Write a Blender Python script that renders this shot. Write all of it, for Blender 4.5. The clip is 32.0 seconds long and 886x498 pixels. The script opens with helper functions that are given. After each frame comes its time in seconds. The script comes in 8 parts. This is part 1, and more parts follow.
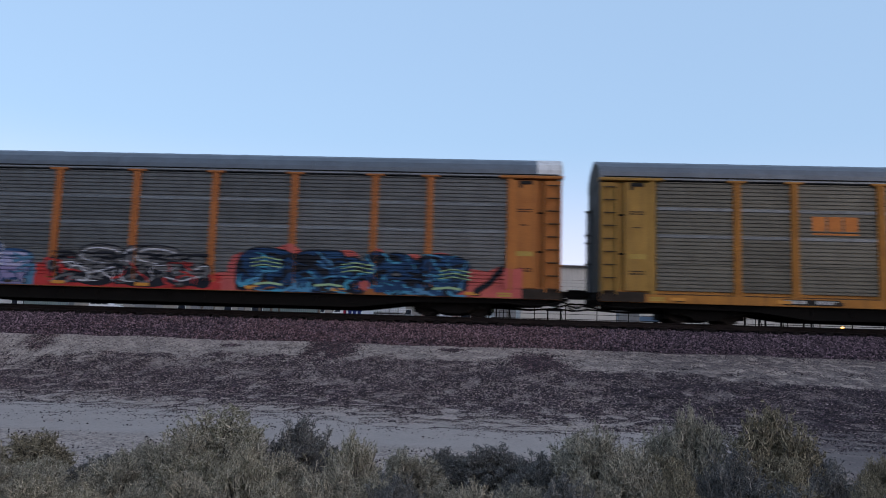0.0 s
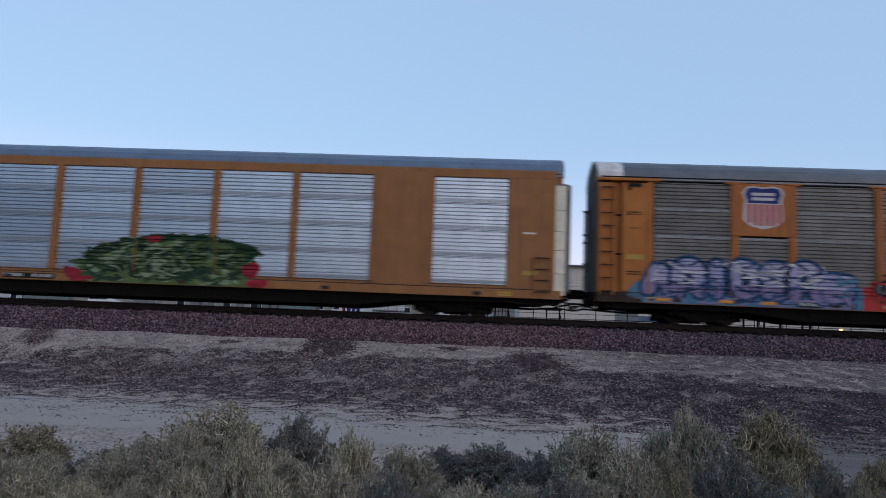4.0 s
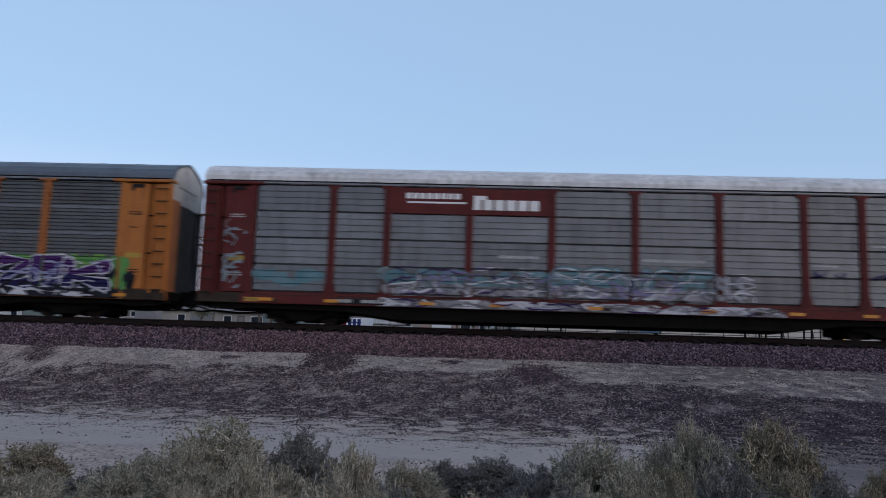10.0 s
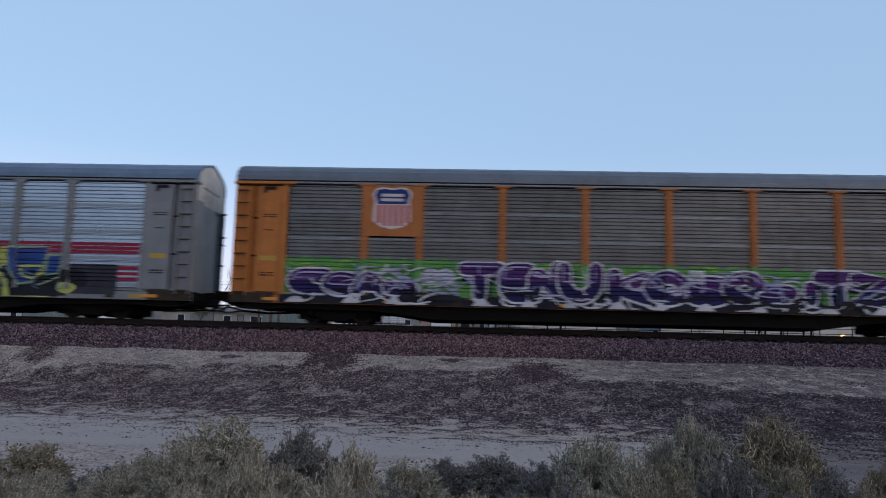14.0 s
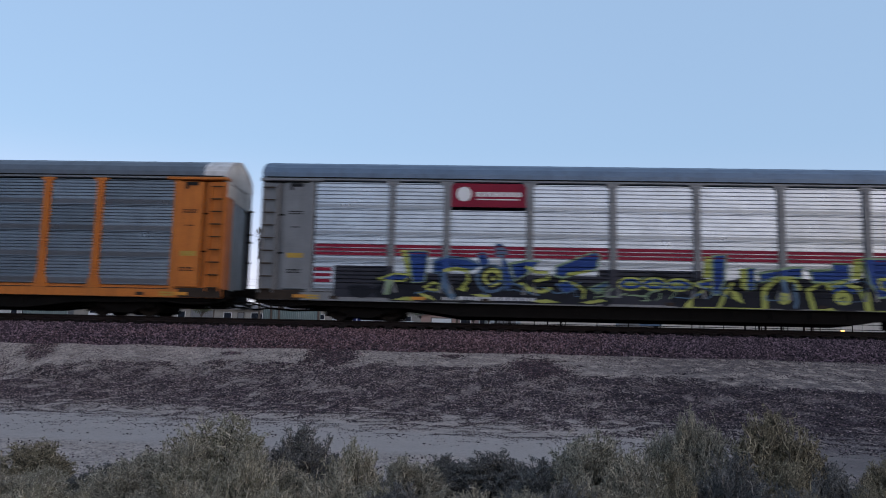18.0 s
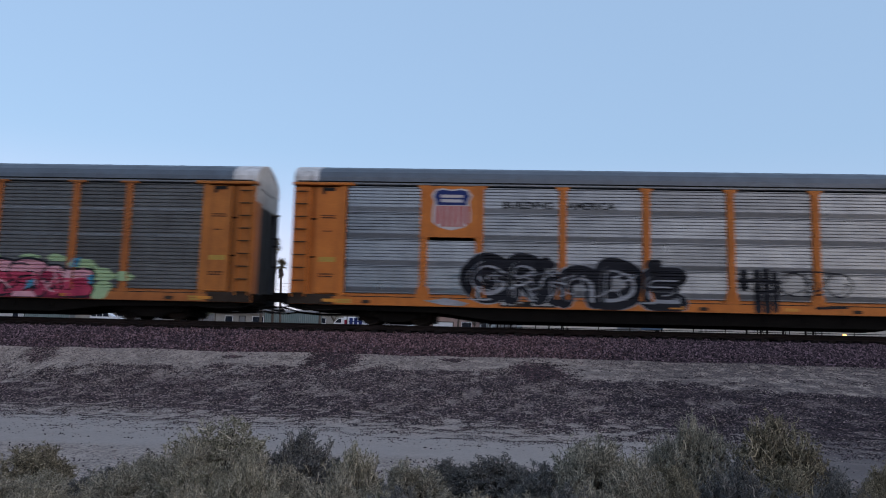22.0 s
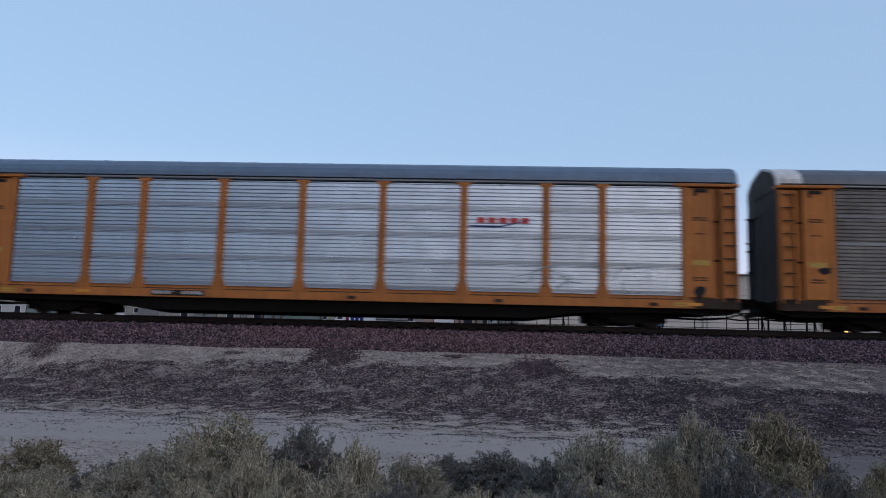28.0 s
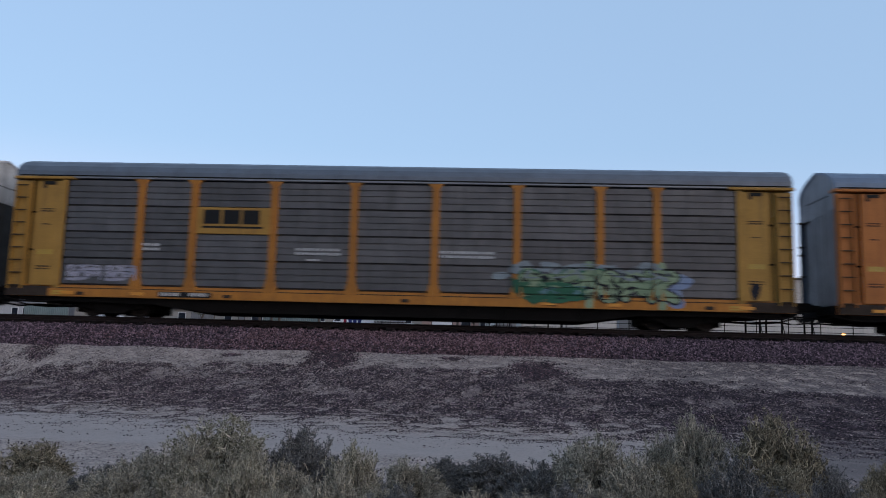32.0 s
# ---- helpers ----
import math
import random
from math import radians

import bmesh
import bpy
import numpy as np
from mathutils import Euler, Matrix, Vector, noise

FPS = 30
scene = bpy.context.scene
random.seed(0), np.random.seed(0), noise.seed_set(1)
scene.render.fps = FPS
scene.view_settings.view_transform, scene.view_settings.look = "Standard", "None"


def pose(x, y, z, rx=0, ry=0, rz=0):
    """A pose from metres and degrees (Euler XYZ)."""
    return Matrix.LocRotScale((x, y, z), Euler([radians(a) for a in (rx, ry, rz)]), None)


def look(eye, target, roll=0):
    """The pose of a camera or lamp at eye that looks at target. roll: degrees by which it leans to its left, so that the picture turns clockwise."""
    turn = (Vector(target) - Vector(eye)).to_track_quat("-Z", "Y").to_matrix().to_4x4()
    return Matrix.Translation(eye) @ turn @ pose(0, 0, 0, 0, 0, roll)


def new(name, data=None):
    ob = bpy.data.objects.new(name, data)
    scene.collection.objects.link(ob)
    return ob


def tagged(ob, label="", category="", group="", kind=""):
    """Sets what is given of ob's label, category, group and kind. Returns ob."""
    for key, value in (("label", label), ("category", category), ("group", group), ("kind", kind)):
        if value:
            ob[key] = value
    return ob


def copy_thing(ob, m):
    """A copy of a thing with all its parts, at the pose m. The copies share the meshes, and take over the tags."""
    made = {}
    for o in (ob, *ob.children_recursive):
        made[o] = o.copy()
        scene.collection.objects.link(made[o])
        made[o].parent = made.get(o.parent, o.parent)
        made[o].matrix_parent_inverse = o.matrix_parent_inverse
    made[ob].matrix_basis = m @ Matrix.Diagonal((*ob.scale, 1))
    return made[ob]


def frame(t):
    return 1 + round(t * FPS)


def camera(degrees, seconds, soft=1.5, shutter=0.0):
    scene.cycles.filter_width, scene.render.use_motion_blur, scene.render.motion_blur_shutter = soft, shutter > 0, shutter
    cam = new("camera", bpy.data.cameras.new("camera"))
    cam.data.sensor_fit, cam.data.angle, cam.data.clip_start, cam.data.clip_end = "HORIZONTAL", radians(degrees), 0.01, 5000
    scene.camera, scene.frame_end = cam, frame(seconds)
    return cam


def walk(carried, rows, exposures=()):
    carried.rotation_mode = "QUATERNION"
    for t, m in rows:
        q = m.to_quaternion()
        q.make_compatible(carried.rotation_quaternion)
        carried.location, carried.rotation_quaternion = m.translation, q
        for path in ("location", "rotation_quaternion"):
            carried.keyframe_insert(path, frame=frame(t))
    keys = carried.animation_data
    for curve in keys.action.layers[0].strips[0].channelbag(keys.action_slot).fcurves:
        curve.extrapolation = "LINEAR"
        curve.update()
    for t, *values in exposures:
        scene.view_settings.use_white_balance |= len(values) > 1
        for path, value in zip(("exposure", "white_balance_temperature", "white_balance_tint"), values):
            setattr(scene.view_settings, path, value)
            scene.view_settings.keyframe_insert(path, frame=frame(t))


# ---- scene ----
cam = camera(58.43, 32.0, soft=0.95, shutter=0.75)

# ---- the camera: held by hand at chest height, it only sways and tilts ----
EYE = 1.3
SWAY = (
    (0, 2.74, 7.07, -1.81),
    (0.5, 2.73, 7.26, -1.88),
    (1, 2.96, 7.30, -2.21),
    (1.5, 2.79, 7.21, -2.17),
    (2, 2.92, 7.15, -2.52),
    (2.5, 2.92, 7.23, -2.40),
    (4.5, 2.60, 6.79, -2.37),
    (5, 2.62, 6.61, -2.39),
    (5.5, 2.69, 6.48, -2.31),
    (6, 2.60, 6.97, -2.55),
    (6.5, 2.69, 7.13, -2.05),
    (7, 2.71, 7.49, -2.09),
    (7.5, 2.78, 7.54, -2.02),
    (8, 2.80, 7.64, -2.08),
    (8.5, 2.77, 7.75, -2.15),
    (9, 2.77, 7.69, -2.16),
    (9.5, 2.64, 7.85, -2.08),
    (10, 2.73, 7.90, -1.84),
    (10.5, 2.82, 7.83, -1.96),
    (11, 2.87, 7.86, -1.99),
    (11.5, 2.72, 7.48, -1.93),
    (12, 2.72, 7.49, -1.90),
    (12.5, 2.90, 7.63, -0.58),
    (13, 2.57, 7.77, -0.16),
    (13.5, 2.78, 7.43, -1.59),
    (14, 2.72, 7.79, -1.51),
    (14.5, 2.73, 7.77, -1.34),
    (16.5, 2.75, 7.79, -1.17),
    (17, 2.87, 7.65, -1.13),
    (17.5, 2.74, 7.51, -1.19),
    (18, 2.75, 7.52, -1.37),
    (18.5, 2.77, 7.47, -1.14),
    (19, 2.81, 7.50, -1.21),
    (19.5, 2.82, 7.53, -1.41),
    (20, 2.88, 7.54, -1.36),
    (20.5, 2.80, 7.63, -1.56),
    (21, 2.82, 7.70, -1.54),
    (21.5, 2.79, 7.79, -1.45),
    (22, 2.84, 7.79, -1.44),
    (22.5, 2.84, 7.70, -1.48),
    (23, 2.84, 7.68, -1.50),
    (23.5, 2.82, 7.12, -1.27),
    (24, 2.72, 7.22, -1.56),
    (24.5, 2.73, 7.21, -1.50),
    (25, 2.89, 7.30, -1.61),
    (25.5, 2.79, 7.44, -1.56),
    (27.5, 2.88, 7.21, -1.57),
    (28, 2.93, 7.51, -1.49),
    (28.5, 2.88, 7.77, -1.29),
    (29, 2.78, 7.72, -1.55),
    (29.5, 2.69, 7.74, -1.61),
    (30, 2.77, 7.77, -1.52),
    (30.5, 2.79, 7.77, -1.50),
    (31, 2.85, 7.61, -1.44),
    (31.5, 2.81, 7.64, -1.56),
    (32, 2.78, 7.68, -1.55),
)
walk(cam, [(t, pose(0, 0, EYE, 90 + pitch, roll, yaw)) for t, yaw, pitch, roll in SWAY], exposures=((0.0, 0.95, 6720, 15), (2.5, 0.95, 6720, 15), (4.5, 0.83, 6720, 15), (20.0, 0.8, 6720, 15), (23.0, 0.82, 6720, 15), (25.0, 0.9, 6720, 15), (27.5, 0.78, 6720, 15), (29.0, 0.74, 6720, 15), (31.0, 0.77, 6720, 15), (32.0, 0.85, 6720, 15)))

# metres that the train has rolled, by seconds
ROLLED = (
    (0, -0.00),
    (0.5, 3.59),
    (1, 7.18),
    (1.5, 10.80),
    (2, 14.40),
    (2.5, 17.90),
    (4.5, 32.07),
    (5, 35.69),
    (5.5, 39.29),
    (6, 42.90),
    (6.5, 46.51),
    (7, 50.15),
    (7.5, 53.77),
    (8, 57.41),
    (8.5, 61.09),
    (9, 64.74),
    (9.5, 68.36),
    (10, 71.98),
    (10.5, 75.62),
    (11, 79.25),
    (11.5, 82.91),
    (12, 86.55),
    (12.5, 90.24),
    (13, 94.11),
    (13.5, 97.85),
    (14, 101.54),
    (14.5, 105.23),
    (16.5, 119.99),
    (17, 123.69),
    (17.5, 127.40),
    (18, 131.11),
    (18.5, 134.82),
    (19, 138.53),
    (19.5, 142.25),
    (20, 145.95),
    (20.5, 149.51),
    (21, 153.21),
    (21.5, 156.95),
    (22, 160.69),
    (22.5, 164.42),
    (23, 168.18),
    (23.5, 171.95),
    (24, 175.72),
    (24.5, 179.48),
    (25, 183.26),
    (25.5, 187.05),
    (27.5, 202.14),
    (28, 205.89),
    (28.5, 209.69),
    (29, 213.51),
    (29.5, 217.32),
    (30, 221.14),
    (30.5, 224.97),
    (31, 228.79),
    (31.5, 232.62),
    (32, 236.46),
)

# ---- light: clear evening sky without direct sun, only a faint soft glow from behind the camera ----
SUN_TURN, SUN_UP = 128, 14.0
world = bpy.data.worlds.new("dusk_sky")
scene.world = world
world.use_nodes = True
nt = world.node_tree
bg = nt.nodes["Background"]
sky = nt.nodes.new("ShaderNodeTexSky")
sky.sky_type = "NISHITA"
sky.sun_disc = False
sky.sun_elevation = radians(SUN_UP)
sky.sun_rotation = radians(SUN_TURN)
sky.altitude = 700
sky.air_density, sky.dust_density, sky.ozone_density = 1.2, 1.0, 2.5
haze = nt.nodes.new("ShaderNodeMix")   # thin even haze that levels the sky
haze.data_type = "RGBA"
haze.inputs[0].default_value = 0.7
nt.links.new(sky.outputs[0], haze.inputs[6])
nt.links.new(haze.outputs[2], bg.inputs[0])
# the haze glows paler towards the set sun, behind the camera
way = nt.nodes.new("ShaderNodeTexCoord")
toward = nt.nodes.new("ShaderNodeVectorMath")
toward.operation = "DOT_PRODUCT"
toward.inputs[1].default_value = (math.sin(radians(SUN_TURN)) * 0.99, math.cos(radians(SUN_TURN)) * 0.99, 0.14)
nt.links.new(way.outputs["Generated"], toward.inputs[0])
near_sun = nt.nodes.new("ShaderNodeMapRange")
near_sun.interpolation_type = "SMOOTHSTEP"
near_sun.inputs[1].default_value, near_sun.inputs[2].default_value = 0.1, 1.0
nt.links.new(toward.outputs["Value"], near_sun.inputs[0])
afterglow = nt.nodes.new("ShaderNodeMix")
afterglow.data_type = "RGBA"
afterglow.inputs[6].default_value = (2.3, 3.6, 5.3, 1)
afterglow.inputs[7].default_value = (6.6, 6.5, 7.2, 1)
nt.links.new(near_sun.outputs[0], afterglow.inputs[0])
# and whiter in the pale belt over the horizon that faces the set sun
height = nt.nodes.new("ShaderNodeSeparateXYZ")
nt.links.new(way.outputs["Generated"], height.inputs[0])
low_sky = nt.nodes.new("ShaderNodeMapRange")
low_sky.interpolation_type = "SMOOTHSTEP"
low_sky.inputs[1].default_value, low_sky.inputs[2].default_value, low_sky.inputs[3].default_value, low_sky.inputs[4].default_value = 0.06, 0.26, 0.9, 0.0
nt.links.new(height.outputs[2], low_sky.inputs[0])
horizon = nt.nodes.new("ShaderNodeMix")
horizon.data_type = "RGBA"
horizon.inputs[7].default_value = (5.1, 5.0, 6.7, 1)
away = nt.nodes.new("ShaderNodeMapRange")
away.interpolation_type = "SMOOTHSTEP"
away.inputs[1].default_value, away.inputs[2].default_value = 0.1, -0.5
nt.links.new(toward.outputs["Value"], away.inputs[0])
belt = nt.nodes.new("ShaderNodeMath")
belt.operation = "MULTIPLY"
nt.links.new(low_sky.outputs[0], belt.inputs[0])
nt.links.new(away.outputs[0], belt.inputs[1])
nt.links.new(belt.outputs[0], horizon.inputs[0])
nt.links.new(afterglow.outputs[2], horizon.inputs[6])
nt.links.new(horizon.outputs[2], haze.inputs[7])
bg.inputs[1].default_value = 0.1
sun_data = bpy.data.lights.new("sun", "SUN")
sun_data.energy, sun_data.angle, sun_data.color = 0.08, radians(60), (1.0, 0.92, 0.84)
sun = new("sun", sun_data)
sd = Vector((math.sin(radians(SUN_TURN)) * math.cos(radians(SUN_UP)), math.cos(radians(SUN_TURN)) * math.cos(radians(SUN_UP)), math.sin(radians(SUN_UP))))
sun.matrix_world = look(sd * 100, (0, 0, 0))

# ---- levels and lines of the place (x along the track, y away from the camera) ----
TRACK_Y = 28.58         # middle of the track
RAIL_Z = EYE + 1.075    # top of the rails
CAR_Z = RAIL_Z + 0.155  # level from which the cars' heights are counted


# ---- mesh building ----
class Build:
    """Gathers vertices and faces; each face may carry a material slot."""

    def __init__(self):
        self.v, self.f, self.m = [], [], []

    def add(self, vs, fs, slot=0):
        o = len(self.v)
        self.v.extend(vs)
        self.f.extend([tuple(i + o for i in f) for f in fs])
        self.m.extend([slot] * len(fs))
        return self

    def box(self, x0, x1, y0, y1, z0, z1, slot=0, c=0.0):
        if c <= 0:
            vs = [(x, y, z) for x in (x0, x1) for y in (y0, y1) for z in (z0, z1)]
            return self.add(vs, [(0, 1, 3, 2), (4, 6, 7, 5), (0, 4, 5, 1), (2, 3, 7, 6), (0, 2, 6, 4), (1, 5, 7, 3)], slot)
        # chamfer the edges that run along the longest side
        d = (x1 - x0, y1 - y0, z1 - z0)
        k = d.index(max(d))
        lo, hi = [(x0, y0, z0)[i] for i in range(3)], [(x1, y1, z1)[i] for i in range(3)]
        a, b = [i for i in range(3) if i != k]
        ring = [(lo[a] + c, lo[b]), (hi[a] - c, lo[b]), (hi[a], lo[b] + c), (hi[a], hi[b] - c), (hi[a] - c, hi[b]), (lo[a] + c, hi[b]), (lo[a], hi[b] - c), (lo[a], lo[b] + c)]
        vs = []
        for e in (lo[k], hi[k]):
            for p, q in ring:
                w = [0, 0, 0]
                w[k], w[a], w[b] = e, p, q
                vs.append(tuple(w))
        fs = [(i, (i + 1) % 8, 8 + (i + 1) % 8, 8 + i) for i in range(8)] + [tuple(range(7, -1, -1)), tuple(range(8, 16))]
        if k == 1:
            fs = [tuple(reversed(f)) for f in fs]
        return self.add(vs, fs, slot)

    def prism(self, ring, x0, x1, slot=0, axis=0):
        """A closed outline (pairs) drawn out along an axis: for x the pairs are (y, z), for y (x, z), for z (x, y)."""
        n = len(ring)
        put = {0: lambda e, p: (e, p[0], p[1]), 1: lambda e, p: (p[0], e, p[1]), 2: lambda e, p: (p[0], p[1], e)}[axis]
        vs = [put(e, p) for e in (x0, x1) for p in ring]
        fs = [(i, (i + 1) % n, n + (i + 1) % n, n + i) for i in range(n)] + [tuple(range(n - 1, -1, -1)), tuple(range(n, 2 * n))]
        return self.add(vs, fs, slot)

    def tube(self, pts, r, n=6, slot=0, r1=None):
        pts = [Vector(p) for p in pts]
        vs, fs = [], []
        for i, p in enumerate(pts):
            d = (pts[min(i + 1, len(pts) - 1)] - pts[max(i - 1, 0)]).normalized()
            u = d.orthogonal().normalized()
            w = d.cross(u)
            rr = r if r1 is None else r + (r1 - r) * i / (len(pts) - 1)
            vs += [tuple(p + (u * math.cos(2 * math.pi * k / n) + w * math.sin(2 * math.pi * k / n)) * rr) for k in range(n)]
        for i in range(len(pts) - 1):
            fs += [(i * n + k, i * n + (k + 1) % n, (i + 1) * n + (k + 1) % n, (i + 1) * n + k) for k in range(n)]
        fs += [tuple(range(n - 1, -1, -1)), tuple(range((len(pts) - 1) * n, len(pts) * n))]
        return self.add(vs, fs, slot)

    def disc(self, c, axis, rings, n=20, slot=0):
        """Turned shape about an axis: rings of (offset along it, radius)."""
        d = Vector(axis).normalized()
        u = d.orthogonal().normalized()
        w = d.cross(u)
        vs, fs = [], []
        for o, r in rings:
            vs += [tuple(Vector(c) + d * o + (u * math.cos(2 * math.pi * k / n) + w * math.sin(2 * math.pi * k / n)) * r) for k in range(n)]
        for i in range(len(rings) - 1):
            fs += [(i * n + k, i * n + (k + 1) % n, (i + 1) * n + (k + 1) % n, (i + 1) * n + k) for k in range(n)]
        fs += [tuple(range(n - 1, -1, -1)), tuple(range((len(rings) - 1) * n, len(rings) * n))]
        return self.add(vs, fs, slot)

    def mesh(self, name, mats=(), smooth=False):
        me = bpy.data.meshes.new(name)
        me.from_pydata(self.v, [], self.f)
        for m in mats:
            me.materials.append(m)
        if self.m and max(self.m) > 0:
            me.polygons.foreach_set("material_index", self.m)
        if smooth:
            me.polygons.foreach_set("use_smooth", [True] * len(me.polygons))
        me.update()
        return me

    def islands(self):
        """The separate pieces, each as a Build of its own."""
        up = list(range(len(self.v)))

        def root(i):
            while up[i] != i:
                up[i] = up[up[i]]
                i = up[i]
            return i
        for f in self.f:
            for i in f[1:]:
                up[root(i)] = root(f[0])
        out = {}
        for f, m in zip(self.f, self.m):
            b, seen = out.setdefault(root(f[0]), (Build(), {}))
            for i in f:
                if i not in seen:
                    seen[i] = len(b.v)
                    b.v.append(self.v[i])
            b.f.append(tuple(seen[i] for i in f))
            b.m.append(m)
        return [b for b, _ in out.values()]


def part(name, b, mats, parent=None, label="", at=None, smooth=False):
    """Links a Build, or a mesh that is shared, as one object under its parent."""
    mats = mats if isinstance(mats, (tuple, list)) else (mats,)
    ob = new(name, b.mesh(name, mats, smooth) if isinstance(b, Build) else b)
    ob.parent = parent
    if at is not None:
        ob.location = at
    return tagged(ob, label)


def thing(name, label, category, group="", kind="", m=None):
    ob = tagged(new(name), label, category, group, kind)
    ob.empty_display_size = 0.2
    if m is not None:
        ob.matrix_basis = m
    return ob


def setting(name, b, mats, label, category, kind="structure", smooth=False):
    return tagged(part(name, b, mats, None, "", None, smooth), label, category, "", kind)


# ---- materials ----
def surf(name, col, col2=None, rough=0.6, metal=0.0, scale=1.5, fine=25.0, bump=0.15, dirt=None, streak=0.0, contrast=1.0, gloss=0.5, depth=0.01, vary=0.0):
    m = bpy.data.materials.new(name)
    m.use_nodes = True
    n, l = m.node_tree.nodes, m.node_tree.links
    p = n["Principled BSDF"]
    col2 = col2 or tuple(c * 0.72 for c in col)
    tc, info = n.new("ShaderNodeTexCoord"), n.new("ShaderNodeObjectInfo")
    off = n.new("ShaderNodeVectorMath")
    off.operation = "MULTIPLY_ADD"
    l.new(info.outputs["Random"], off.inputs[0])
    off.inputs[1].default_value = (37, 21, 53)
    l.new(tc.outputs["Object"], off.inputs[2])
    big = n.new("ShaderNodeTexNoise")
    big.inputs["Scale"].default_value, big.inputs["Detail"].default_value, big.inputs["Roughness"].default_value = scale, 5, 0.6
    small = n.new("ShaderNodeTexNoise")
    small.inputs["Scale"].default_value, small.inputs["Detail"].default_value = fine, 3
    for t in (big, small):
        l.new(off.outputs[0], t.inputs["Vector"])
    ramp = n.new("ShaderNodeMapRange")
    ramp.inputs[1].default_value, ramp.inputs[2].default_value = 0.5 - 0.22 / contrast, 0.5 + 0.22 / contrast
    l.new(big.outputs[0], ramp.inputs[0])
    mix = n.new("ShaderNodeMix")
    mix.data_type = "RGBA"
    l.new(ramp.outputs[0], mix.inputs[0])
    mix.inputs[6].default_value, mix.inputs[7].default_value = (*col, 1), (*col2, 1)
    out = mix.outputs[2]
    grain = n.new("ShaderNodeMix")
    grain.data_type, grain.blend_type = "RGBA", "OVERLAY"
    grain.inputs[0].default_value = 0.35
    l.new(out, grain.inputs[6])
    l.new(small.outputs[0], grain.inputs[7])
    out = grain.outputs[2]
    if streak > 0:
        mp = n.new("ShaderNodeMapping")
        mp.inputs["Scale"].default_value = (6.0, 6.0, 0.35)
        l.new(off.outputs[0], mp.inputs[0])
        st = n.new("ShaderNodeTexNoise")
        st.inputs["Scale"].default_value, st.inputs["Detail"].default_value = 1.0, 4
        l.new(mp.outputs[0], st.inputs["Vector"])
        sr = n.new("ShaderNodeMapRange")
        sr.inputs[1].default_value, sr.inputs[2].default_value, sr.inputs[4].default_value = 0.48, 0.72, streak
        l.new(st.outputs[0], sr.inputs[0])
        sm = n.new("ShaderNodeMix")
        sm.data_type = "RGBA"
        l.new(sr.outputs[0], sm.inputs[0])
        l.new(out, sm.inputs[6])
        sm.inputs[7].default_value = (*(dirt or (0.06, 0.05, 0.045)), 1)
        out = sm.outputs[2]
    if vary > 0:
        hs, vr = n.new("ShaderNodeHueSaturation"), n.new("ShaderNodeMapRange")
        vr.inputs[3].default_value, vr.inputs[4].default_value = 1 - vary, 1 + vary
        l.new(info.outputs["Random"], vr.inputs[0])
        l.new(vr.outputs[0], hs.inputs["Value"])
        l.new(out, hs.inputs["Color"])
        out = hs.outputs[0]
    l.new(out, p.inputs["Base Color"])
    rr = n.new("ShaderNodeMapRange")
    rr.inputs[3].default_value, rr.inputs[4].default_value = max(0.05, rough - 0.1), min(1, rough + 0.12)
    l.new(big.outputs[0], rr.inputs[0])
    l.new(rr.outputs[0], p.inputs["Roughness"])
    p.inputs["Metallic"].default_value = metal
    p.inputs["Specular IOR Level"].default_value = gloss
    if bump > 0:
        bp = n.new("ShaderNodeBump")
        bp.inputs["Strength"].default_value, bp.inputs["Distance"].default_value = bump, depth
        l.new(small.outputs[0], bp.inputs["Height"])
        l.new(bp.outputs[0], p.inputs["Normal"])
    return m


def glow(name, col, power):
    m = bpy.data.materials.new(name)
    m.use_nodes = True
    p = m.node_tree.nodes["Principled BSDF"]
    p.inputs["Base Color"].default_value = (*col, 1)
    p.inputs["Emission Color"].default_value = (*col, 1)
    p.inputs["Emission Strength"].default_value = power
    return m


ORANGE = surf("orange_paint", (0.39, 0.13, 0.034), (0.3, 0.098, 0.026), 0.6, gloss=0.28, streak=0.45, dirt=(0.103, 0.0383, 0.0138))
BRIGHT_ORANGE = surf("fresh_orange_paint", (0.54, 0.165, 0.026), (0.43, 0.125, 0.02), 0.55, gloss=0.3, streak=0.3, dirt=(0.137, 0.0523, 0.0147))
DULL_ORANGE = surf("dulled_orange_paint", (0.42, 0.148, 0.034), (0.33, 0.112, 0.028), 0.6, gloss=0.28, streak=0.4, dirt=(0.12, 0.05, 0.018))
YELLOW = surf("faded_yellow_paint", (0.42, 0.165, 0.024), (0.31, 0.12, 0.02), 0.6, gloss=0.28, streak=0.45, dirt=(0.103, 0.0547, 0.0184))
TAN = surf("tan_orange_paint", (0.305, 0.131, 0.046), (0.236, 0.1, 0.036), 0.6, gloss=0.28, streak=0.35, dirt=(0.118, 0.059, 0.0295))
RED_BROWN = surf("oxide_red_paint", (0.115, 0.0185, 0.0165), (0.08, 0.0145, 0.0135), 0.65, gloss=0.2, streak=0.4, dirt=(0.0311, 0.0156, 0.0145))
SILVER = surf("grey_enamel", (0.198, 0.2, 0.209), (0.15, 0.153, 0.163), 0.45, metal=0.3, streak=0.3, dirt=(0.101, 0.0959, 0.091))
GALV = surf("galvanised_steel", (0.265, 0.277, 0.3), (0.195, 0.206, 0.23), 0.3, metal=0.92, streak=0.25, dirt=(0.151, 0.146, 0.141), vary=0.22)
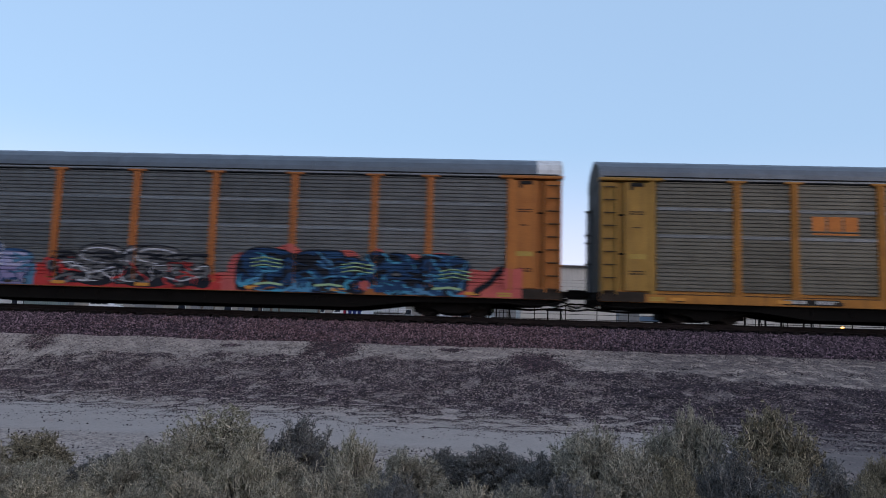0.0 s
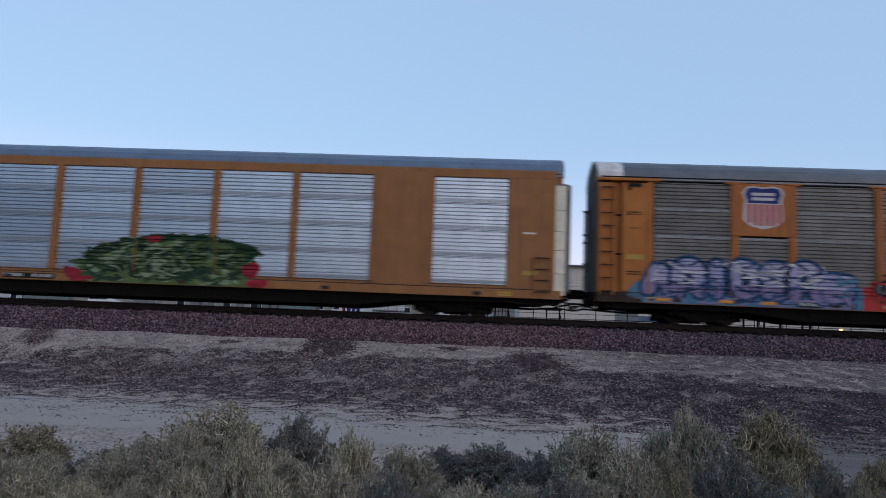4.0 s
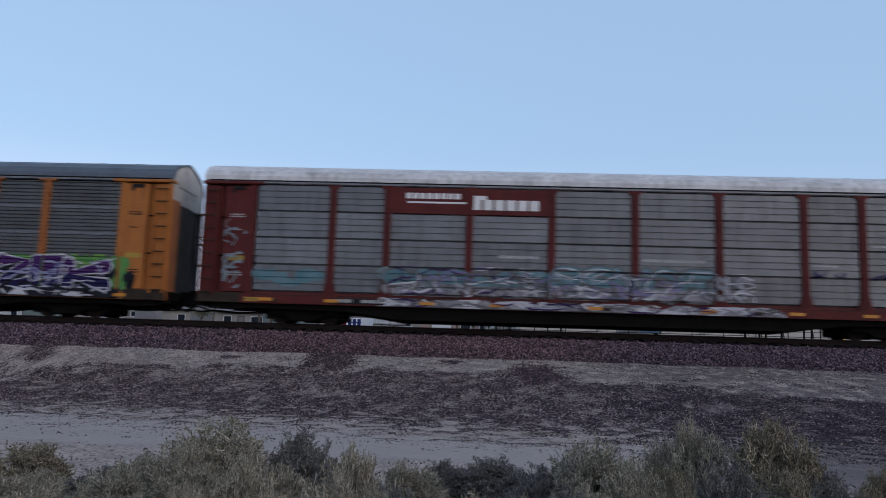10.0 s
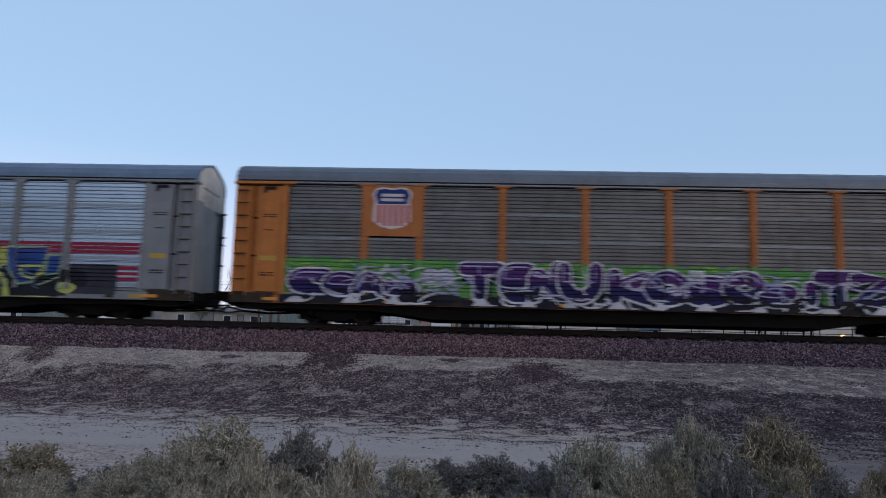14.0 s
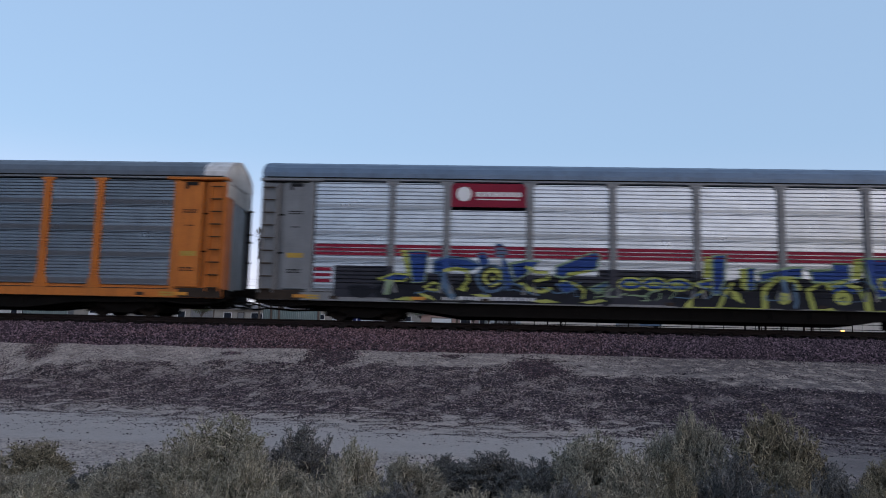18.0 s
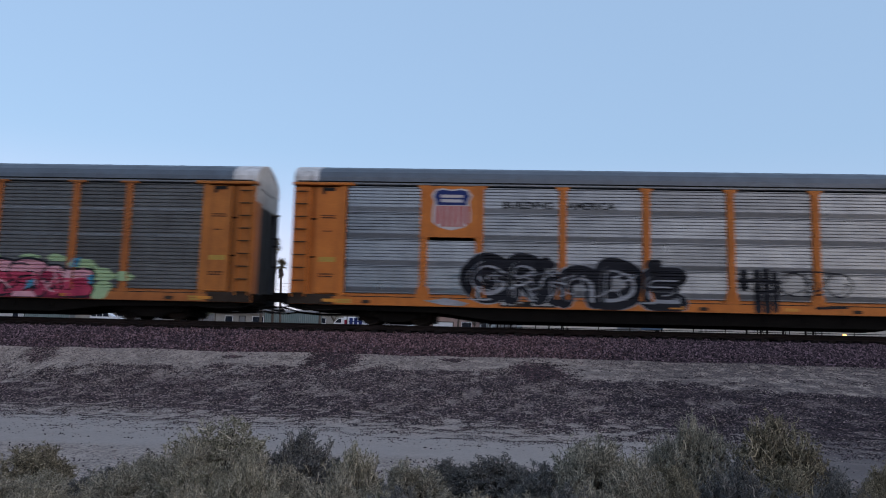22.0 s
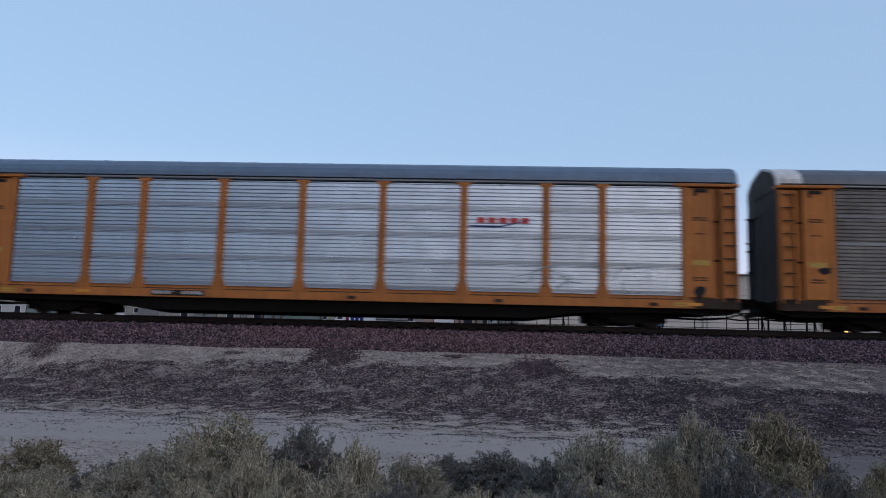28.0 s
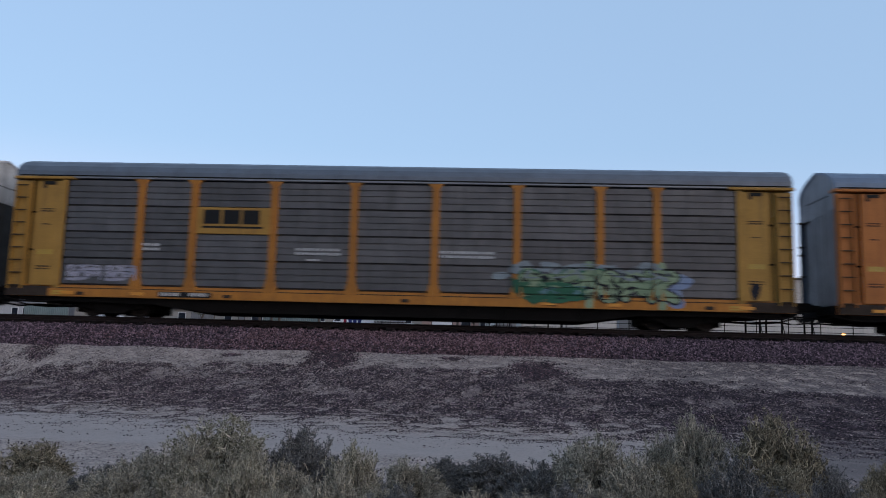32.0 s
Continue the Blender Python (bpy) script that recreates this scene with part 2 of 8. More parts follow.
GALV_WHITE = surf("bright_galvanised_steel", (0.52, 0.55, 0.6), (0.43, 0.46, 0.51), 0.3, metal=0.9, streak=0.2, dirt=(0.306, 0.299, 0.286), vary=0.13)
STEEL_DARK = surf("sooty_galvanised_steel", (0.136, 0.134, 0.133), (0.098, 0.096, 0.097), 0.5, metal=0.6, streak=0.35, dirt=(0.0486, 0.0405, 0.0351), vary=0.15)
STEEL_OLIVE = surf("dusty_galvanised_steel", (0.125, 0.116, 0.097), (0.095, 0.088, 0.074), 0.5, metal=0.5, streak=0.35, dirt=(0.0702, 0.0594, 0.0459), vary=0.12)
STEEL_BLUE = surf("weathered_blue_grey_steel", (0.185, 0.192, 0.202), (0.142, 0.148, 0.157), 0.5, metal=0.5, streak=0.5, dirt=(0.0778, 0.0727, 0.0727), vary=0.15)
ROOF_GREY = surf("roof_steel", (0.125, 0.141, 0.166), (0.097, 0.11, 0.131), 0.5, metal=0.5, streak=0.2)
EAVE_GREY = surf("pale_eave_steel", (0.2, 0.21, 0.225), (0.15, 0.158, 0.17), 0.5, metal=0.4, streak=0.25)
ROOF_BLUE = surf("blue_grey_roof_steel", (0.13, 0.18, 0.25), (0.1, 0.14, 0.2), 0.5, metal=0.4, streak=0.2)
ROOF_WHITE = surf("chalky_white_roof", (0.64, 0.625, 0.625), (0.48, 0.47, 0.47), 0.7, streak=0.55, dirt=(0.16, 0.145, 0.135), contrast=1.6)
# black of the sooty running gear, also of the drawn shadow under the eaves
BLACK_STEEL = surf("soot_and_shade_black", (0.006, 0.0055, 0.005), (0.01, 0.0085, 0.008), 0.9, gloss=0.06)
DARK_RUBBER = surf("black_rubber", (0.01, 0.01, 0.01), None, 0.8, gloss=0.15)
WHEEL_STEEL = surf("rusty_wheel_steel", (0.02, 0.014, 0.012), (0.012, 0.01, 0.009), 0.8, gloss=0.15)
WHITE = surf("white_paint", (0.75, 0.75, 0.75), (0.62, 0.62, 0.62), 0.6)
BLACK = surf("black_paint", (0.008, 0.008, 0.009), (0.013, 0.013, 0.014), 0.6, gloss=0.15)
NAVY = surf("navy_paint", (0.02, 0.035, 0.15), None, 0.6, gloss=0.15)
SIGN_RED = surf("crimson_paint", (0.25, 0.011, 0.035), (0.19, 0.01, 0.028), 0.6, gloss=0.2)
BRIGHT_RED = surf("red_paint", (0.5, 0.03, 0.03), None, 0.5)
MARK_YELLOW = surf("dull_yellow_tape", (0.42, 0.26, 0.03), None, 0.4)
MARK_ORANGE = surf("orange_reflector", (0.6, 0.25, 0.02), (0.5, 0.19, 0.016), 0.45)
BULKHEAD = surf("grimy_grey_bulkhead", (0.2, 0.22, 0.25), (0.1, 0.11, 0.13), 0.55, metal=0.3, scale=0.7, streak=0.6, dirt=(0.04, 0.04, 0.045))
MARK_GREY = surf("faded_stencil_paint", (0.42, 0.42, 0.42), None, 0.7)
RAIL_STEEL = surf("brown_rail_steel", (0.022, 0.014, 0.013), (0.014, 0.01, 0.01), 0.75, gloss=0.15)
TIE_WOOD = surf("tarred_tie_wood", (0.014, 0.011, 0.01), (0.01, 0.008, 0.008), 0.9, gloss=0.15)
SHIELD_WHITE = surf("faded_white_decal", (0.5, 0.47, 0.47), (0.42, 0.38, 0.38), 0.65, gloss=0.2)
SHIELD_RED = surf("faded_red_decal", (0.42, 0.05, 0.045), (0.34, 0.05, 0.045), 0.65, gloss=0.2)
CREAM_SHEET = surf("cream_painted_steel", (0.72, 0.65, 0.5), (0.52, 0.5, 0.45), 0.5, scale=2.5, streak=0.3, dirt=(0.2, 0.18, 0.14))
GABLE = surf("chalky_end_paint", (0.66, 0.64, 0.6), (0.48, 0.46, 0.43), 0.75, scale=2.2, streak=0.5, dirt=(0.12, 0.1, 0.09), contrast=1.6)
GRIME = surf("greasy_brown_soot", (0.045, 0.03, 0.022), (0.022, 0.017, 0.014), 0.8, scale=3.0, gloss=0.2)
MUSTARD = surf("mustard_paint", (0.36, 0.195, 0.04), (0.27, 0.145, 0.03), 0.6, gloss=0.28, streak=0.45, dirt=(0.1, 0.06, 0.025))
# rung colour darkened to carry the shadow line of each rung
SHADED_RUNG = surf("shadow_dark_rung_steel", (0.05, 0.032, 0.02), None, 0.8, gloss=0.2)
ORANGE_END = surf("sun_faded_orange_paint", (0.43, 0.148, 0.03), (0.33, 0.11, 0.024), 0.6, gloss=0.28, streak=0.4, dirt=(0.12, 0.05, 0.018))
# end steel with the shade between coupled cars put into its dark colour
SHADED_END_STEEL = surf("shaded_end_door_steel", (0.05, 0.048, 0.046), (0.03, 0.028, 0.027), 0.75, gloss=0.2, streak=0.4, dirt=(0.1, 0.09, 0.08))
STEEL_SOOT = surf("soot_blackened_steel", (0.11, 0.104, 0.105), (0.072, 0.069, 0.071), 0.55, metal=0.45, streak=0.5, dirt=(0.04, 0.037, 0.036), vary=0.15)

# ---- ground: one sheet, a flat track road, the bank, the bed of the line and the land behind ----
def foot_of_bank(x):
    """Where the bank begins; the line runs askew to the track."""
    return min(21.0, max(12.5, 16.95 - 0.25 * x)) + 0.25 * math.sin(x * 0.31) + 0.15 * math.sin(x * 0.77 + 1)


def bank(x, y):
    """Height of the land at a place."""
    toe = foot_of_bank(x)
    knots = ((-80, 0.0), (toe - 3.0, 0.02), (toe, 0.1), (toe + 1.5, 0.32), (24.5, 1.33), (25.6, 1.37), (31.6, 1.4), (33.5, 1.0), (36, 1.0), (126, 5.2), (300, 9.0), (5000, 9.0))
    for (a, p), (b, q) in zip(knots, knots[1:]):
        if y <= b:
            h = p + (q - p) * (y - a) / (b - a)
            break
    near = max(0.0, 1 - abs(x) / 60) if -5 < y < 36 else 0.0
    v = Vector((x * 0.8, y * 0.8, 0.0))
    return h + near * (0.05 * noise.noise(v) + 0.025 * noise.noise(v * 3.1))


def ground_sheet():
    xs = [-3000, -800, -250, -90, -60] + [-40 + 0.4 * i for i in range(201)] + [60, 90, 250, 800, 3000]
    ys = [-600, -120, -40, -15, -5] + [0.5 * i for i in range(32)] + [16 + 0.2 * i for i in range(54)] + [27, 29, 31.6, 33.5, 36, 40, 60, 100, 200, 600, 2000, 4000]
    b = Build()
    n = len(xs)
    vs = [(x, y, bank(x, y)) for y in ys for x in xs]
    fs = [(j * n + i, j * n + i + 1, (j + 1) * n + i + 1, (j + 1) * n + i) for j in range(len(ys) - 1) for i in range(n - 1)]
    return b.add(vs, fs)


def ground_material():
    """Desert dirt: smooth track, gravelly bank with dark stone spills and paler bare soil."""
    m = bpy.data.materials.new("desert_soil")
    m.use_nodes = True
    n, l = m.node_tree.nodes, m.node_tree.links
    p = n["Principled BSDF"]
    tc = n.new("ShaderNodeTexCoord")
    sep = n.new("ShaderNodeSeparateXYZ")
    l.new(tc.outputs["Object"], sep.inputs[0])

    def tex(scale, detail=5, rough=0.6, stretch=None):
        t = n.new("ShaderNodeTexNoise")
        t.inputs["Scale"].default_value, t.inputs["Detail"].default_value, t.inputs["Roughness"].default_value = scale, detail, rough
        if stretch:
            mp = n.new("ShaderNodeMapping")
            mp.inputs["Scale"].default_value = stretch
            l.new(tc.outputs["Object"], mp.inputs[0])
            l.new(mp.outputs[0], t.inputs["Vector"])
        else:
            l.new(tc.outputs["Object"], t.inputs["Vector"])
        return t.outputs[0]

    def rng(x, a, b, lo=0.0, hi=1.0):
        r = n.new("ShaderNodeMapRange")
        r.interpolation_type = "SMOOTHSTEP"
        r.inputs[1].default_value, r.inputs[2].default_value, r.inputs[3].default_value, r.inputs[4].default_value = a, b, lo, hi
        l.new(x, r.inputs[0])
        return r.outputs[0]

    def op(kind, a, b):
        q = n.new("ShaderNodeMath")
        q.operation = kind
        for s, v in zip(q.inputs, (a, b)):
            if isinstance(v, (int, float)):
                s.default_value = v
            else:
                l.new(v, s)
        return q.outputs[0]

    def mix(f, a, b):
        q = n.new("ShaderNodeMix")
        q.data_type = "RGBA"
        l.new(f, q.inputs[0])
        for s, v in ((q.inputs[6], a), (q.inputs[7], b)):
            if isinstance(v, tuple):
                s.default_value = (*v, 1)
            else:
                l.new(v, s)
        return q.outputs[2]

    x, y = sep.outputs[0], sep.outputs[1]
    wobble = op("MULTIPLY", op("SUBTRACT", tex(0.5, 5), 0.5), 2.4)
    along = op("ADD", op("ADD", y, op("MULTIPLY", x, 0.25)), wobble)
    upper = op("ADD", op("ADD", y, op("MULTIPLY", op("MAXIMUM", x, 0.0), 0.38)), wobble)
    spill = op("MULTIPLY", rng(along, 15.2, 17.6), rng(upper, 22.7, 21.2))
    base = mix(rng(tex(1.2, 6), 0.35, 0.7), (0.375, 0.312, 0.277), (0.275, 0.23, 0.206))
    track = op("MULTIPLY", rng(op("ADD", y, op("MULTIPLY", x, 0.1)), 9.6, 10.6), rng(along, 14.4, 12.4))
    base = mix(op("MULTIPLY", track, 0.8), base, (0.325, 0.285, 0.264))
    base = mix(op("MULTIPLY", rng(op("ADD", x, op("MULTIPLY", op("SUBTRACT", tex(0.5, 5), 0.5), 5.0)), 1.5, 6.0), 0.92), base, (0.1, 0.085, 0.086))
    base = mix(op("MULTIPLY", rng(tex(7, 6, 0.75, (1, 0.6, 1)), 0.42, 0.62), op("MULTIPLY", rng(y, 15, 19), 0.7)), base, (0.15, 0.12, 0.11))
    strip = op("MULTIPLY", rng(upper, 20.8, 22.4), rng(y, 25.0, 24.0))
    base = mix(op("MULTIPLY", strip, rng(tex(2.6, 5, 0.65, (1, 0.7, 1)), 0.46, 0.66, 0.0, 0.75)), base, (0.48, 0.395, 0.34))
    base = mix(op("MULTIPLY", strip, rng(tex(3.4, 6, 0.7, (1, 0.7, 1)), 0.54, 0.72, 0.0, 0.8)), base, (0.1, 0.07, 0.066))
    dark = mix(rng(tex(9, 4), 0.35, 0.65), (0.05, 0.031, 0.034), (0.15, 0.1, 0.098))
    c = mix(op("MULTIPLY", spill, rng(tex(1.9, 8, 0.78, (0.8, 0.55, 1)), 0.36, 0.6, 0.1, 0.62)), base, dark)
    rough_ground = op("SUBTRACT", 1.0, op("MULTIPLY", track, 0.8))
    c = mix(op("MULTIPLY", rng(tex(20, 4, 0.75), 0.5, 0.6), op("MULTIPLY", rough_ground, 0.85)), c, (0.06, 0.04, 0.042))
    c = mix(op("MULTIPLY", rng(tex(13, 2, 0.5, (1, 0.8, 1)), 0.58, 0.64), op("MULTIPLY", rough_ground, 0.45)), c, (0.5, 0.4, 0.34))
    l.new(c, p.inputs["Base Color"])
    p.inputs["Roughness"].default_value = 0.95
    p.inputs["Specular IOR Level"].default_value = 0.15
    bp = n.new("ShaderNodeBump")
    bp.inputs["Strength"].default_value, bp.inputs["Distance"].default_value = 0.6, 0.04
    l.new(tex(14, 6, 0.7), bp.inputs["Height"])
    l.new(bp.outputs[0], p.inputs["Normal"])
    return m


SOIL = ground_material()
setting("ground", ground_sheet(), SOIL, "pale desert dirt with a smooth wheel track and a gravelly railway bank", "ground", smooth=True)



def unseen_ridge():
    """A low ridge added unseen behind the camera to darken the left panels' reflections, ragged, highest to the left.
    """
    b = Build()
    n = 90
    vs = []
    for i in range(n + 1):
        a = radians(100 + 170 * i / n)      # clockwise from straight ahead
        up = 25 + 300 * max(0.0, math.sin(radians((math.degrees(a) - 184) * 2.05))) ** 0.8 if 184 < math.degrees(a) < 271 else 25
        up *= 1 + 0.25 * noise.noise(Vector((i * 0.35, 4.0, 0.0))) + 0.12 * noise.noise(Vector((i * 1.3, 1.0, 0.0)))
        for r, z in ((1900, up), (1500, up * 0.45), (1250, -5)):
            vs.append((math.sin(a) * r, math.cos(a) * r, z))
    b.add(vs, [(3 * i + k, 3 * i + k + 1, 3 * i + k + 4, 3 * i + k + 3) for i in range(n) for k in (0, 1)])
    return b


# added only for reflections; its blue tints what the left panels mirror
setting("backdrop", unseen_ridge(), surf("added_ridge_blue", (0.078, 0.108, 0.145), (0.06, 0.084, 0.115), 0.95, scale=0.004, fine=0.05, bump=0), "added low blue ridge behind the camera, unseen, for reflections", "ridge", smooth=True)

BALLAST = surf("pinkish_crushed_stone", (0.025, 0.014, 0.016), (0.06, 0.032, 0.035), 0.9, scale=9, fine=40, bump=1.0, depth=0.05)


def stone_material(name, cols):
    """Loose stones, twigs or leaves, each of its own shade."""
    m = surf(name, cols[0], cols[1], 0.95, scale=14, gloss=0.2)
    n, l = m.node_tree.nodes, m.node_tree.links
    geo, ramp = n.new("ShaderNodeNewGeometry"), n.new("ShaderNodeValToRGB")
    el = ramp.color_ramp.elements
    el[0].position, el[1].position = 0.0, 1.0
    el[0].color, el[1].color = (*cols[0], 1), (*cols[-1], 1)
    for i, c in enumerate(cols[1:-1]):
        el.new((i + 1) / (len(cols) - 1)).color = (*c, 1)
    l.new(geo.outputs["Random Per Island"], ramp.inputs[0])
    l.new(ramp.outputs[0], n["Principled BSDF"].inputs["Base Color"])
    return m


STONES = [stone_material("crushed_stone", ((0.014, 0.008, 0.009), (0.062, 0.034, 0.038), (0.132, 0.075, 0.082), (0.29, 0.18, 0.195))),
          stone_material("grey_field_stone", ((0.02, 0.014, 0.016), (0.05, 0.036, 0.04), (0.11, 0.08, 0.08), (0.17, 0.125, 0.12), (0.5, 0.38, 0.35))),
          stone_material("dark_pebble", ((0.012, 0.009, 0.012), (0.03, 0.023, 0.028), (0.075, 0.056, 0.06))),
          stone_material("dark_ballast_stone", ((0.008, 0.006, 0.009), (0.036, 0.024, 0.032), (0.09, 0.06, 0.074), (0.25, 0.17, 0.2)))]
b = Build()
xs = [-700, -200, -60] + [-40 + i for i in range(81)] + [60, 200, 700]
cross = [(24.55, 1.28), (25.2, 1.58), (26.2, 1.88), (26.6, 2.0), (27.2, 2.04), (27.45, 2.1), (28.0, 2.1), (28.4, 2.17), (29.7, 2.17), (30.4, 2.0), (31.0, 1.9), (32.2, 1.25)]
vs = [(x, y, z) for x in xs for y, z in cross]
k = len(cross)
b.add(vs, [(i * k + j, (i + 1) * k + j, (i + 1) * k + j + 1, i * k + j + 1) for i in range(len(xs) - 1) for j in range(k - 1)])
setting("ballast_bed", b, BALLAST, "bed of pinkish crushed stone under the track", "ballast")


def pebble(b, x, y, z, r, rng, slot=0, flat=0.75):
    """A crushed stone: a rough eight-sided lump."""
    a = rng.random() * 6.28
    ca, sa = math.cos(a), math.sin(a)
    vs = []
    for dx, dy, dz in ((1, 0, 0), (0, 1, 0), (-1, 0, 0), (0, -1, 0), (0.2, 0.1, 1), (-0.1, 0, -1)):
        s = r * rng.uniform(0.65, 1.25)
        px, py = dx * s, dy * s * 0.85
        vs.append((x + px * ca - py * sa, y + px * sa + py * ca, z + dz * s * flat))
    b.add(vs, [(0, 1, 4), (1, 2, 4), (2, 3, 4), (3, 0, 4), (1, 0, 5), (2, 1, 5), (3, 2, 5), (0, 3, 5)], slot)


def bed_height(y):
    for (a, p), (c, q) in zip(cross, cross[1:]):
        if a <= y <= c:
            return p + (q - p) * (y - a) / (c - a)
    return 0.0


rng = random.Random(4)
b = Build()
for i in range(46000):
    y = rng.uniform(24.5, 26.75) if i % 8 else rng.uniform(26.75, 27.5)
    x = rng.uniform(-18.5, 18.5)
    # pink stones get fewer away from the middle, faster to the right
    pink_share = 0.85 - (0.16 if x > 0 else 0.08) * max(0.0, abs(x + 1.5) - 2.5) + 0.5 * noise.noise(Vector((x * 0.5, y * 0.5, 8.0)))
    pebble(b, x, y, bed_height(y) + 0.015, rng.uniform(0.024, 0.055), rng, 0 if rng.random() < pink_share else 1)
setting("ballast_stones", b, (STONES[0], STONES[3]), "loose pinkish crushed stones of the ballast shoulder", "ballast", "stuff")


def gravel_cover(x, y):
    """How thickly the stones lie on the bank: a dark spill over its foot that thins out towards the wheel track, bare soil above, three runs of ballast down from the line."""
    w = 0.9 * noise.noise(Vector((x * 0.35, y * 0.35, 3.0))) + 0.35 * noise.noise(Vector((x * 1.3, y * 1.3, 5.0)))
    low = y + 0.25 * x + w * 0.9 - 16.7
    high = 22.0 - 0.38 * max(x, 0.0) - 0.05 * min(x, 0.0) + w * 1.1 - y
    thin = 2.0 if x > -4 else 2.0 - 0.05 * (x + 4)
    d = min(1.0, math.exp(low / thin)) if low < 0 else 1.0
    if high < 0:
        d *= max(0.17, 1 + high * 1.6)
    patch = noise.noise(Vector((x * 1.1, y * 0.8, 9.0))) + 0.6 * noise.noise(Vector((x * 3.1, y * 2.2, 2.0)))
    d *= min(1.2, max(0.3, 0.75 + 0.6 * patch))
    run = 0.0
    for px, py, rx, ry in ((-4.55, 23.6, 0.75, 1.6), (1.75, 22.2, 0.7, 1.5), (-13.4, 24.0, 0.5, 0.9), (-0.9, 23.9, 0.3, 0.3), (-7.4, 23.8, 0.4, 0.3)):
        q = ((x - px + w * 0.5) / rx) ** 2 + ((y - py) / ry) ** 2
        run = max(run, 0.95 * math.exp(-q * q))
    return max(d, run), run


b = Build()
laid = 0
while laid < 165000:
    x, y = rng.uniform(-18.0, 18.0), rng.uniform(11.5, 24.8)
    if abs(x) > 0.6 * y + 2.2:
        continue
    d, run = gravel_cover(x, y)
    if rng.random() > d:
        continue
    laid += 1
    q = rng.random()
    r = rng.uniform(0.012, 0.035) * (1.5 if q < 0.05 else 1) * (0.42 + 0.58 * min(1.0, d + 0.2))
    slot = (0 if q < 0.3 else 2 if q < 0.75 else 3) if rng.random() < run else 2 if q < (0.5 if x < 3 else 0.75) else 3 if q < (0.7 if x < 3 else 0.92) else 1
    pebble(b, x, y, bank(x, y) + r * 0.12, r, rng, slot, 0.5)
# the runs lie thick
for i in range(30000):
    x, y = rng.uniform(-6.0, 3.2), rng.uniform(20.4, 25.0)
    run = gravel_cover(x, y)[1]
    if rng.random() < run * 0.9:
        r = rng.uniform(0.014, 0.036)
        pebble(b, x, y, bank(x, y) + r * 0.3, r, rng, 0 if rng.random() < 0.25 else 2, 0.6)
# fine grit where the spill thins out
for i in range(85000):
    x = rng.uniform(-13.0, 12.0)
    w = 0.8 * noise.noise(Vector((x * 0.5, 3.0, 1.0)))
    y = 17.4 - 0.25 * x + w - 4.9 * rng.random() ** 1.4
    if abs(x) > 0.6 * y + 1.5 or y > 20.5 or noise.noise(Vector((x * 1.7, y * 2.0, 7.0))) < rng.uniform(-0.9, 0.1):
        continue
    pebble(b, x, y, bank(x, y), rng.uniform(0.006, 0.013), rng, 2 if rng.random() < 0.8 else 1, 0.6)
for i in range(12000):
    x, y = rng.uniform(-17.0, 16.0), rng.uniform(20.5, 24.7)
    if noise.noise(Vector((x * 1.2, y * 1.2, 15.0))) > rng.uniform(-0.1, 0.5):
        pebble(b, x, y, bank(x, y), rng.uniform(0.012, 0.03), rng, 1 if rng.random() < 0.5 else 2, 0.7)
# clods and dead twigs along the near edge of the wheel track
for i in range(5200):
    y = rng.uniform(7.2, 10.7)
    x = rng.uniform(-0.62, 0.62) * (y + 2)
    d = noise.noise(Vector((x * 0.9, y * 2.2, 12.0))) + 0.6 * noise.noise(Vector((x * 3.0, y * 5.0, 4.0)))
    edge = y + 0.1 * x
    if rng.random() < (0.16 + 1.1 * max(0.0, d)) * (1.0 if edge < 10.0 else 0.25):
        r = rng.uniform(0.006, 0.02)
        pebble(b, x, y, bank(x, y) + r * 0.3, r, rng, 2 if rng.random() < 0.75 else 1)
setting("bank_gravel", b, STONES, "scattered dark and grey gravel on the bank", "gravel", "stuff")

# ---- track ----
def rail(y):
    c = y
    ring = [(-0.07, 0), (0.07, 0), (0.07, 0.012), (0.012, 0.035), (0.009, 0.13), (0.036, 0.145), (0.037, 0.172), (0.03, 0.18), (-0.03, 0.18), (-0.037, 0.172), (-0.036, 0.145), (-0.009, 0.13), (-0.012, 0.035), (-0.07, 0.012)]
    return Build().prism([(c + p, RAIL_Z - 0.18 + q) for p, q in ring], -600, 600)


track = thing("railway_track", "brown steel rails on tarred wooden ties in crushed stone", "railway track", kind="structure")
for y in (TRACK_Y - 0.753, TRACK_Y + 0.753):
    part("rail", rail(y), RAIL_STEEL, track)
tie_mesh = Build().box(-0.115, 0.115, -1.3, 1.3, -0.18, 0.0, c=0.012).mesh("tie", (TIE_WOOD,))
plate_mesh = Build().box(-0.1, 0.1, -0.18, 0.18, 0, 0.02, c=0.004).mesh("tie_plate", (RAIL_STEEL,))
for i in range(-35, 36):
    tie = part("tie", tie_mesh, None, track, at=(i * 0.55 + 0.1, TRACK_Y + 0.02 * math.sin(i * 2.3), RAIL_Z - 0.2))
    part("tie_plate", plate_mesh, None, tie, at=(0, -0.753, 0.001))

# ---- autorack cars ----
# Car space: x along the track from the car's middle, y across (near side is -1.52), z above the rails.
HALF_W = 1.52
POSTS = (-11.76, -9.0, -7.08, -4.22, -1.38, 1.46, 4.29, 7.13, 9.06, 11.8)   # edges of the nine bays
END_X = 13.62
Z_SILL0, Z_SILL1, Z_PAN0, Z_PAN1, Z_EAVE = 0.485, 0.77, 0.90, 4.66, 4.76
ROW_H = (Z_PAN1 - Z_PAN0) / 4
PANEL_Y = -HALF_W + 0.035      # front of the sheets
POST_Y = -HALF_W - 0.03
SILL_Y = -HALF_W - 0.025
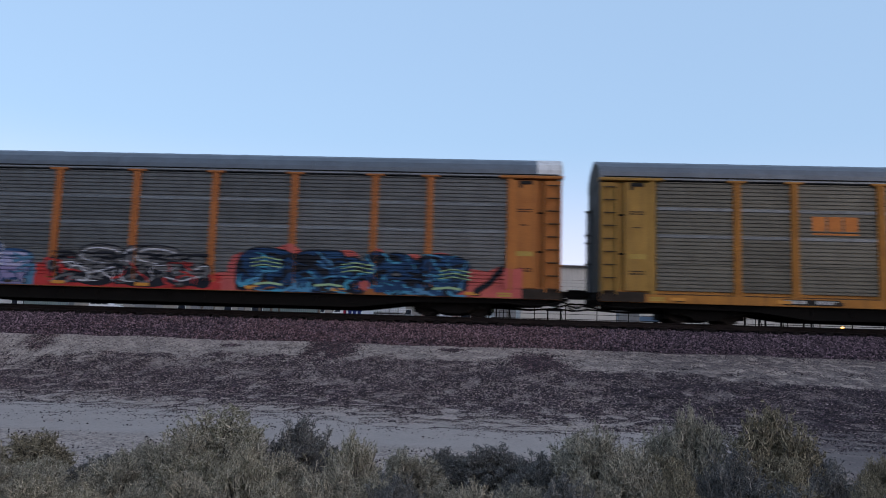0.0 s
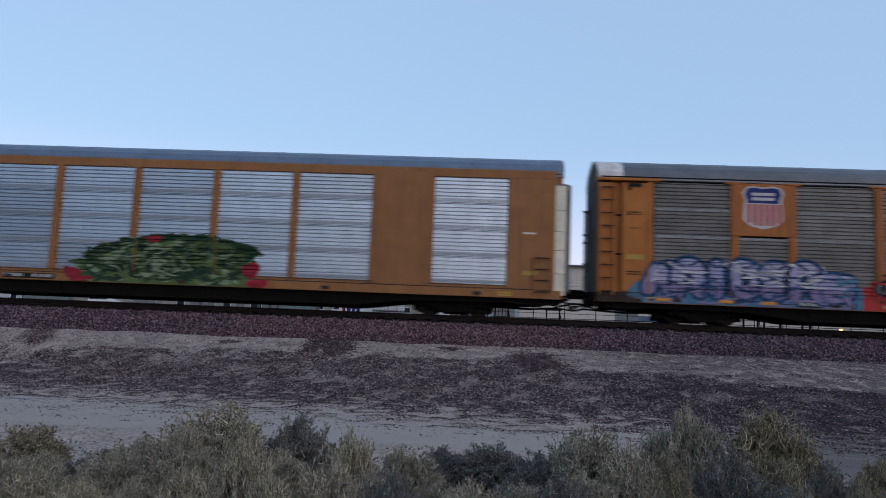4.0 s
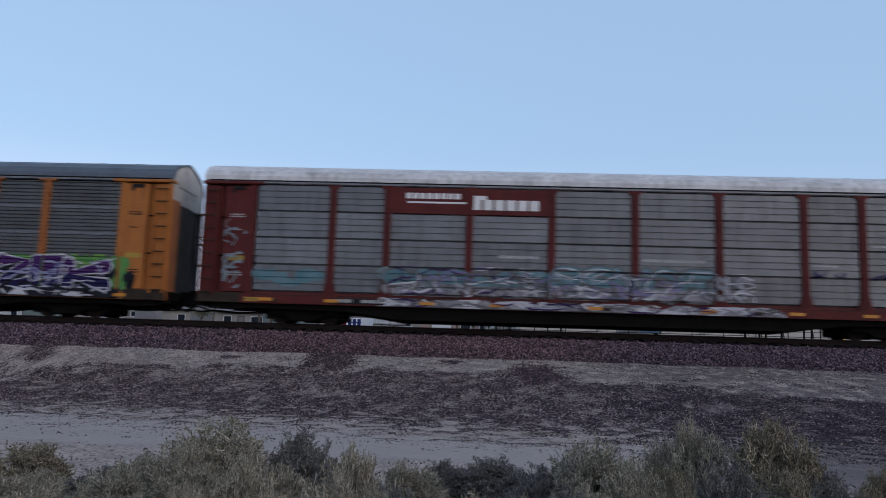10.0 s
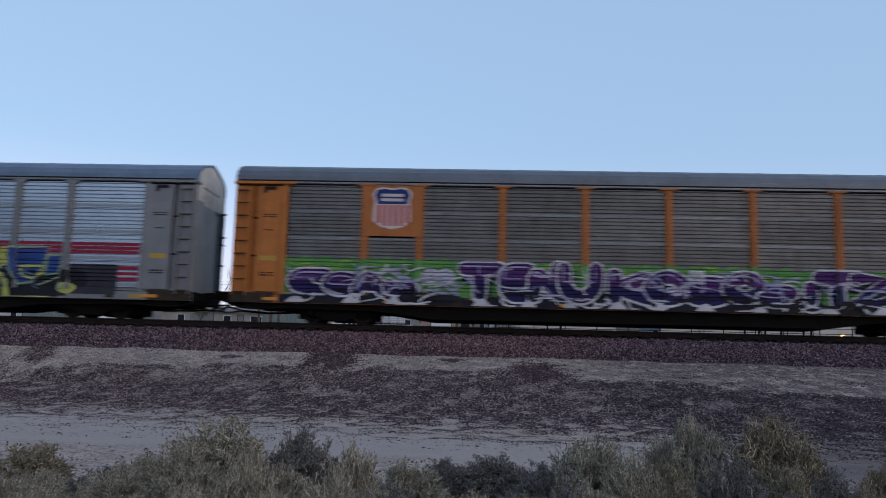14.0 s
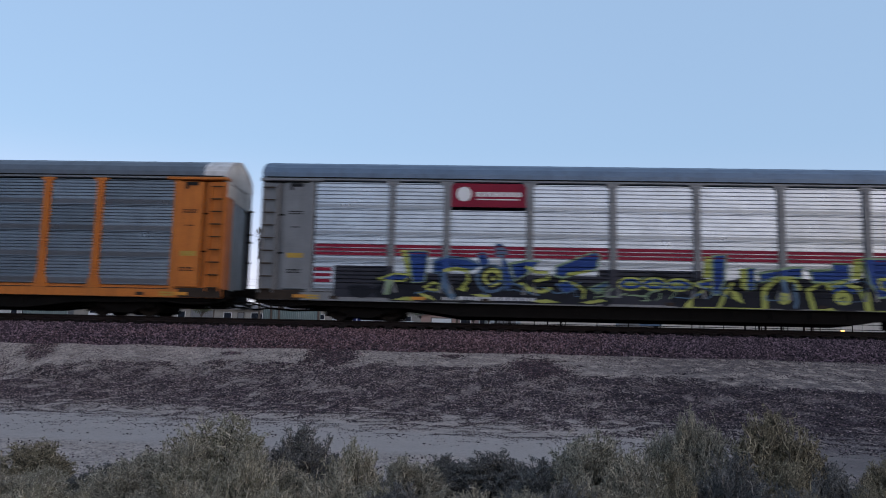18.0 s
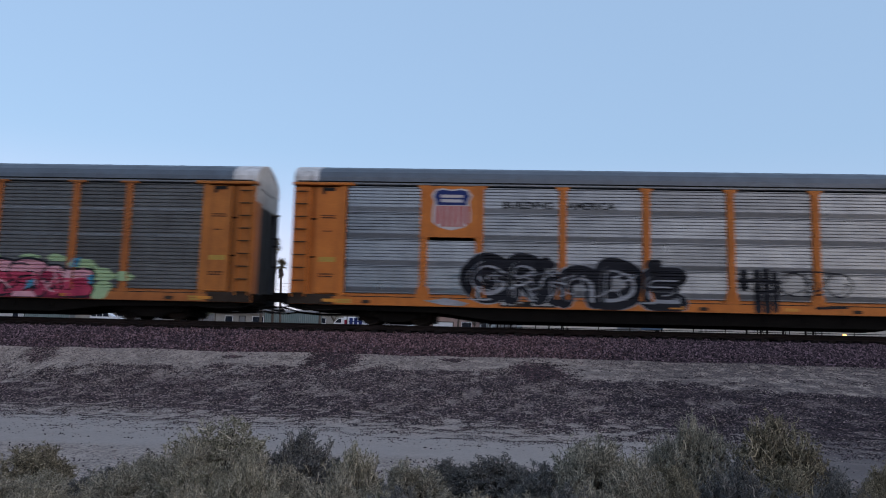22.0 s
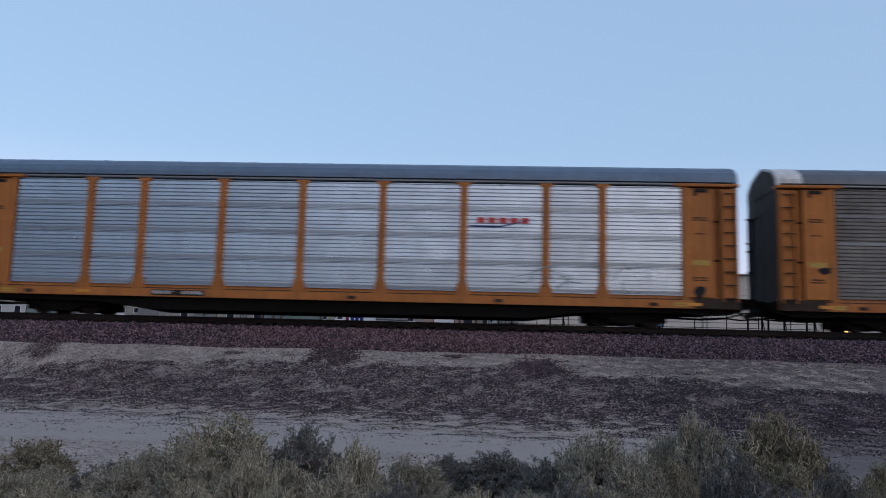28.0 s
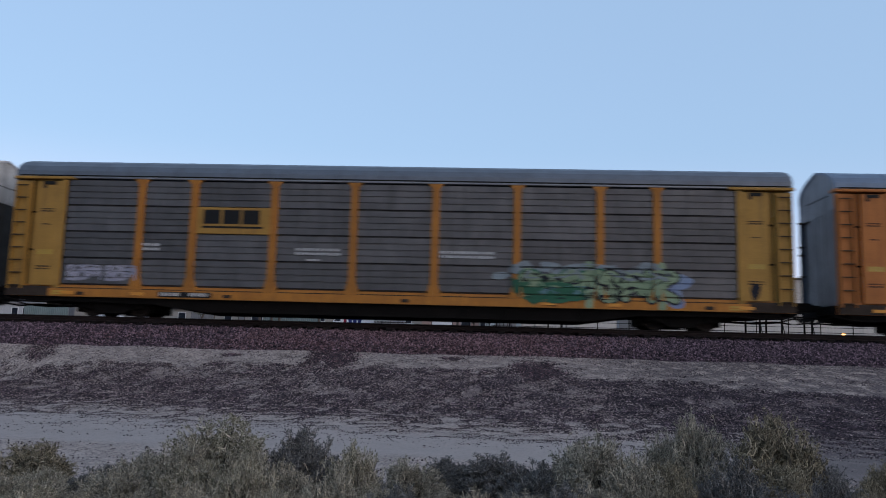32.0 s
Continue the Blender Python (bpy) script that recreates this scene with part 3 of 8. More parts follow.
DOOR_Y = -HALF_W - 0.01


def row_shape(style):
    """Front outline of one sheet from its top down: (depth behind the front, metres below the top)."""
    if style == "grooved":
        pts = [(0.02, 0.0), (0.0, 0.015)]
        for i in range(6):
            g = 0.035 + i * 0.112
            pts += [(0.0, g), (0.07, g + 0.005), (0.07, g + 0.032), (0.0, g + 0.038)]
        pts += [(0.0, 0.72), (0.026, 0.89), (0.0, 0.9), (0.0, ROW_H - 0.02), (0.02, ROW_H - 0.004)]
    elif style == "lined":
        pts = [(0.02, 0.0), (0.0, 0.01)]
        for i in range(6):
            g = 0.03 + i * 0.135
            pts += [(0.0, g), (0.08, g + 0.005), (0.08, g + 0.034), (0.0, g + 0.04)]
        pts += [(0.0, 0.79), (0.013, 0.905), (0.0, 0.915), (0.0, ROW_H - 0.012), (0.02, ROW_H - 0.004)]
    elif style == "dull":
        pts = [(0.02, 0.0), (0.0, 0.012)]
        for i in range(7):
            g = 0.04 + i * 0.13
            pts += [(0.0, g), (0.055, g + 0.008), (0.055, g + 0.028), (0.0, g + 0.038)]
        pts += [(0.0, ROW_H - 0.012), (0.02, ROW_H - 0.004)]
    elif style == "fine":
        pts = [(0.02, 0.0), (0.0, 0.012)]
        for i in range(8):
            g = 0.03 + i * 0.112
            d = 0.08 if i % 4 in (0, 1, 2) else 0.05
            pts += [(0.0, g), (d, g + 0.006), (d, g + 0.04), (0.0, g + 0.05)]
        pts += [(0.0, ROW_H - 0.012), (0.02, ROW_H - 0.004)]
    else:
        pts = [(0.1, 0.0), (0.0, 0.01)]
        for g in (0.2, 0.42, 0.64):
            pts += [(0.0, g), (0.035, g + 0.01), (0.035, g + 0.04), (0.0, g + 0.05)]
        pts += [(0.0, ROW_H - 0.055), (0.1, ROW_H - 0.045)]
    return pts


SHEETS = {}


def sheet_mesh(style, width, material):
    key = (style, round(width, 2), material.name)
    if key not in SHEETS:
        pts = row_shape(style)
        ring = [(d, -z) for d, z in pts] + [(0.12, -(ROW_H - 0.004)), (0.12, 0.0)]
        SHEETS[key] = Build().prism(ring, -width / 2, width / 2).mesh("panel", (material,))
    return SHEETS[key]


def sheet_depth(style, z):
    """How far behind the front the sheets lie at height z."""
    down = (Z_PAN1 - z) % ROW_H
    pts = row_shape(style)
    for (a, p), (b, q) in zip(pts, pts[1:]):
        if p <= down <= q:
            return a + (b - a) * (down - p) / max(q - p, 1e-6)
    return 0.03


def wheel_build():
    w = Build()
    for s in (-1, 1):
        w.disc((0, s * 0.753, 0), (0, s, 0), [(-0.095, 0.12), (-0.085, 0.40), (-0.065, 0.445), (-0.04, 0.44), (-0.03, 0.42), (0.055, 0.415), (0.06, 0.37), (0.02, 0.33), (0.01, 0.17), (0.06, 0.13), (0.06, 0.08)], 24)
    return w.disc((0, 0, 0), (0, 1, 0), [(-1.0, 0.07), (-0.7, 0.08), (0.7, 0.08), (1.0, 0.07)], 10)


WHEELSET = wheel_build().mesh("wheelset", (WHEEL_STEEL,))


def truck_frame_build():
    t = Build()
    for s in (-1, 1):
        y0, y1 = sorted((s * 0.95, s * 1.1))
        # cast side frame: top member, two sloping legs, lower tie
        ring = [(-1.2, 0.54), (-1.2, 0.3), (-0.62, 0.24), (-0.4, 0.1), (0.4, 0.1), (0.62, 0.24), (1.2, 0.3), (1.2, 0.54), (0.6, 0.74), (-0.6, 0.74)]
        t.prism(ring, y0, y1, axis=1)
        for x in (-0.87, 0.87):
            t.disc((x, s * 1.1, 0.415), (0, s, 0), [(-0.03, 0.14), (0.05, 0.13), (0.08, 0.07)], 12)
            t.box(x - 0.16, x + 0.16, y0 + 0.02, y1 + 0.02, 0.28, 0.56, c=0.03)
        for x in (-0.2, 0, 0.2):
            t.disc((x, s * 1.03, 0.22), (0, 0, 1), [(0, 0.07), (0.3, 0.07)], 10)
    t.box(-0.2, 0.2, -1.12, 1.12, 0.42, 0.64, c=0.03)
    # brake beams, shoes and hanging levers before and behind each axle
    for x in (-1.36, -0.4, 0.3, 1.26):
        t.box(x, x + 0.1, -0.92, 0.92, 0.16, 0.42, c=0.02)
        for y in (-0.82, 0.68):
            t.box(x - 0.03, x + 0.13, y, y + 0.14, 0.14, 0.7, c=0.02)
    for y in (-0.5, 0.5):
        t.tube([(-1.3, y, 0.22), (0.0, y, 0.14), (1.3, y, 0.22)], 0.035)
    return t


TRUCK_FRAME = truck_frame_build().mesh("truck", (BLACK_STEEL,))


def underframe_build():
    u = Build()
    # deep fish-belly sills between the trucks, shallow ends, floor and cross bearers
    for y0, y1 in ((-1.36, -1.28), (-0.4, -0.3), (0.3, 0.4), (1.28, 1.36)):
        dz = 0.05 if abs(y0) > 1 else 0.0
        u.prism([(-13.2, 0.74), (-13.2, 0.34), (-8.4, 0.28), (-6.6, dz), (6.6, dz), (8.4, 0.28), (13.2, 0.34), (13.2, 0.74)], y0, y1, axis=1)
    u.box(-13.4, 13.4, -1.46, 1.46, 0.70, 0.78)
    for i in range(11):
        x = -6.5 + i * 1.3
        u.box(x - 0.05, x + 0.05, -1.42, 1.42, 0.2, 0.7)
    u.box(-13.75, -13.4, -1.3, 1.3, 0.42, 0.74, c=0.03)
    u.box(13.4, 13.75, -1.3, 1.3, 0.42, 0.74, c=0.03)
    # brake cylinder, reservoir and rods
    u.disc((-2.6, -0.9, 0.42), (1, 0, 0), [(0, 0.0), (0.03, 0.16), (0.8, 0.16), (0.83, 0.0)], 14)
    u.disc((1.2, -0.95, 0.4), (1, 0, 0), [(0, 0.0), (0.03, 0.13), (0.45, 0.13), (0.48, 0.06), (0.9, 0.05)], 14)
    u.tube([(-9, -0.8, 0.38), (0, -0.85, 0.3), (9, -0.8, 0.38)], 0.02)
    return u


UNDERFRAME = underframe_build().mesh("underframe", (BLACK_STEEL,))
ROOF_RING = [(-1.52, Z_EAVE), (-1.5, 4.98), (-1.38, 5.18), (-1.1, 5.36), (-0.7, 5.5), (-0.3, 5.6), (0.0, 5.66), (0.3, 5.6), (0.7, 5.5), (1.1, 5.36), (1.38, 5.18), (1.5, 4.98), (1.52, Z_EAVE)]


def roof_build(x0, x1, inset=0.0):
    """A hollow curved roof with raised seams."""
    def ring(o):
        return [(y * (1 + o / 1.52), z + o) for y, z in ROOF_RING]
    r = Build()
    outer = ring(0.0)
    r.prism(outer + [(y * 0.96, z - 0.06) for y, z in reversed(ROOF_RING)], x0, x1)
    n = max(1, round((x1 - x0) / 1.42))
    for i in range(1, n):
        x = x0 + (x1 - x0) * i / n
        r.prism(ring(0.007) + [(y * 0.99, z - 0.02) for y, z in reversed(ROOF_RING)], x - 0.02, x + 0.02)
    return r


def post_build(tall, low=Z_SILL1, flare=True, plain=False):
    p = Build()
    w = 0.13
    y0, y1 = POST_Y, -HALF_W + 0.08
    if plain:
        p.prism([(-0.17, low), (0.17, low), (0.165, low + 0.1), (w, low + 0.2), (w, tall - 0.1), (0.16, tall - 0.05), (-0.16, tall - 0.05), (-w, tall - 0.1), (-w, low + 0.2), (-0.165, low + 0.1)], y0, y1, axis=1)
        p.box(-0.31, 0.31, y0 - 0.03, y1, tall - 0.05, tall + 0.02, c=0.008)
        p.box(-0.035, 0.035, y0 - 0.035, y0, low + 0.05, tall - 0.08)
        return p
    p.prism([(-w, Z_PAN0 + 0.0), (w, Z_PAN0), (w, tall), (-w, tall)] if not flare else
            [(-0.25, low), (0.25, low), (0.24, low + 0.12), (w, low + 0.5), (w, tall - 0.16), (0.24, tall - 0.03), (0.24, tall), (-0.24, tall), (-0.24, tall - 0.03), (-w, tall - 0.16), (-w, low + 0.5), (-0.24, low + 0.12)], y0, y1, axis=1)
    p.box(-0.035, 0.035, y0 - 0.035, y0, low + 0.05, tall - 0.05)
    return p


def text_bars(b, x, z, w, h, rows, rng, y):
    """Unreadable stencilled lines as short bars."""
    for i in range(rows):
        zz = z - i * h * 1.7
        e = x
        while e < x + w:
            d = min(rng.uniform(0.06, 0.16), x + w - e)
            b.box(e, e + d, y - 0.004, y, zz - h, zz)
            e += d + rng.uniform(0.02, 0.05)


def ladder(car, x, side, paint, rungs=9, z0=0.72, z1=4.5, w=0.42, y=DOOR_Y):
    lad = part("ladder", Build().box(x - w / 2 - 0.04, x - w / 2, y - 0.1, y + 0.02, z0, z1).box(x + w / 2, x + w / 2 + 0.04, y - 0.1, y + 0.02, z0, z1), paint, car)
    rung = Build().box(-w / 2, w / 2, -0.02, 0.02, -0.022, 0.022, c=0.008).mesh("rung", (SHADED_RUNG,))
    for i in range(rungs):
        part("rung", rung, None, lad, at=(x, y - 0.075, z0 + 0.12 + (z1 - z0 - 0.2) * i / (rungs - 1)))


def end_section(car, s, paint, trim, rng):
    """The end of a car's near side: door post, lettered plate, recess and ladder column, bracket under the eave, end doors."""
    a = 11.8
    # steel darkened for the shade between cars, unless the end is a bulkhead
    back = BULKHEAD if trim is BULKHEAD else SHADED_END_STEEL
    xs = lambda p, q: sorted((s * p, s * q))
    e = Build()
    x0, x1 = xs(a - 0.06, a + 0.14)
    e.box(x0, x1, POST_Y, -HALF_W + 0.1, Z_SILL1, Z_PAN1 + 0.04, c=0.015)
    x0, x1 = xs(a + 0.14, a + 0.98)
    e.box(x0, x1, DOOR_Y, -HALF_W + 0.1, Z_SILL1 + 0.1, Z_PAN1 - 0.06)
    x0, x1 = xs(a + 0.98, a + 1.2)
    e.box(x0, x1, DOOR_Y + 0.16, -HALF_W + 0.26, Z_SILL1, Z_PAN1 - 0.04)
    x0, x1 = xs(a + 1.2, END_X)
    e.box(x0, x1, DOOR_Y + 0.02, -HALF_W + 0.1, Z_SILL1, Z_PAN1 - 0.06, c=0.02)
    post = part("end_post", e, paint, car)
    x0, x1 = xs(a - 0.32, END_X + 0.04)
    part("eave_bracket", Build().box(x0, x1, POST_Y - 0.06, -HALF_W + 0.3, Z_PAN1 + 0.0, Z_EAVE - 0.002, c=0.015), paint, car)
    x0, x1 = xs(a + 0.35, a + 0.8)
    part("slot", Build().box(x0, x1, DOOR_Y - 0.03, DOOR_Y, Z_PAN1 - 0.2, Z_PAN1 - 0.08).box(x0, x0 + 0.1, DOOR_Y - 0.03, DOOR_Y, Z_PAN1 - 0.32, Z_PAN1 - 0.2), BLACK, post)
    ladder(car, s * (a + 1.51), s, paint)
    t = Build()
    xl = s * (a + 0.56) - 0.26
    text_bars(t, xl, 3.6, 0.5, 0.045, 2, rng, DOOR_Y)
    text_bars(t, xl + 0.1, 3.05, 0.3, 0.04, 1, rng, DOOR_Y)
    text_bars(t, xl, 1.55, 0.5, 0.05, 2, rng, DOOR_Y)
    tagged(part("stencil", t, MARK_GREY if paint is RED_BROWN else BLACK, post), kind="stuff")
    part("warning_label", Build().box(xl - 0.02, xl + 0.56, DOOR_Y - 0.005, DOOR_Y, 1.95, 2.12).box(xl + 0.02, xl + 0.52, DOOR_Y - 0.009, DOOR_Y - 0.005, 2.0, 2.025).box(xl + 0.02, xl + 0.52, DOOR_Y - 0.009, DOOR_Y - 0.005, 2.05, 2.075), MARK_YELLOW, post)
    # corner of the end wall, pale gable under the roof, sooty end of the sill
    # trailing corner and gable get the shade-darkened tone, the leading ones their own
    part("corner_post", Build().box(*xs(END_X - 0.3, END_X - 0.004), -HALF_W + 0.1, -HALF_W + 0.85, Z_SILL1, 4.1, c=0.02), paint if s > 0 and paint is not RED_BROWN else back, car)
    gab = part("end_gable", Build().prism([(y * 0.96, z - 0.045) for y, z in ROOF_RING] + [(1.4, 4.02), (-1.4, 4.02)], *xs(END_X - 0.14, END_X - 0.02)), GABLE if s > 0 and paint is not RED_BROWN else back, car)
    part("end_gable_seam", Build().box(*xs(END_X - 0.02, END_X - 0.012), -0.9, 0.9, 4.62, 4.65), BLACK_STEEL, gab)
    part("sill_end", Build().box(*xs(a + 0.3, END_X + 0.003), SILL_Y - 0.004, SILL_Y + 0.05, Z_SILL0 + 0.002, Z_SILL1 + 0.06, c=0.004), GRIME, car, "sooty brown end of the sill")
    # hand brake shaft at the far corner of the end
    if paint is not RED_BROWN:
        shaft = part("end_shaft", Build().tube([(s * (END_X + 0.07), 1.3, 0.8), (s * (END_X + 0.07), 1.3, 4.05)], 0.035, 6), SHADED_END_STEEL, car)
        for z in (4.0, 3.1, 2.8, 2.0):
            part("shaft_bracket", Build().box(*xs(END_X - 0.05, END_X + 0.15), 1.24, 1.36, z, z + 0.06), SHADED_END_STEEL, shaft)
    # folding end doors, set back from the end of the frame
    for y0, y1, o in ((-1.3, -0.66, 0.0), (-0.64, 0.0, 0.09), (0.0, 0.64, 0.09), (0.66, 1.3, 0.0)):
        x0, x1 = xs(END_X - 0.22 + o, END_X - 0.12 + o)
        part("end_door", Build().box(x0, x1, y0, y1, 0.8, 5.05 if abs(y0 + y1) > 1 else 5.35, c=0.03), trim, car)


def coupler(car, s):
    c = Build()
    x0, x1 = sorted((s * 13.6, s * 14.02))
    c.box(x0, x1, -0.1, 0.1, 0.66, 0.88, c=0.02)
    x0, x1 = sorted((s * 14.0, s * 14.32))
    c.prism([(x0, -0.17), (x1, -0.2), (x1, -0.04), (x1 - s * 0.14, 0.03), (x1, 0.1), (x1, 0.2), (x0, 0.17)], 0.62, 0.94, axis=2)
    cp = part("coupler", c, BLACK_STEEL, car)
    part("buffer_beam", Build().box(*sorted((s * 13.55, s * 13.75)), -1.35, 1.35, 0.4, 0.8, c=0.02), BLACK_STEEL, cp)
    part("air_hose", Build().tube([(s * 13.75, -0.9, 0.5), (s * 13.95, -0.9, 0.25), (s * 14.2, -0.8, 0.16), (s * 14.29, -0.7, 0.2)], 0.032), DARK_RUBBER, cp)
    part("brake_rod", Build().tube([(s * 13.7, -1.4, 0.42), (s * 13.2, -1.42, 0.3), (s * 12.4, -1.42, 0.28), (s * 11.6, -1.4, 0.36)], 0.03), BLACK_STEEL, cp)
    part("air_hose", Build().tube([(s * 13.7, -0.42, 0.6), (s * 13.9, -0.44, 0.45), (s * 14.1, -0.4, 0.32), (s * 14.29, -0.36, 0.28)], 0.035), DARK_RUBBER, cp)
    part("brake_pipe", Build().tube([(s * 11.3, -0.62, 0.2), (s * 12.6, -0.62, 0.16), (s * 13.4, -0.6, 0.22), (s * 14.1, -0.5, 0.42), (s * 14.29, -0.45, 0.4)], 0.035).tube([(s * 11.2, 0.7, 0.3), (s * 12.8, 0.7, 0.24), (s * 13.7, 0.7, 0.3), (s * 14.28, 0.55, 0.22)], 0.03), BLACK_STEEL, cp)
    part("uncoupling_rod", Build().tube([(s * 13.75, -1.35, 0.48), (s * 13.85, -1.3, 0.62), (s * 13.85, -0.4, 0.66), (s * 13.95, -0.15, 0.75)], 0.014), BLACK_STEEL, cp)
    part("end_platform", Build().box(*sorted((s * 13.62, s * 13.95)), -1.25, -0.5, 0.5, 0.55).tube([(s * 13.9, -1.25, 0.55), (s * 13.9, -1.25, 0.3), (s * 13.62, -1.25, 0.3)], 0.015), BLACK_STEEL, car)


AXLES = []


def running_gear(car):
    part("underframe", UNDERFRAME, None, car)
    for s in (-1, 1):
        tr = part("truck", TRUCK_FRAME, None, car, at=(s * 9.95, 0, -0.155))
        for x in (-0.87, 0.87):
            AXLES.append(part("wheelset", WHEELSET, None, tr, "rusty steel wheels on one axle", at=(x, 0, 0.42)))
        coupler(car, s)


def shell(car, paint, roofs, ends_white):
    """Roof, far wall and side sills."""
    part("roof", roof_build(-END_X + 0.35, END_X - 0.35), roofs[0], car)
    for s in (-1, 1):
        part("roof_end", Build().prism([(y * 1.004, z + 0.006) for y, z in ROOF_RING] + [(y * 0.95, z - 0.07) for y, z in reversed(ROOF_RING)], *sorted((s * (END_X - 0.85 if ends_white else END_X - 0.36), s * (END_X + 0.02)))), roofs[1], car)
    part("eave_rail", Build().box(-END_X, END_X, -HALF_W - 0.015, -HALF_W + 0.1, Z_PAN1 + 0.05, Z_EAVE + 0.02, c=0.01), EAVE_GREY, car)
    # black strip that draws the eave's shadow line as a solid piece
    part("eave_gap", Build().box(-END_X + 0.1, END_X - 0.1, -HALF_W - 0.012, -HALF_W + 0.1, Z_EAVE + 0.021, Z_EAVE + 0.065), BLACK_STEEL, car, "dark strip drawn as the shadow line under the roof sheets")
    part("far_wall", Build().box(-END_X, END_X, HALF_W - 0.1, HALF_W, Z_SILL1, Z_EAVE + 0.05), roofs[0], car)
    part("side_sill", Build().prism([(SILL_Y, Z_SILL0), (SILL_Y, Z_SILL1), (SILL_Y + 0.1, Z_SILL1), (-HALF_W + 0.1, Z_PAN0), (-HALF_W + 0.18, Z_PAN0), (-HALF_W + 0.18, Z_SILL0)], -END_X, END_X), paint, car)
    part("side_sill", Build().box(-END_X, END_X, HALF_W - 0.15, HALF_W + 0.02, Z_SILL0, Z_SILL1 + 0.05), paint, car)
    part("sill_gap", Build().box(-END_X + 0.3, END_X - 0.3, SILL_Y - 0.003, SILL_Y + 0.06, Z_SILL1 - 0.004, Z_SILL1 + 0.026), GRIME, car, "thin dark strip along the top of the sill")
    for i, (a, c) in enumerate(zip(POSTS, POSTS[1:])):
        if i % 2 == 0:
            x = a + (c - a) * (0.3 + 0.09 * i % 0.4)
            part("tie_down", Build().box(x - 0.14, x + 0.14, SILL_Y - 0.03, SILL_Y + 0.01, Z_SILL0 + 0.06, Z_SILL0 + 0.17, c=0.01), GRIME, car)
    for s in (-1, 1):
        part("sill_label", Build().box(*sorted((s * 11.45, s * 11.95)), SILL_Y - 0.006, SILL_Y, 0.54, 0.6).box(*sorted((s * 11.45, s * 11.95)), SILL_Y - 0.006, SILL_Y, 0.62, 0.68), MARK_YELLOW, car, "dull yellow marking on the sill")
    dk = Build()
    for z in (2.1, 3.45):
        dk.box(-END_X + 0.4, END_X - 0.4, -1.4, 1.4, z, z + 0.06)
    part("deck", dk, BLACK_STEEL, car)


def bays(car, style, sheet_mat, skip=()):
    """The nine bays of sheets; skip names (bay, row) pairs that a plate covers."""
    for i, (a, c) in enumerate(zip(POSTS, POSTS[1:])):
        mat = sheet_mat[i] if isinstance(sheet_mat, (list, tuple)) else sheet_mat
        me = sheet_mesh(style, c - a - 0.16, mat)
        for row in range(4):
            if style == "dull" and row in (1, 2) and (i, row) not in skip:
                part("seam_strip", Build().box(a + 0.09, c - 0.09, PANEL_Y - 0.012, PANEL_Y + 0.03, Z_PAN1 - row * ROW_H - 0.06, Z_PAN1 - row * ROW_H + 0.05, c=0.01), STEEL_BLUE, car)
            if (i, row) not in skip:
                part("panel", me, None, car, at=((a + c) / 2, PANEL_Y, Z_PAN1 - row * ROW_H))


def side_level(style, plated=()):
    """For paint on the near side: the surface's y at a place, by what lies there."""
    def level(xc, zc, z):
        if zc > Z_PAN0 - 0.1 and abs(xc) < 11.6 and any(abs(xc - p) < 0.13 for p in POSTS):
            return POST_Y - 0.036
        if zc > Z_PAN0 - 0.1 and any(POSTS[i] - 0.05 < xc < POSTS[i + 1] + 0.05 for i in plated):
            return POST_Y + 0.01
        if zc < Z_SILL1 + 0.04:
            return SILL_Y
        if abs(xc) > 11.86:
            return DOOR_Y
        if any(abs(xc - p) < 0.13 for p in POSTS):
            return POST_Y - 0.036
        return PANEL_Y + (sheet_depth(style, z) if zc > Z_PAN0 else 0.0)
    return level


def paint_cuts(style, z0, z1):
    cuts = {Z_SILL1 + 0.04, Z_PAN0}
    for row in range(4):
        for d, z in row_shape(style):
            cuts.add(Z_PAN1 - row * ROW_H - z)
    return [c for c in sorted(cuts) if z0 < c < z1]


# letter skeletons on a grid of ten by ten, column then row; strokes are parted by a bar
ALPHABET = {
    "A": "00 49 90|23 73", "C": "97 69 39 06 03 30 60 92", "D": "00 09 49 97 92 40 00", "E": "99 09 00 90|05 75", "G": "97 69 39 06 03 30 60 92 95 55",
    "I": "49 40", "J": "39 99|69 62 40 10 03", "K": "09 00|98 04 90", "L": "09 00 90", "M": "00 09 44 99 90", "N": "00 09 90 99", "O": "39 06 03 30 60 93 96 69 39",
    "R": "00 09 69 97 65 05|45 90", "S": "98 69 29 07 15 84 92 60 30 01", "T": "09 99|49 40", "U": "09 03 30 60 93 99", "Z": "09 99 00 90", "n": "00 07 39 69 97 90",
    "o": "30 04 39 69 94 60 30", "l": "39 33 50 80", "v": "09 40 99", "s": "97 49 16 84 50 02",
}


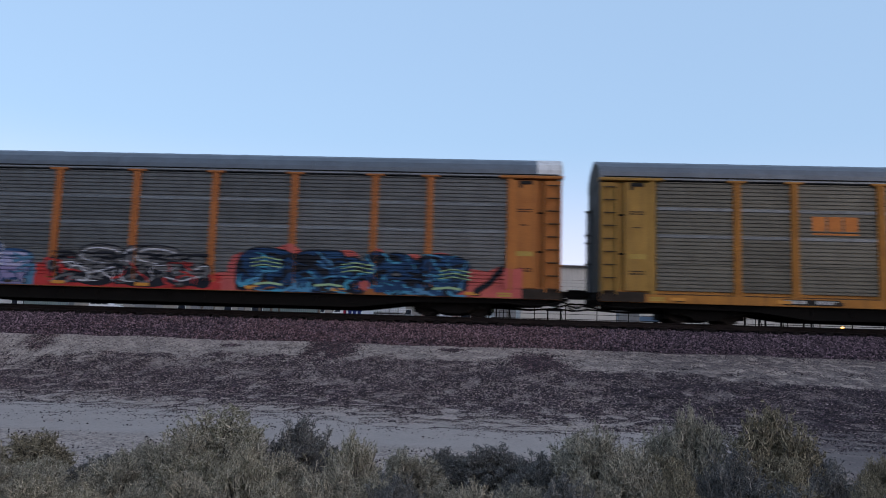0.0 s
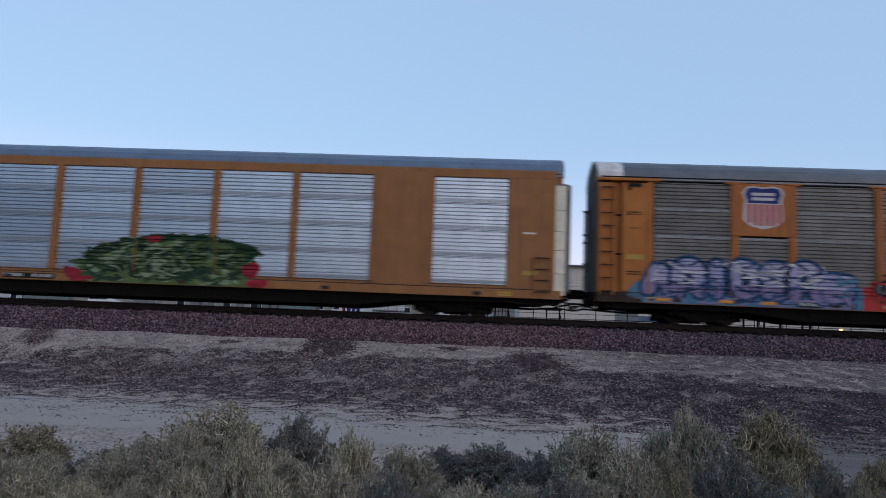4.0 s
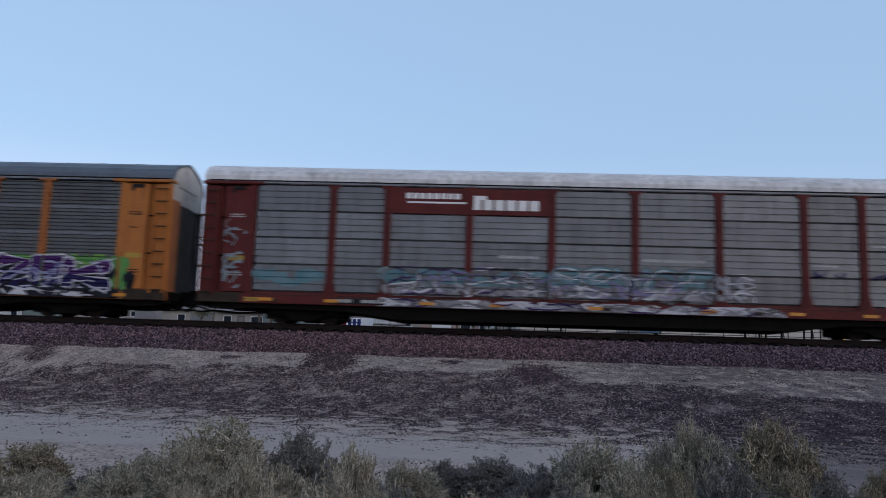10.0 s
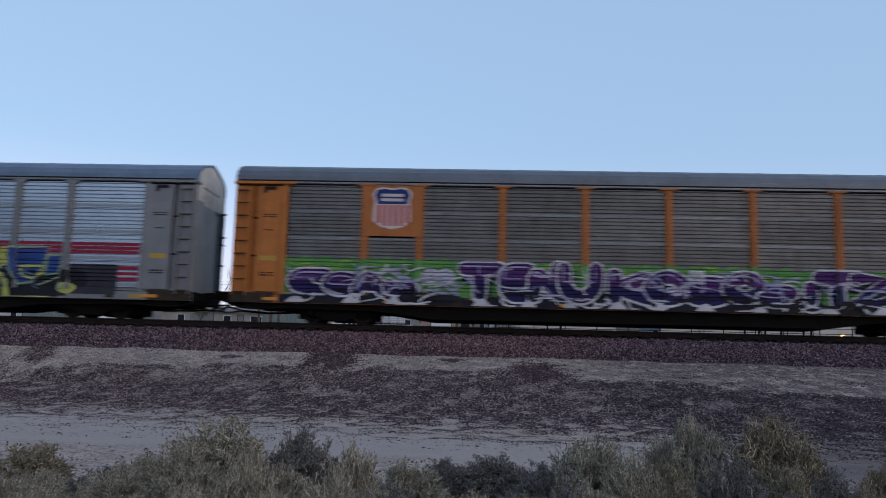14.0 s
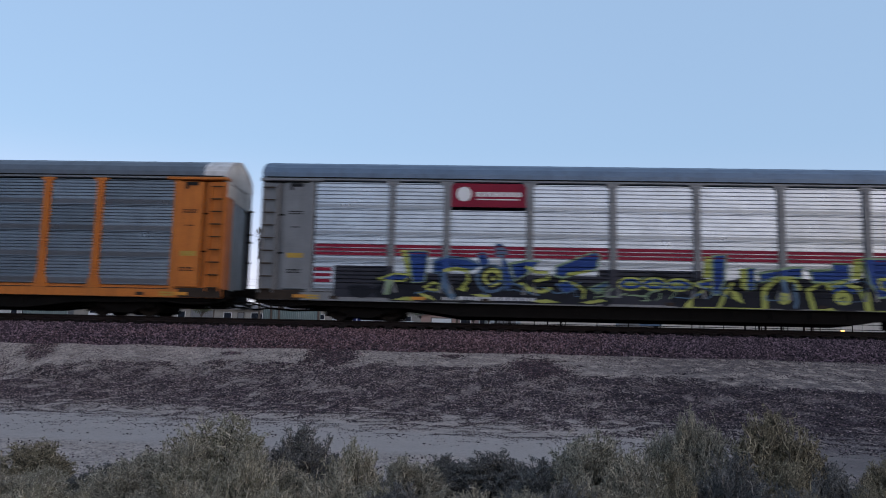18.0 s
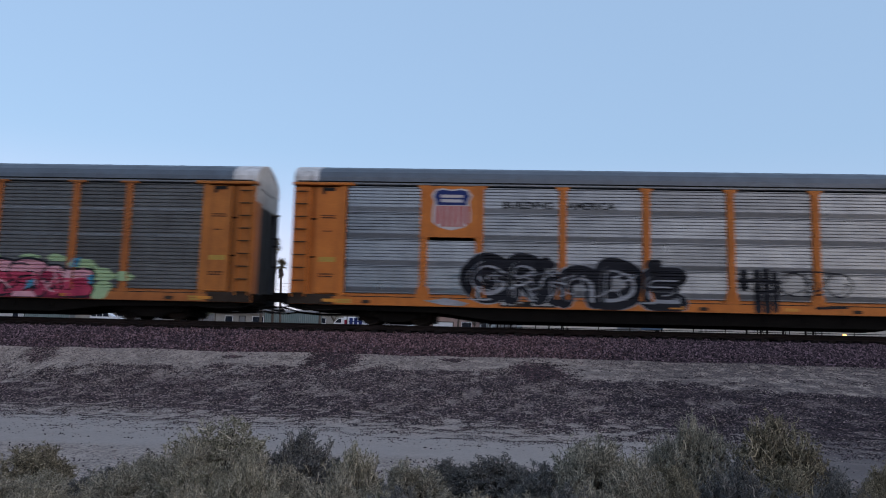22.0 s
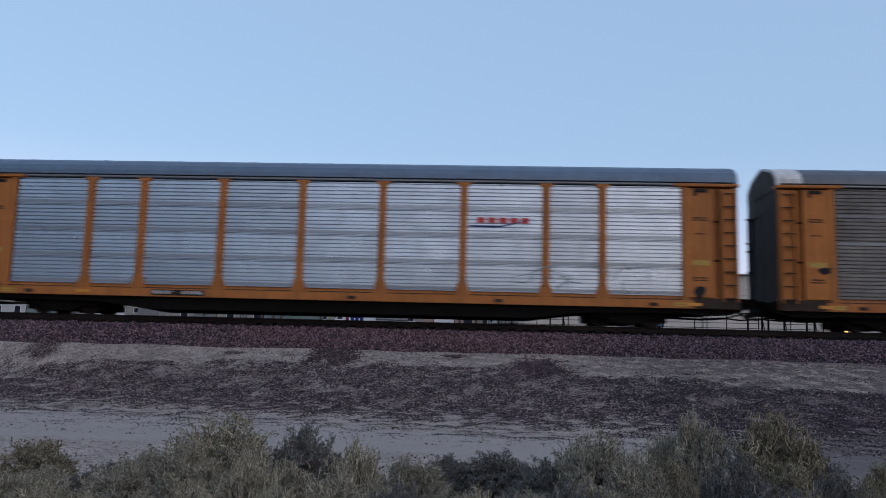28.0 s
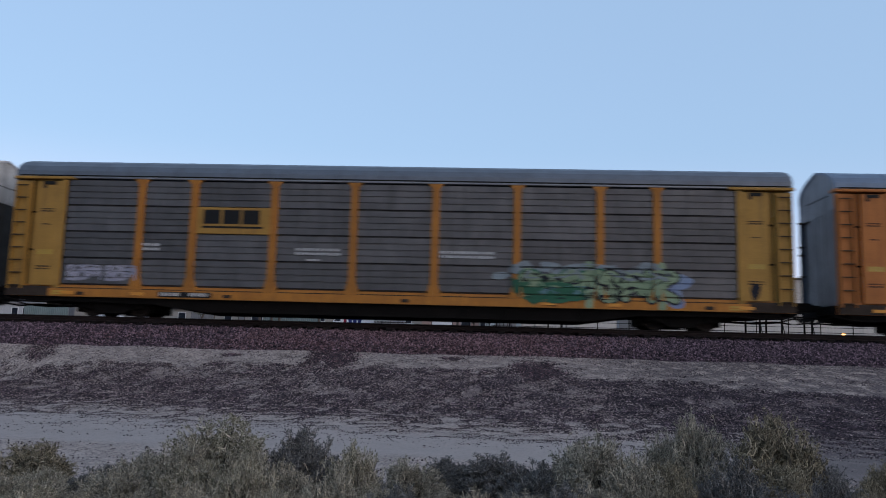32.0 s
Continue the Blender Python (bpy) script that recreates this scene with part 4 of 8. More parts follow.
class Spray:
    """Spray paint: flat coloured shapes in layers that are then laid onto the corrugated side."""

    def __init__(self, seed):
        self.shapes, self.rng = [], random.Random(seed)

    def poly(self, pts, slot, layer):
        self.shapes.append((pts, slot, layer))

    def blob(self, x, z, rx, rz, slot, layer, n=16, rough=0.18):
        r = self.rng
        ph = [r.uniform(0, 6.28) for _ in range(3)]
        pts = []
        for k in range(n):
            a = 2 * math.pi * k / n
            g = 1 + rough * (math.sin(2 * a + ph[0]) + math.sin(3 * a + ph[1]) * 0.8 + math.sin(5 * a + ph[2]) * 0.6) / 1.6
            pts.append((x + rx * g * math.cos(a), z + rz * g * math.sin(a)))
        self.poly(pts, slot, layer)

    def stroke(self, pts, w, slot, layer, taper=1.0):
        """A ribbon along a line, as overlapping quads and round ends."""
        P = [Vector((p[0], p[1])) for p in pts]
        left, right = [], []
        for i, p in enumerate(P):
            d = (P[min(i + 1, len(P) - 1)] - P[max(i - 1, 0)])
            if d.length < 1e-6:
                continue
            d.normalize()
            nn = Vector((-d.y, d.x)) * w / 2 * (1 + (taper - 1) * i / (len(P) - 1))
            left.append(p + nn)
            right.append(p - nn)
        for i in range(len(left) - 1):
            self.poly([tuple(v) for v in (left[i], left[i + 1], right[i + 1], right[i])], slot, layer)
        for q in (P[0], P[-1]):
            rr = w / 2 * (taper if q is P[-1] else 1)
            self.poly([(q.x + rr * math.cos(k * math.pi / 4), q.y + rr * math.sin(k * math.pi / 4)) for k in range(8)], slot, layer)

    def halves(self, since, slot, z, lower):
        """Turns the shapes of a slot added since then into another colour below the height z."""
        done = []
        for pts, k, layer in self.shapes[since:]:
            if k != slot:
                done.append((pts, k, layer))
                continue
            for keep, use in ((1, slot), (-1, lower)):
                out = []
                for i, p in enumerate(pts):
                    q = pts[(i + 1) % len(pts)]
                    a, c = (p[1] - z) * keep, (q[1] - z) * keep
                    if a >= 0:
                        out.append(p)
                    if (a < 0) != (c < 0):
                        t = a / (a - c)
                        out.append((p[0] + (q[0] - p[0]) * t, z))
                if len(out) > 2:
                    done.append((out, use, layer))
        self.shapes[since:] = done

    def letter(self, ch, x0, x1, z0, z1, fat, rim, body, layer, edge=0.13, lower=None, cut=0.45, lean=0.0, drop=None, shine=None, round_=True):
        """One painted letter: a drop shade, a rim, a body in one or two colours and a shine along its top."""
        lines = []
        for run in ALPHABET[ch].split("|"):
            pts = [(int(c[0]) / 9, int(c[1]) / 9) for c in run.split()]
            if round_:
                for _ in range(2):
                    new_pts = [pts[0]]
                    for p, q in zip(pts, pts[1:]):
                        new_pts += [tuple(p[k] * 0.75 + q[k] * 0.25 for k in (0, 1)), tuple(p[k] * 0.25 + q[k] * 0.75 for k in (0, 1))]
                    pts = new_pts + [pts[-1]]
            h = fat / 2
            lines.append([(x0 + h + (p[0] + lean * (p[1] - 0.5)) * (x1 - x0 - fat), z0 + h + p[1] * (z1 - z0 - fat)) for p in pts])
        if drop:
            slot, dx, dz = drop
            for ln in lines:
                self.stroke([(p[0] + dx, p[1] + dz) for p in ln], fat + edge, slot, layer)
                self.stroke([(p[0] + dx / 2, p[1] + dz / 2) for p in ln], fat + edge, slot, layer)
        for ln in lines:
            self.stroke(ln, fat + edge, rim, layer + 1)
        since = len(self.shapes)
        for ln in lines:
            self.stroke(ln, fat, body, layer + 2)
        if lower is not None:
            self.halves(since, body, z0 + cut * (z1 - z0), lower)
        if shine is not None:
            top = max(p[1] for ln in lines for p in ln)
            for ln in lines:
                crown = [(p[0] - fat * 0.1, p[1] + fat * 0.22) for p in ln if p[1] > top - 0.4 * (z1 - z0)]
                if len(crown) > 2:
                    self.stroke(crown, fat * 0.16, shine, layer + 3, 0.6)

    def lay(self, car, style, mats, label, plated=()):
        level = side_level(style, plated)
        zs = [p[1] for s in self.shapes for p in s[0]]
        cz = paint_cuts(style, min(zs), max(zs))
        cx = sorted([p + d for p in POSTS for d in (-0.13, 0.13)] + [-11.86, 11.86] + [POSTS[i + k] + (0.05 if k else -0.05) for i in plated for k in (0, 1)])

        def clip(poly, axis, at, keep):
            out = []
            for i, p in enumerate(poly):
                q = poly[(i + 1) % len(poly)]
                a, c = (p[axis] - at) * keep, (q[axis] - at) * keep
                if a >= 0:
                    out.append(p)
                if (a < 0) != (c < 0):
                    t = a / (a - c)
                    out.append((p[0] + (q[0] - p[0]) * t, p[1] + (q[1] - p[1]) * t))
            return out

        def slices(poly, axis, cuts):
            lo, hi = min(p[axis] for p in poly), max(p[axis] for p in poly)
            done = []
            for c in cuts:
                if lo < c < hi:
                    a = clip(poly, axis, c, -1)
                    if len(a) > 2:
                        done.append(a)
                    poly = clip(poly, axis, c, 1)
                    if len(poly) < 3:
                        return done
            return done + [poly]
        b = Build()
        for order, (poly, slot, layer) in enumerate(sorted(self.shapes, key=lambda q: q[2])):
            poly = [(max(-END_X, min(END_X, p[0])), max(Z_SILL0 + 0.01, min(Z_PAN1, p[1]))) for p in poly]
            for strip in slices(poly, 1, cz):
                for q in slices(strip, 0, cx):
                    xc = sum(p[0] for p in q) / len(q)
                    zc = sum(p[1] for p in q) / len(q)
                    b.add([(p[0], level(xc, zc, p[1]) - 0.004 - 3e-5 * order, p[1]) for p in q], [tuple(range(len(q)))], slot)
        return part("graffiti", b, mats, car, label)


def spray_mat(name, col, col2=None, scale=1.3, contrast=1.3):
    return surf(name, col, col2, 0.65, gloss=0.15, scale=scale, contrast=contrast, bump=0.05)


def reflectors(car, xs, rng):
    me = Build().box(-0.24, 0.24, -0.022, 0.012, -0.055, 0.055, c=0.006).mesh("reflector", (MARK_ORANGE,))
    for x in xs:
        part("reflector", me, None, car, at=(x, SILL_Y - 0.012, 0.62))


def number_plate(car, x, rng, light=True, w=0.95):
    pl = part("number_board", Build().box(x - w, x + w, SILL_Y - 0.008, SILL_Y, 0.53, 0.72), BLACK, car)
    t = Build()
    text_bars(t, x - w + 0.06, 0.69, w * 0.75, 0.11, 1, rng, SILL_Y - 0.008)
    text_bars(t, x + 0.15, 0.69, w * 0.75, 0.11, 1, rng, SILL_Y - 0.008)
    tagged(part("stencil", t, MARK_GREY, pl), kind="stuff")


def shield(car, x0, x1, z0, z1, paint):
    """Plate with a plain heraldic shield: blue top with pale bars, red stripes below."""
    plate = part("emblem_plate", Build().box(x0, x1, POST_Y - 0.012, -HALF_W + 0.06, z0, z1, c=0.004), paint, car)
    cx, h, w = (x0 + x1) / 2 - 0.02, z1 - z0 - 0.42, 1.06
    zt, y = z1 - 0.15, POST_Y - 0.012
    out = [(-0.5, 0.0), (-0.28, 0.035), (0, 0.0), (0.28, 0.035), (0.5, 0.0), (0.62, -0.14), (0.54, -0.3), (0.58, -0.55), (0.58, -0.8), (0.36, -0.93), (0, -1.0), (-0.36, -0.93), (-0.58, -0.8), (-0.58, -0.55), (-0.54, -0.3), (-0.62, -0.14)]
    part("emblem", Build().prism([(cx + p * w * 1.08, zt + 0.03 + q * (h + 0.06)) for p, q in out], y - 0.004, y, axis=1), SHIELD_WHITE, plate, "plain shield, blue over red and white stripes")
    part("band", Build().prism([(cx + p * w, zt - 0.02 + q * h) for p, q in [(-0.5, 0.0), (-0.28, 0.03), (0, 0.0), (0.28, 0.03), (0.5, 0.0), (0.58, -0.14), (0.5, -0.28), (0.5, -0.36), (-0.5, -0.36), (-0.5, -0.28), (-0.58, -0.14)]], y - 0.008, y - 0.004, 0, axis=1), NAVY, plate, "dark blue shield top")
    for k in (0.11, 0.23):
        part("lettering", Build().box(cx - 0.36 * w, cx + 0.36 * w, y - 0.011, y - 0.008, zt - (k + 0.075) * h, zt - k * h), SHIELD_WHITE, plate)
    for i in range(6):
        xx = cx + (-0.5 + i * 0.19) * w
        lowz = zt - (0.86 if i in (0, 5) else 0.93) * h
        part("stripe", Build().box(xx, xx + 0.115 * w, y - 0.008, y - 0.004, lowz, zt - 0.4 * h), SHIELD_RED, plate)


def block_letters(b, x, z, w, h, n, y, gap=0.14):
    """A lettered mark as plain blocks of its size."""
    for i in range(n):
        a = x + w * i / n
        b.box(a, a + w / n * (1 - gap), y - 0.005, y, z, z + h)


CARS = []


def bulkhead_end(car, s, paint, trim, rng):
    """A smooth closed end: plain side plate, low steps, and a rounded steel bulkhead under an arched cap."""
    a = 11.8
    xs = lambda p, q: sorted((s * p, s * q))
    x0, x1 = xs(a - 0.06, 13.38)
    side = part("end_plate", Build().box(x0, x1, POST_Y + 0.02, -HALF_W + 0.08, Z_SILL1, Z_EAVE, c=0.01), paint, car)
    t = Build()
    xl = s * (a + 0.75) - 0.25
    text_bars(t, xl, 2.75, 0.4, 0.06, 1, rng, POST_Y + 0.02)
    tagged(part("stencil", t, WHITE, side), kind="stuff")
    part("warning_label", Build().box(xl, xl + 0.5, POST_Y + 0.014, POST_Y + 0.02, 1.28, 1.42), MARK_YELLOW, side)
    ladder(car, s * 12.95, s, paint, 4, 0.6, 1.95, 0.5)
    # bulkhead: rounded corners seen from above
    ring = []
    for k in range(7):
        w = radians(90 * k / 6)
        ring.append((s * (13.4 + 0.55 * math.sin(w)), -1.5 + 0.5 * (1 - math.cos(w))))
    ring += [(x, -y) for x, y in reversed(ring)]
    bh = part("bulkhead", Build().prism(ring, 0.75, 4.5, axis=2), trim, car, smooth=False)
    if s > 0:
        # pale sheets riveted on the rounded corner, in tiers
        for k, (z0, z1) in enumerate(((0.62, 1.35), (1.37, 2.15), (2.17, 2.8), (2.82, 3.55), (3.57, 4.42))):
            part("corner_sheet", Build().prism([(13.37, -1.53), (13.56, -1.52), (13.72, -1.475), (13.74, -1.43), (13.56, -1.47), (13.37, -1.49)], z0, z1, axis=2), CREAM_SHEET, bh)
    part("bulkhead_cap", Build().prism([(y * 0.985, z) for y, z in ROOF_RING] + [(1.48, 4.3), (-1.48, 4.3)], *xs(13.3, 13.6)), paint, car)


ENDS = {"orange_paint": ORANGE_END, "faded_yellow_paint": MUSTARD}


def standard_car(label, centre, paint, trim, style, sheets, roofs, seed, ends_white=True, skip=(), plated=(), end=end_section, slim=False):
    rng = random.Random(seed)
    car = thing("autorack_car", label, "rail car", "cars of the train")
    shell(car, paint, roofs, ends_white)
    bays(car, style, sheets, skip)
    tall = Z_PAN1 + 0.04
    me = post_build(tall, flare=not slim, plain=style == "dull").mesh("post", (paint,))
    for x in POSTS[1:-1]:
        part("post", me, None, car, at=(x, 0, 0))
    for i in plated:
        part("side_plate", Build().box(POSTS[i] - 0.05, POSTS[i + 1] + 0.05, POST_Y + 0.01, -HALF_W + 0.08, Z_PAN0 - 0.1, Z_EAVE, c=0.01), paint, car)
    if slim:
        part("top_rail", Build().box(-13.38, 13.38, POST_Y + 0.012, -HALF_W + 0.06, Z_PAN1 - 0.04, Z_EAVE + 0.16, c=0.01), paint, car)
    for s in (-1, 1):
        # trailing end doors get the steel coloured for shade, bulkheads excepted
        end(car, s, ENDS.get(paint.name, paint), SHADED_END_STEEL if trim in (STEEL_DARK, RED_BROWN) or (s < 0 and trim is not BULKHEAD) else trim, rng)
    running_gear(car)
    CARS.append((car, centre))
    return car, rng

# the train, from its head (furthest along) to its tail
UPPER = ((1, 0), (1, 1))
car0, r0 = standard_car("yellow-framed autorack with dusty grey corrugated sides", 17.58, YELLOW, STEEL_DARK, "dull", STEEL_OLIVE, (ROOF_GREY, ROOF_GREY), 10, False)
car1, r1 = standard_car("orange autorack with sooty sheets, shield emblem and blue graffiti", -10.97, ORANGE, STEEL_DARK, "dull", STEEL_DARK, (ROOF_GREY, ROOF_WHITE), 11, True, UPPER)
car2, r2 = standard_car("tan autorack with bright galvanised sheets and green graffiti", -39.4, TAN, BULKHEAD, "lined", GALV_WHITE, (ROOF_BLUE, ROOF_BLUE), 12, False, [(i, k) for i in (1, 7) for k in range(4)], (1, 7), bulkhead_end, True)
car3, r3 = standard_car("oxide-red autorack with blue-grey sheets and a chalky white roof", -68.28, RED_BROWN, RED_BROWN, "ribbed", STEEL_BLUE, (ROOF_WHITE, ROOF_WHITE), 13, True, ((2, 0), (3, 0)))
car4, r4 = standard_car("orange autorack with sooty sheets and long purple and green graffiti", -96.67, ORANGE, STEEL_DARK, "dull", STEEL_DARK, (ROOF_GREY, ROOF_GREY), 14, False, UPPER)
car5, r5 = standard_car("silver autorack with crimson stripes and blue and yellow graffiti", -125.3, SILVER, SILVER, "lined", GALV_WHITE, (ROOF_BLUE, ROOF_BLUE), 15, False, ((2, 0),))
car6, r6 = standard_car("bright orange autorack with clean galvanised sheets and black graffiti", -153.8, BRIGHT_ORANGE, SILVER, "grooved", GALV, (ROOF_GREY, ROOF_WHITE), 16, True, UPPER)
car7, r7 = standard_car("orange autorack with sooty sheets and pink graffiti", -182.4, ORANGE, STEEL_DARK, "dull", STEEL_DARK, (ROOF_GREY, ROOF_WHITE), 17, True, UPPER)
car8, r8 = standard_car("bright orange autorack with clean galvanised sheets and small red mark", -210.97, DULL_ORANGE, BULKHEAD, "lined", GALV_WHITE, (ROOF_BLUE, ROOF_BLUE), 18, False)
car9, r9 = standard_car("yellow-framed autorack with dark weathered sheets and pale green graffiti", -239.62, YELLOW, STEEL_DARK, "ribbed", STEEL_SOOT, (ROOF_GREY, ROOF_GREY), 19, False, ((2, 1),))
car10, r10 = standard_car("orange autorack with blue-grey sheets and a white roof", -268.2, ORANGE, STEEL_DARK, "grooved", STEEL_BLUE, (ROOF_WHITE, ROOF_WHITE), 20, True)

# emblems, plates, stripes and stencils
for car, paint in ((car1, ORANGE), (car4, ORANGE), (car6, BRIGHT_ORANGE), (car7, ORANGE)):
    shield(car, -9.14, -6.94, 2.88, Z_PAN1 + 0.02, paint)


def marks(car, parent_plate, b, mat, label=""):
    for piece_ in b.islands():
        part("lettering", piece_, mat, parent_plate or car, label)


def plate(car, name, x0, x1, z0, z1, mat, label):
    return part(name, Build().box(x0, x1, POST_Y + 0.012, -HALF_W + 0.06, z0, z1, c=0.004), mat, car, label)


FRONT = POST_Y + 0.012
b = Build()
block_letters(b, -6.5, 3.06, 1.6, 0.5, 3, PANEL_Y)
b.box(-6.5, -4.95, PANEL_Y - 0.005, PANEL_Y, 2.93, 2.99)
marks(car0, None, b, BRIGHT_ORANGE, "plain orange block mark")
b = Build()
block_letters(b, -8.82, 3.3, 1.2, 0.32, 3, POST_Y + 0.01)
for x0, x1 in ((-9.0, -8.86), (-7.6, -7.46)):
    b.box(x0, x1, POST_Y + 0.005, POST_Y + 0.01, 3.68, 3.72).box(x0, x1, POST_Y + 0.005, POST_Y + 0.01, 3.2, 3.24)
b.box(-9.0, -8.96, POST_Y + 0.005, POST_Y + 0.01, 3.24, 3.68).box(-7.5, -7.46, POST_Y + 0.005, POST_Y + 0.01, 3.24, 3.68)
marks(car2, None, b, BLACK, "plain black block mark in brackets")
pl = plate(car3, "name_plate", -7.02, -1.4, 3.75, Z_PAN1, RED_BROWN, "oxide-red plate with plain white blocks")
b = Build()
block_letters(b, -6.45, 4.28, 1.95, 0.2, 8, FRONT, 0.25)
b.box(-6.4, -4.2, FRONT - 0.005, FRONT, 4.12, 4.18)
block_letters(b, -4.15, 3.92, 2.4, 0.36, 6, FRONT, 0.22)
b.box(-4.1, -3.65, FRONT - 0.005, FRONT, 4.28, 4.42)
marks(car3, pl, b, WHITE)
pl = plate(car5, "name_plate", -6.98, -4.32, 3.83, Z_PAN1, SIGN_RED, "crimson plate with a white disc and bars")
b = Build()
b.disc((-6.5, FRONT, 4.28), (0, -1, 0), [(0.0, 0.26), (0.006, 0.26)], 18)
for k in range(8):
    b.box(-6.08 + k * 0.2, -5.93 + k * 0.2, FRONT - 0.005, FRONT, 4.2, 4.36)
b.box(-6.05, -4.6, FRONT - 0.005, FRONT, 4.08, 4.12)
marks(car5, pl, b, WHITE)
pl = plate(car9, "name_plate", -6.98, -4.3, 2.8, 3.74, MUSTARD, "yellow plate with plain black blocks")
b = Build()
block_letters(b, -6.72, 3.15, 2.1, 0.5, 3, FRONT)
b.box(-6.75, -4.6, FRONT - 0.005, FRONT, 3.0, 3.07)
marks(car9, pl, b, BLACK)
b = Build()
block_letters(b, 4.75, 3.28, 1.9, 0.2, 5, PANEL_Y, 0.25)
marks(car8, None, b, BRIGHT_RED, "plain red block mark")
part("lettering", Build().prism([(4.5, 3.14), (5.6, 3.14), (6.9, 3.5), (5.6, 3.2), (4.5, 3.2)], PANEL_Y - 0.006, PANEL_Y - 0.001, axis=1), NAVY, car8, "navy underline")


def words(car, text, x, z, size, mat):
    cu = bpy.data.curves.new("lettering", "FONT")
    cu.body, cu.size, cu.extrude, cu.offset = text, size, 0.003, 0.011
    tmp = bpy.data.objects.new("lettering", cu)
    me = bpy.data.meshes.new_from_object(tmp)
    bpy.data.objects.remove(tmp)
    me.materials.append(mat)
    ob = part("lettering", me, None, car, "dark slogan lettering")
    ob.matrix_basis = pose(x, PANEL_Y - 0.006, z, 90, 0, 0) @ Matrix.Diagonal((1.15, 1, 1, 1))
    return ob


words(car6, "BUILDING", -6.3, 3.94, 0.34, BLACK)
words(car6, "AMERICA", -4.06, 3.94, 0.34, BLACK)

# crimson bands of the silver car, bay by bay
for i, (a, c) in enumerate(zip(POSTS, POSTS[1:])):
    bb = Build()
    for z0, z1 in ((2.36, 2.465), (2.22, 2.325), (2.08, 2.185)):
        bb.box(a + 0.1, c - 0.1, PANEL_Y - 0.003, PANEL_Y - 0.0005, z0, z1)
    if i in (0, 8):
        for z0 in (1.64, 1.44, 1.24):
            bb.box(*((a + 0.1, -11.05) if i == 0 else (10.95, c - 0.1)), PANEL_Y - 0.003, PANEL_Y - 0.0005, z0 - 0.115, z0)
    for bar in bb.islands():
        part("stripe", bar, SIGN_RED, car5)


def stencil_rows(car, spots, mat, seed):
    rg = random.Random(seed)
    t = Build()
    for x, z, w, rows, h in spots:
        text_bars(t, x, z, w, h, rows, rg, PANEL_Y - 0.002)
    tagged(part("stencil", t, mat, car, "rows of faded stencil marks"), kind="stuff")


stencil_rows(car9, [(-9.0, 2.42, 0.75, 2, 0.09), (-3.4, 2.36, 1.6, 2, 0.09), (1.65, 2.36, 1.9, 2, 0.09), (-3.0, 1.98, 0.5, 1, 0.06)], MARK_GREY, 3)
stencil_rows(car3, [(-3.2, 2.36, 1.4, 1, 0.1), (1.7, 2.36, 2.1, 1, 0.1), (7.4, 2.3, 0.8, 1, 0.06), (9.4, 3.0, 0.5, 1, 0.06), (-8.9, 2.75, 0.9, 1, 0.03)], MARK_GREY, 4)
for car, xs in ((car0, (-11, -7.5, -3.7, 0, 3.7)), (car1, (-11.4, -9.3, -7.9, -3.9, -0.9, 3.0, 6.0, 10.6)), (car3, (-11.2, -8.9, -5.6, -3.2, 0.1, 3.9, 6.8, 9.2, 12.0)),
                (car4, (-12.2, -8.0, -2.0, 12.0)), (car5, (-12.1, -8.0, 12.2)), (car6, (-12.2, -0.4, 3.4, 12.2)), (car7, (-12.1, -9.6, -3.8, 0.05, 2.1, 3.9, 7.15, 12.0)),
                (car8, (-12.3, -9.0, 12.1)), (car9, (-11.4, -8.9, 5.4, 7.6, 12.0)), (car10, (6, 9, 12))):
    reflectors(car, xs, r0)
for car, x in ((car0, -6.6), (car1, -6.0), (car2, -5.0), (car3, -8.0), (car4, -7.4), (car5, -6.3), (car6, -5.4), (car7, -5.6), (car8, -5.6), (car9, -7.2)):
    number_plate(car, x, r0)


def word(sp, letters, fat, rim, body, base=10, **more):
    """A row of letters, each (sign, x0, x1, z0, z1); a later one overlaps the one before."""
    for i, (ch, x0, x1, z0, z1) in enumerate(letters):
        sp.letter(ch, x0, x1, z0, z1, fat, rim, body, base + 5 * i, **more)


def fill_word(sp, text, x0, x1, z0, z1, fat, rim, body, base=10, bounce=0.08, over=0.1, **more):
    """Letters spread evenly over a stretch, a little uneven in height and width."""
    w = (x1 - x0) / len(text)
    row = []
    for i, ch in enumerate(text):
        d = sp.rng.uniform(-bounce, bounce) * (z1 - z0)
        row.append((ch, x0 + i * w - w * over * sp.rng.uniform(0.4, 1.2), x0 + (i + 1) * w + w * over, z0 + max(0, d) * 0.5, z1 + min(0, d)))
    word(sp, row, fat, rim, body, base, **more)


def tufts(sp, x0, x1, z, size, slot, layer, step=0.12):
    """A brushed upper edge: short flame-like tips."""
    x = x0
    while x < x1:
        h = size * sp.rng.uniform(0.3, 1.2)
        lean = sp.rng.uniform(-0.25, 0.35)
        sp.poly([(x - 0.13, z - 0.3), (x + 0.13, z - 0.3), (x + 0.1, z), (x + lean, z + h), (x - 0.1, z)], slot, layer)
        x += step * sp.rng.uniform(0.5, 1.5)


def cloud(sp, x0, x1, z0, z1, slot, layer, size=0.5, step=0.35):
    x = x0
    while x <= x1:
        z = sp.rng.uniform(z0, z1)
        sp.blob(x, z, size * sp.rng.uniform(0.6, 1.2), size * sp.rng.uniform(0.4, 0.8), slot, layer)
        x += step * sp.rng.uniform(0.6, 1.3)


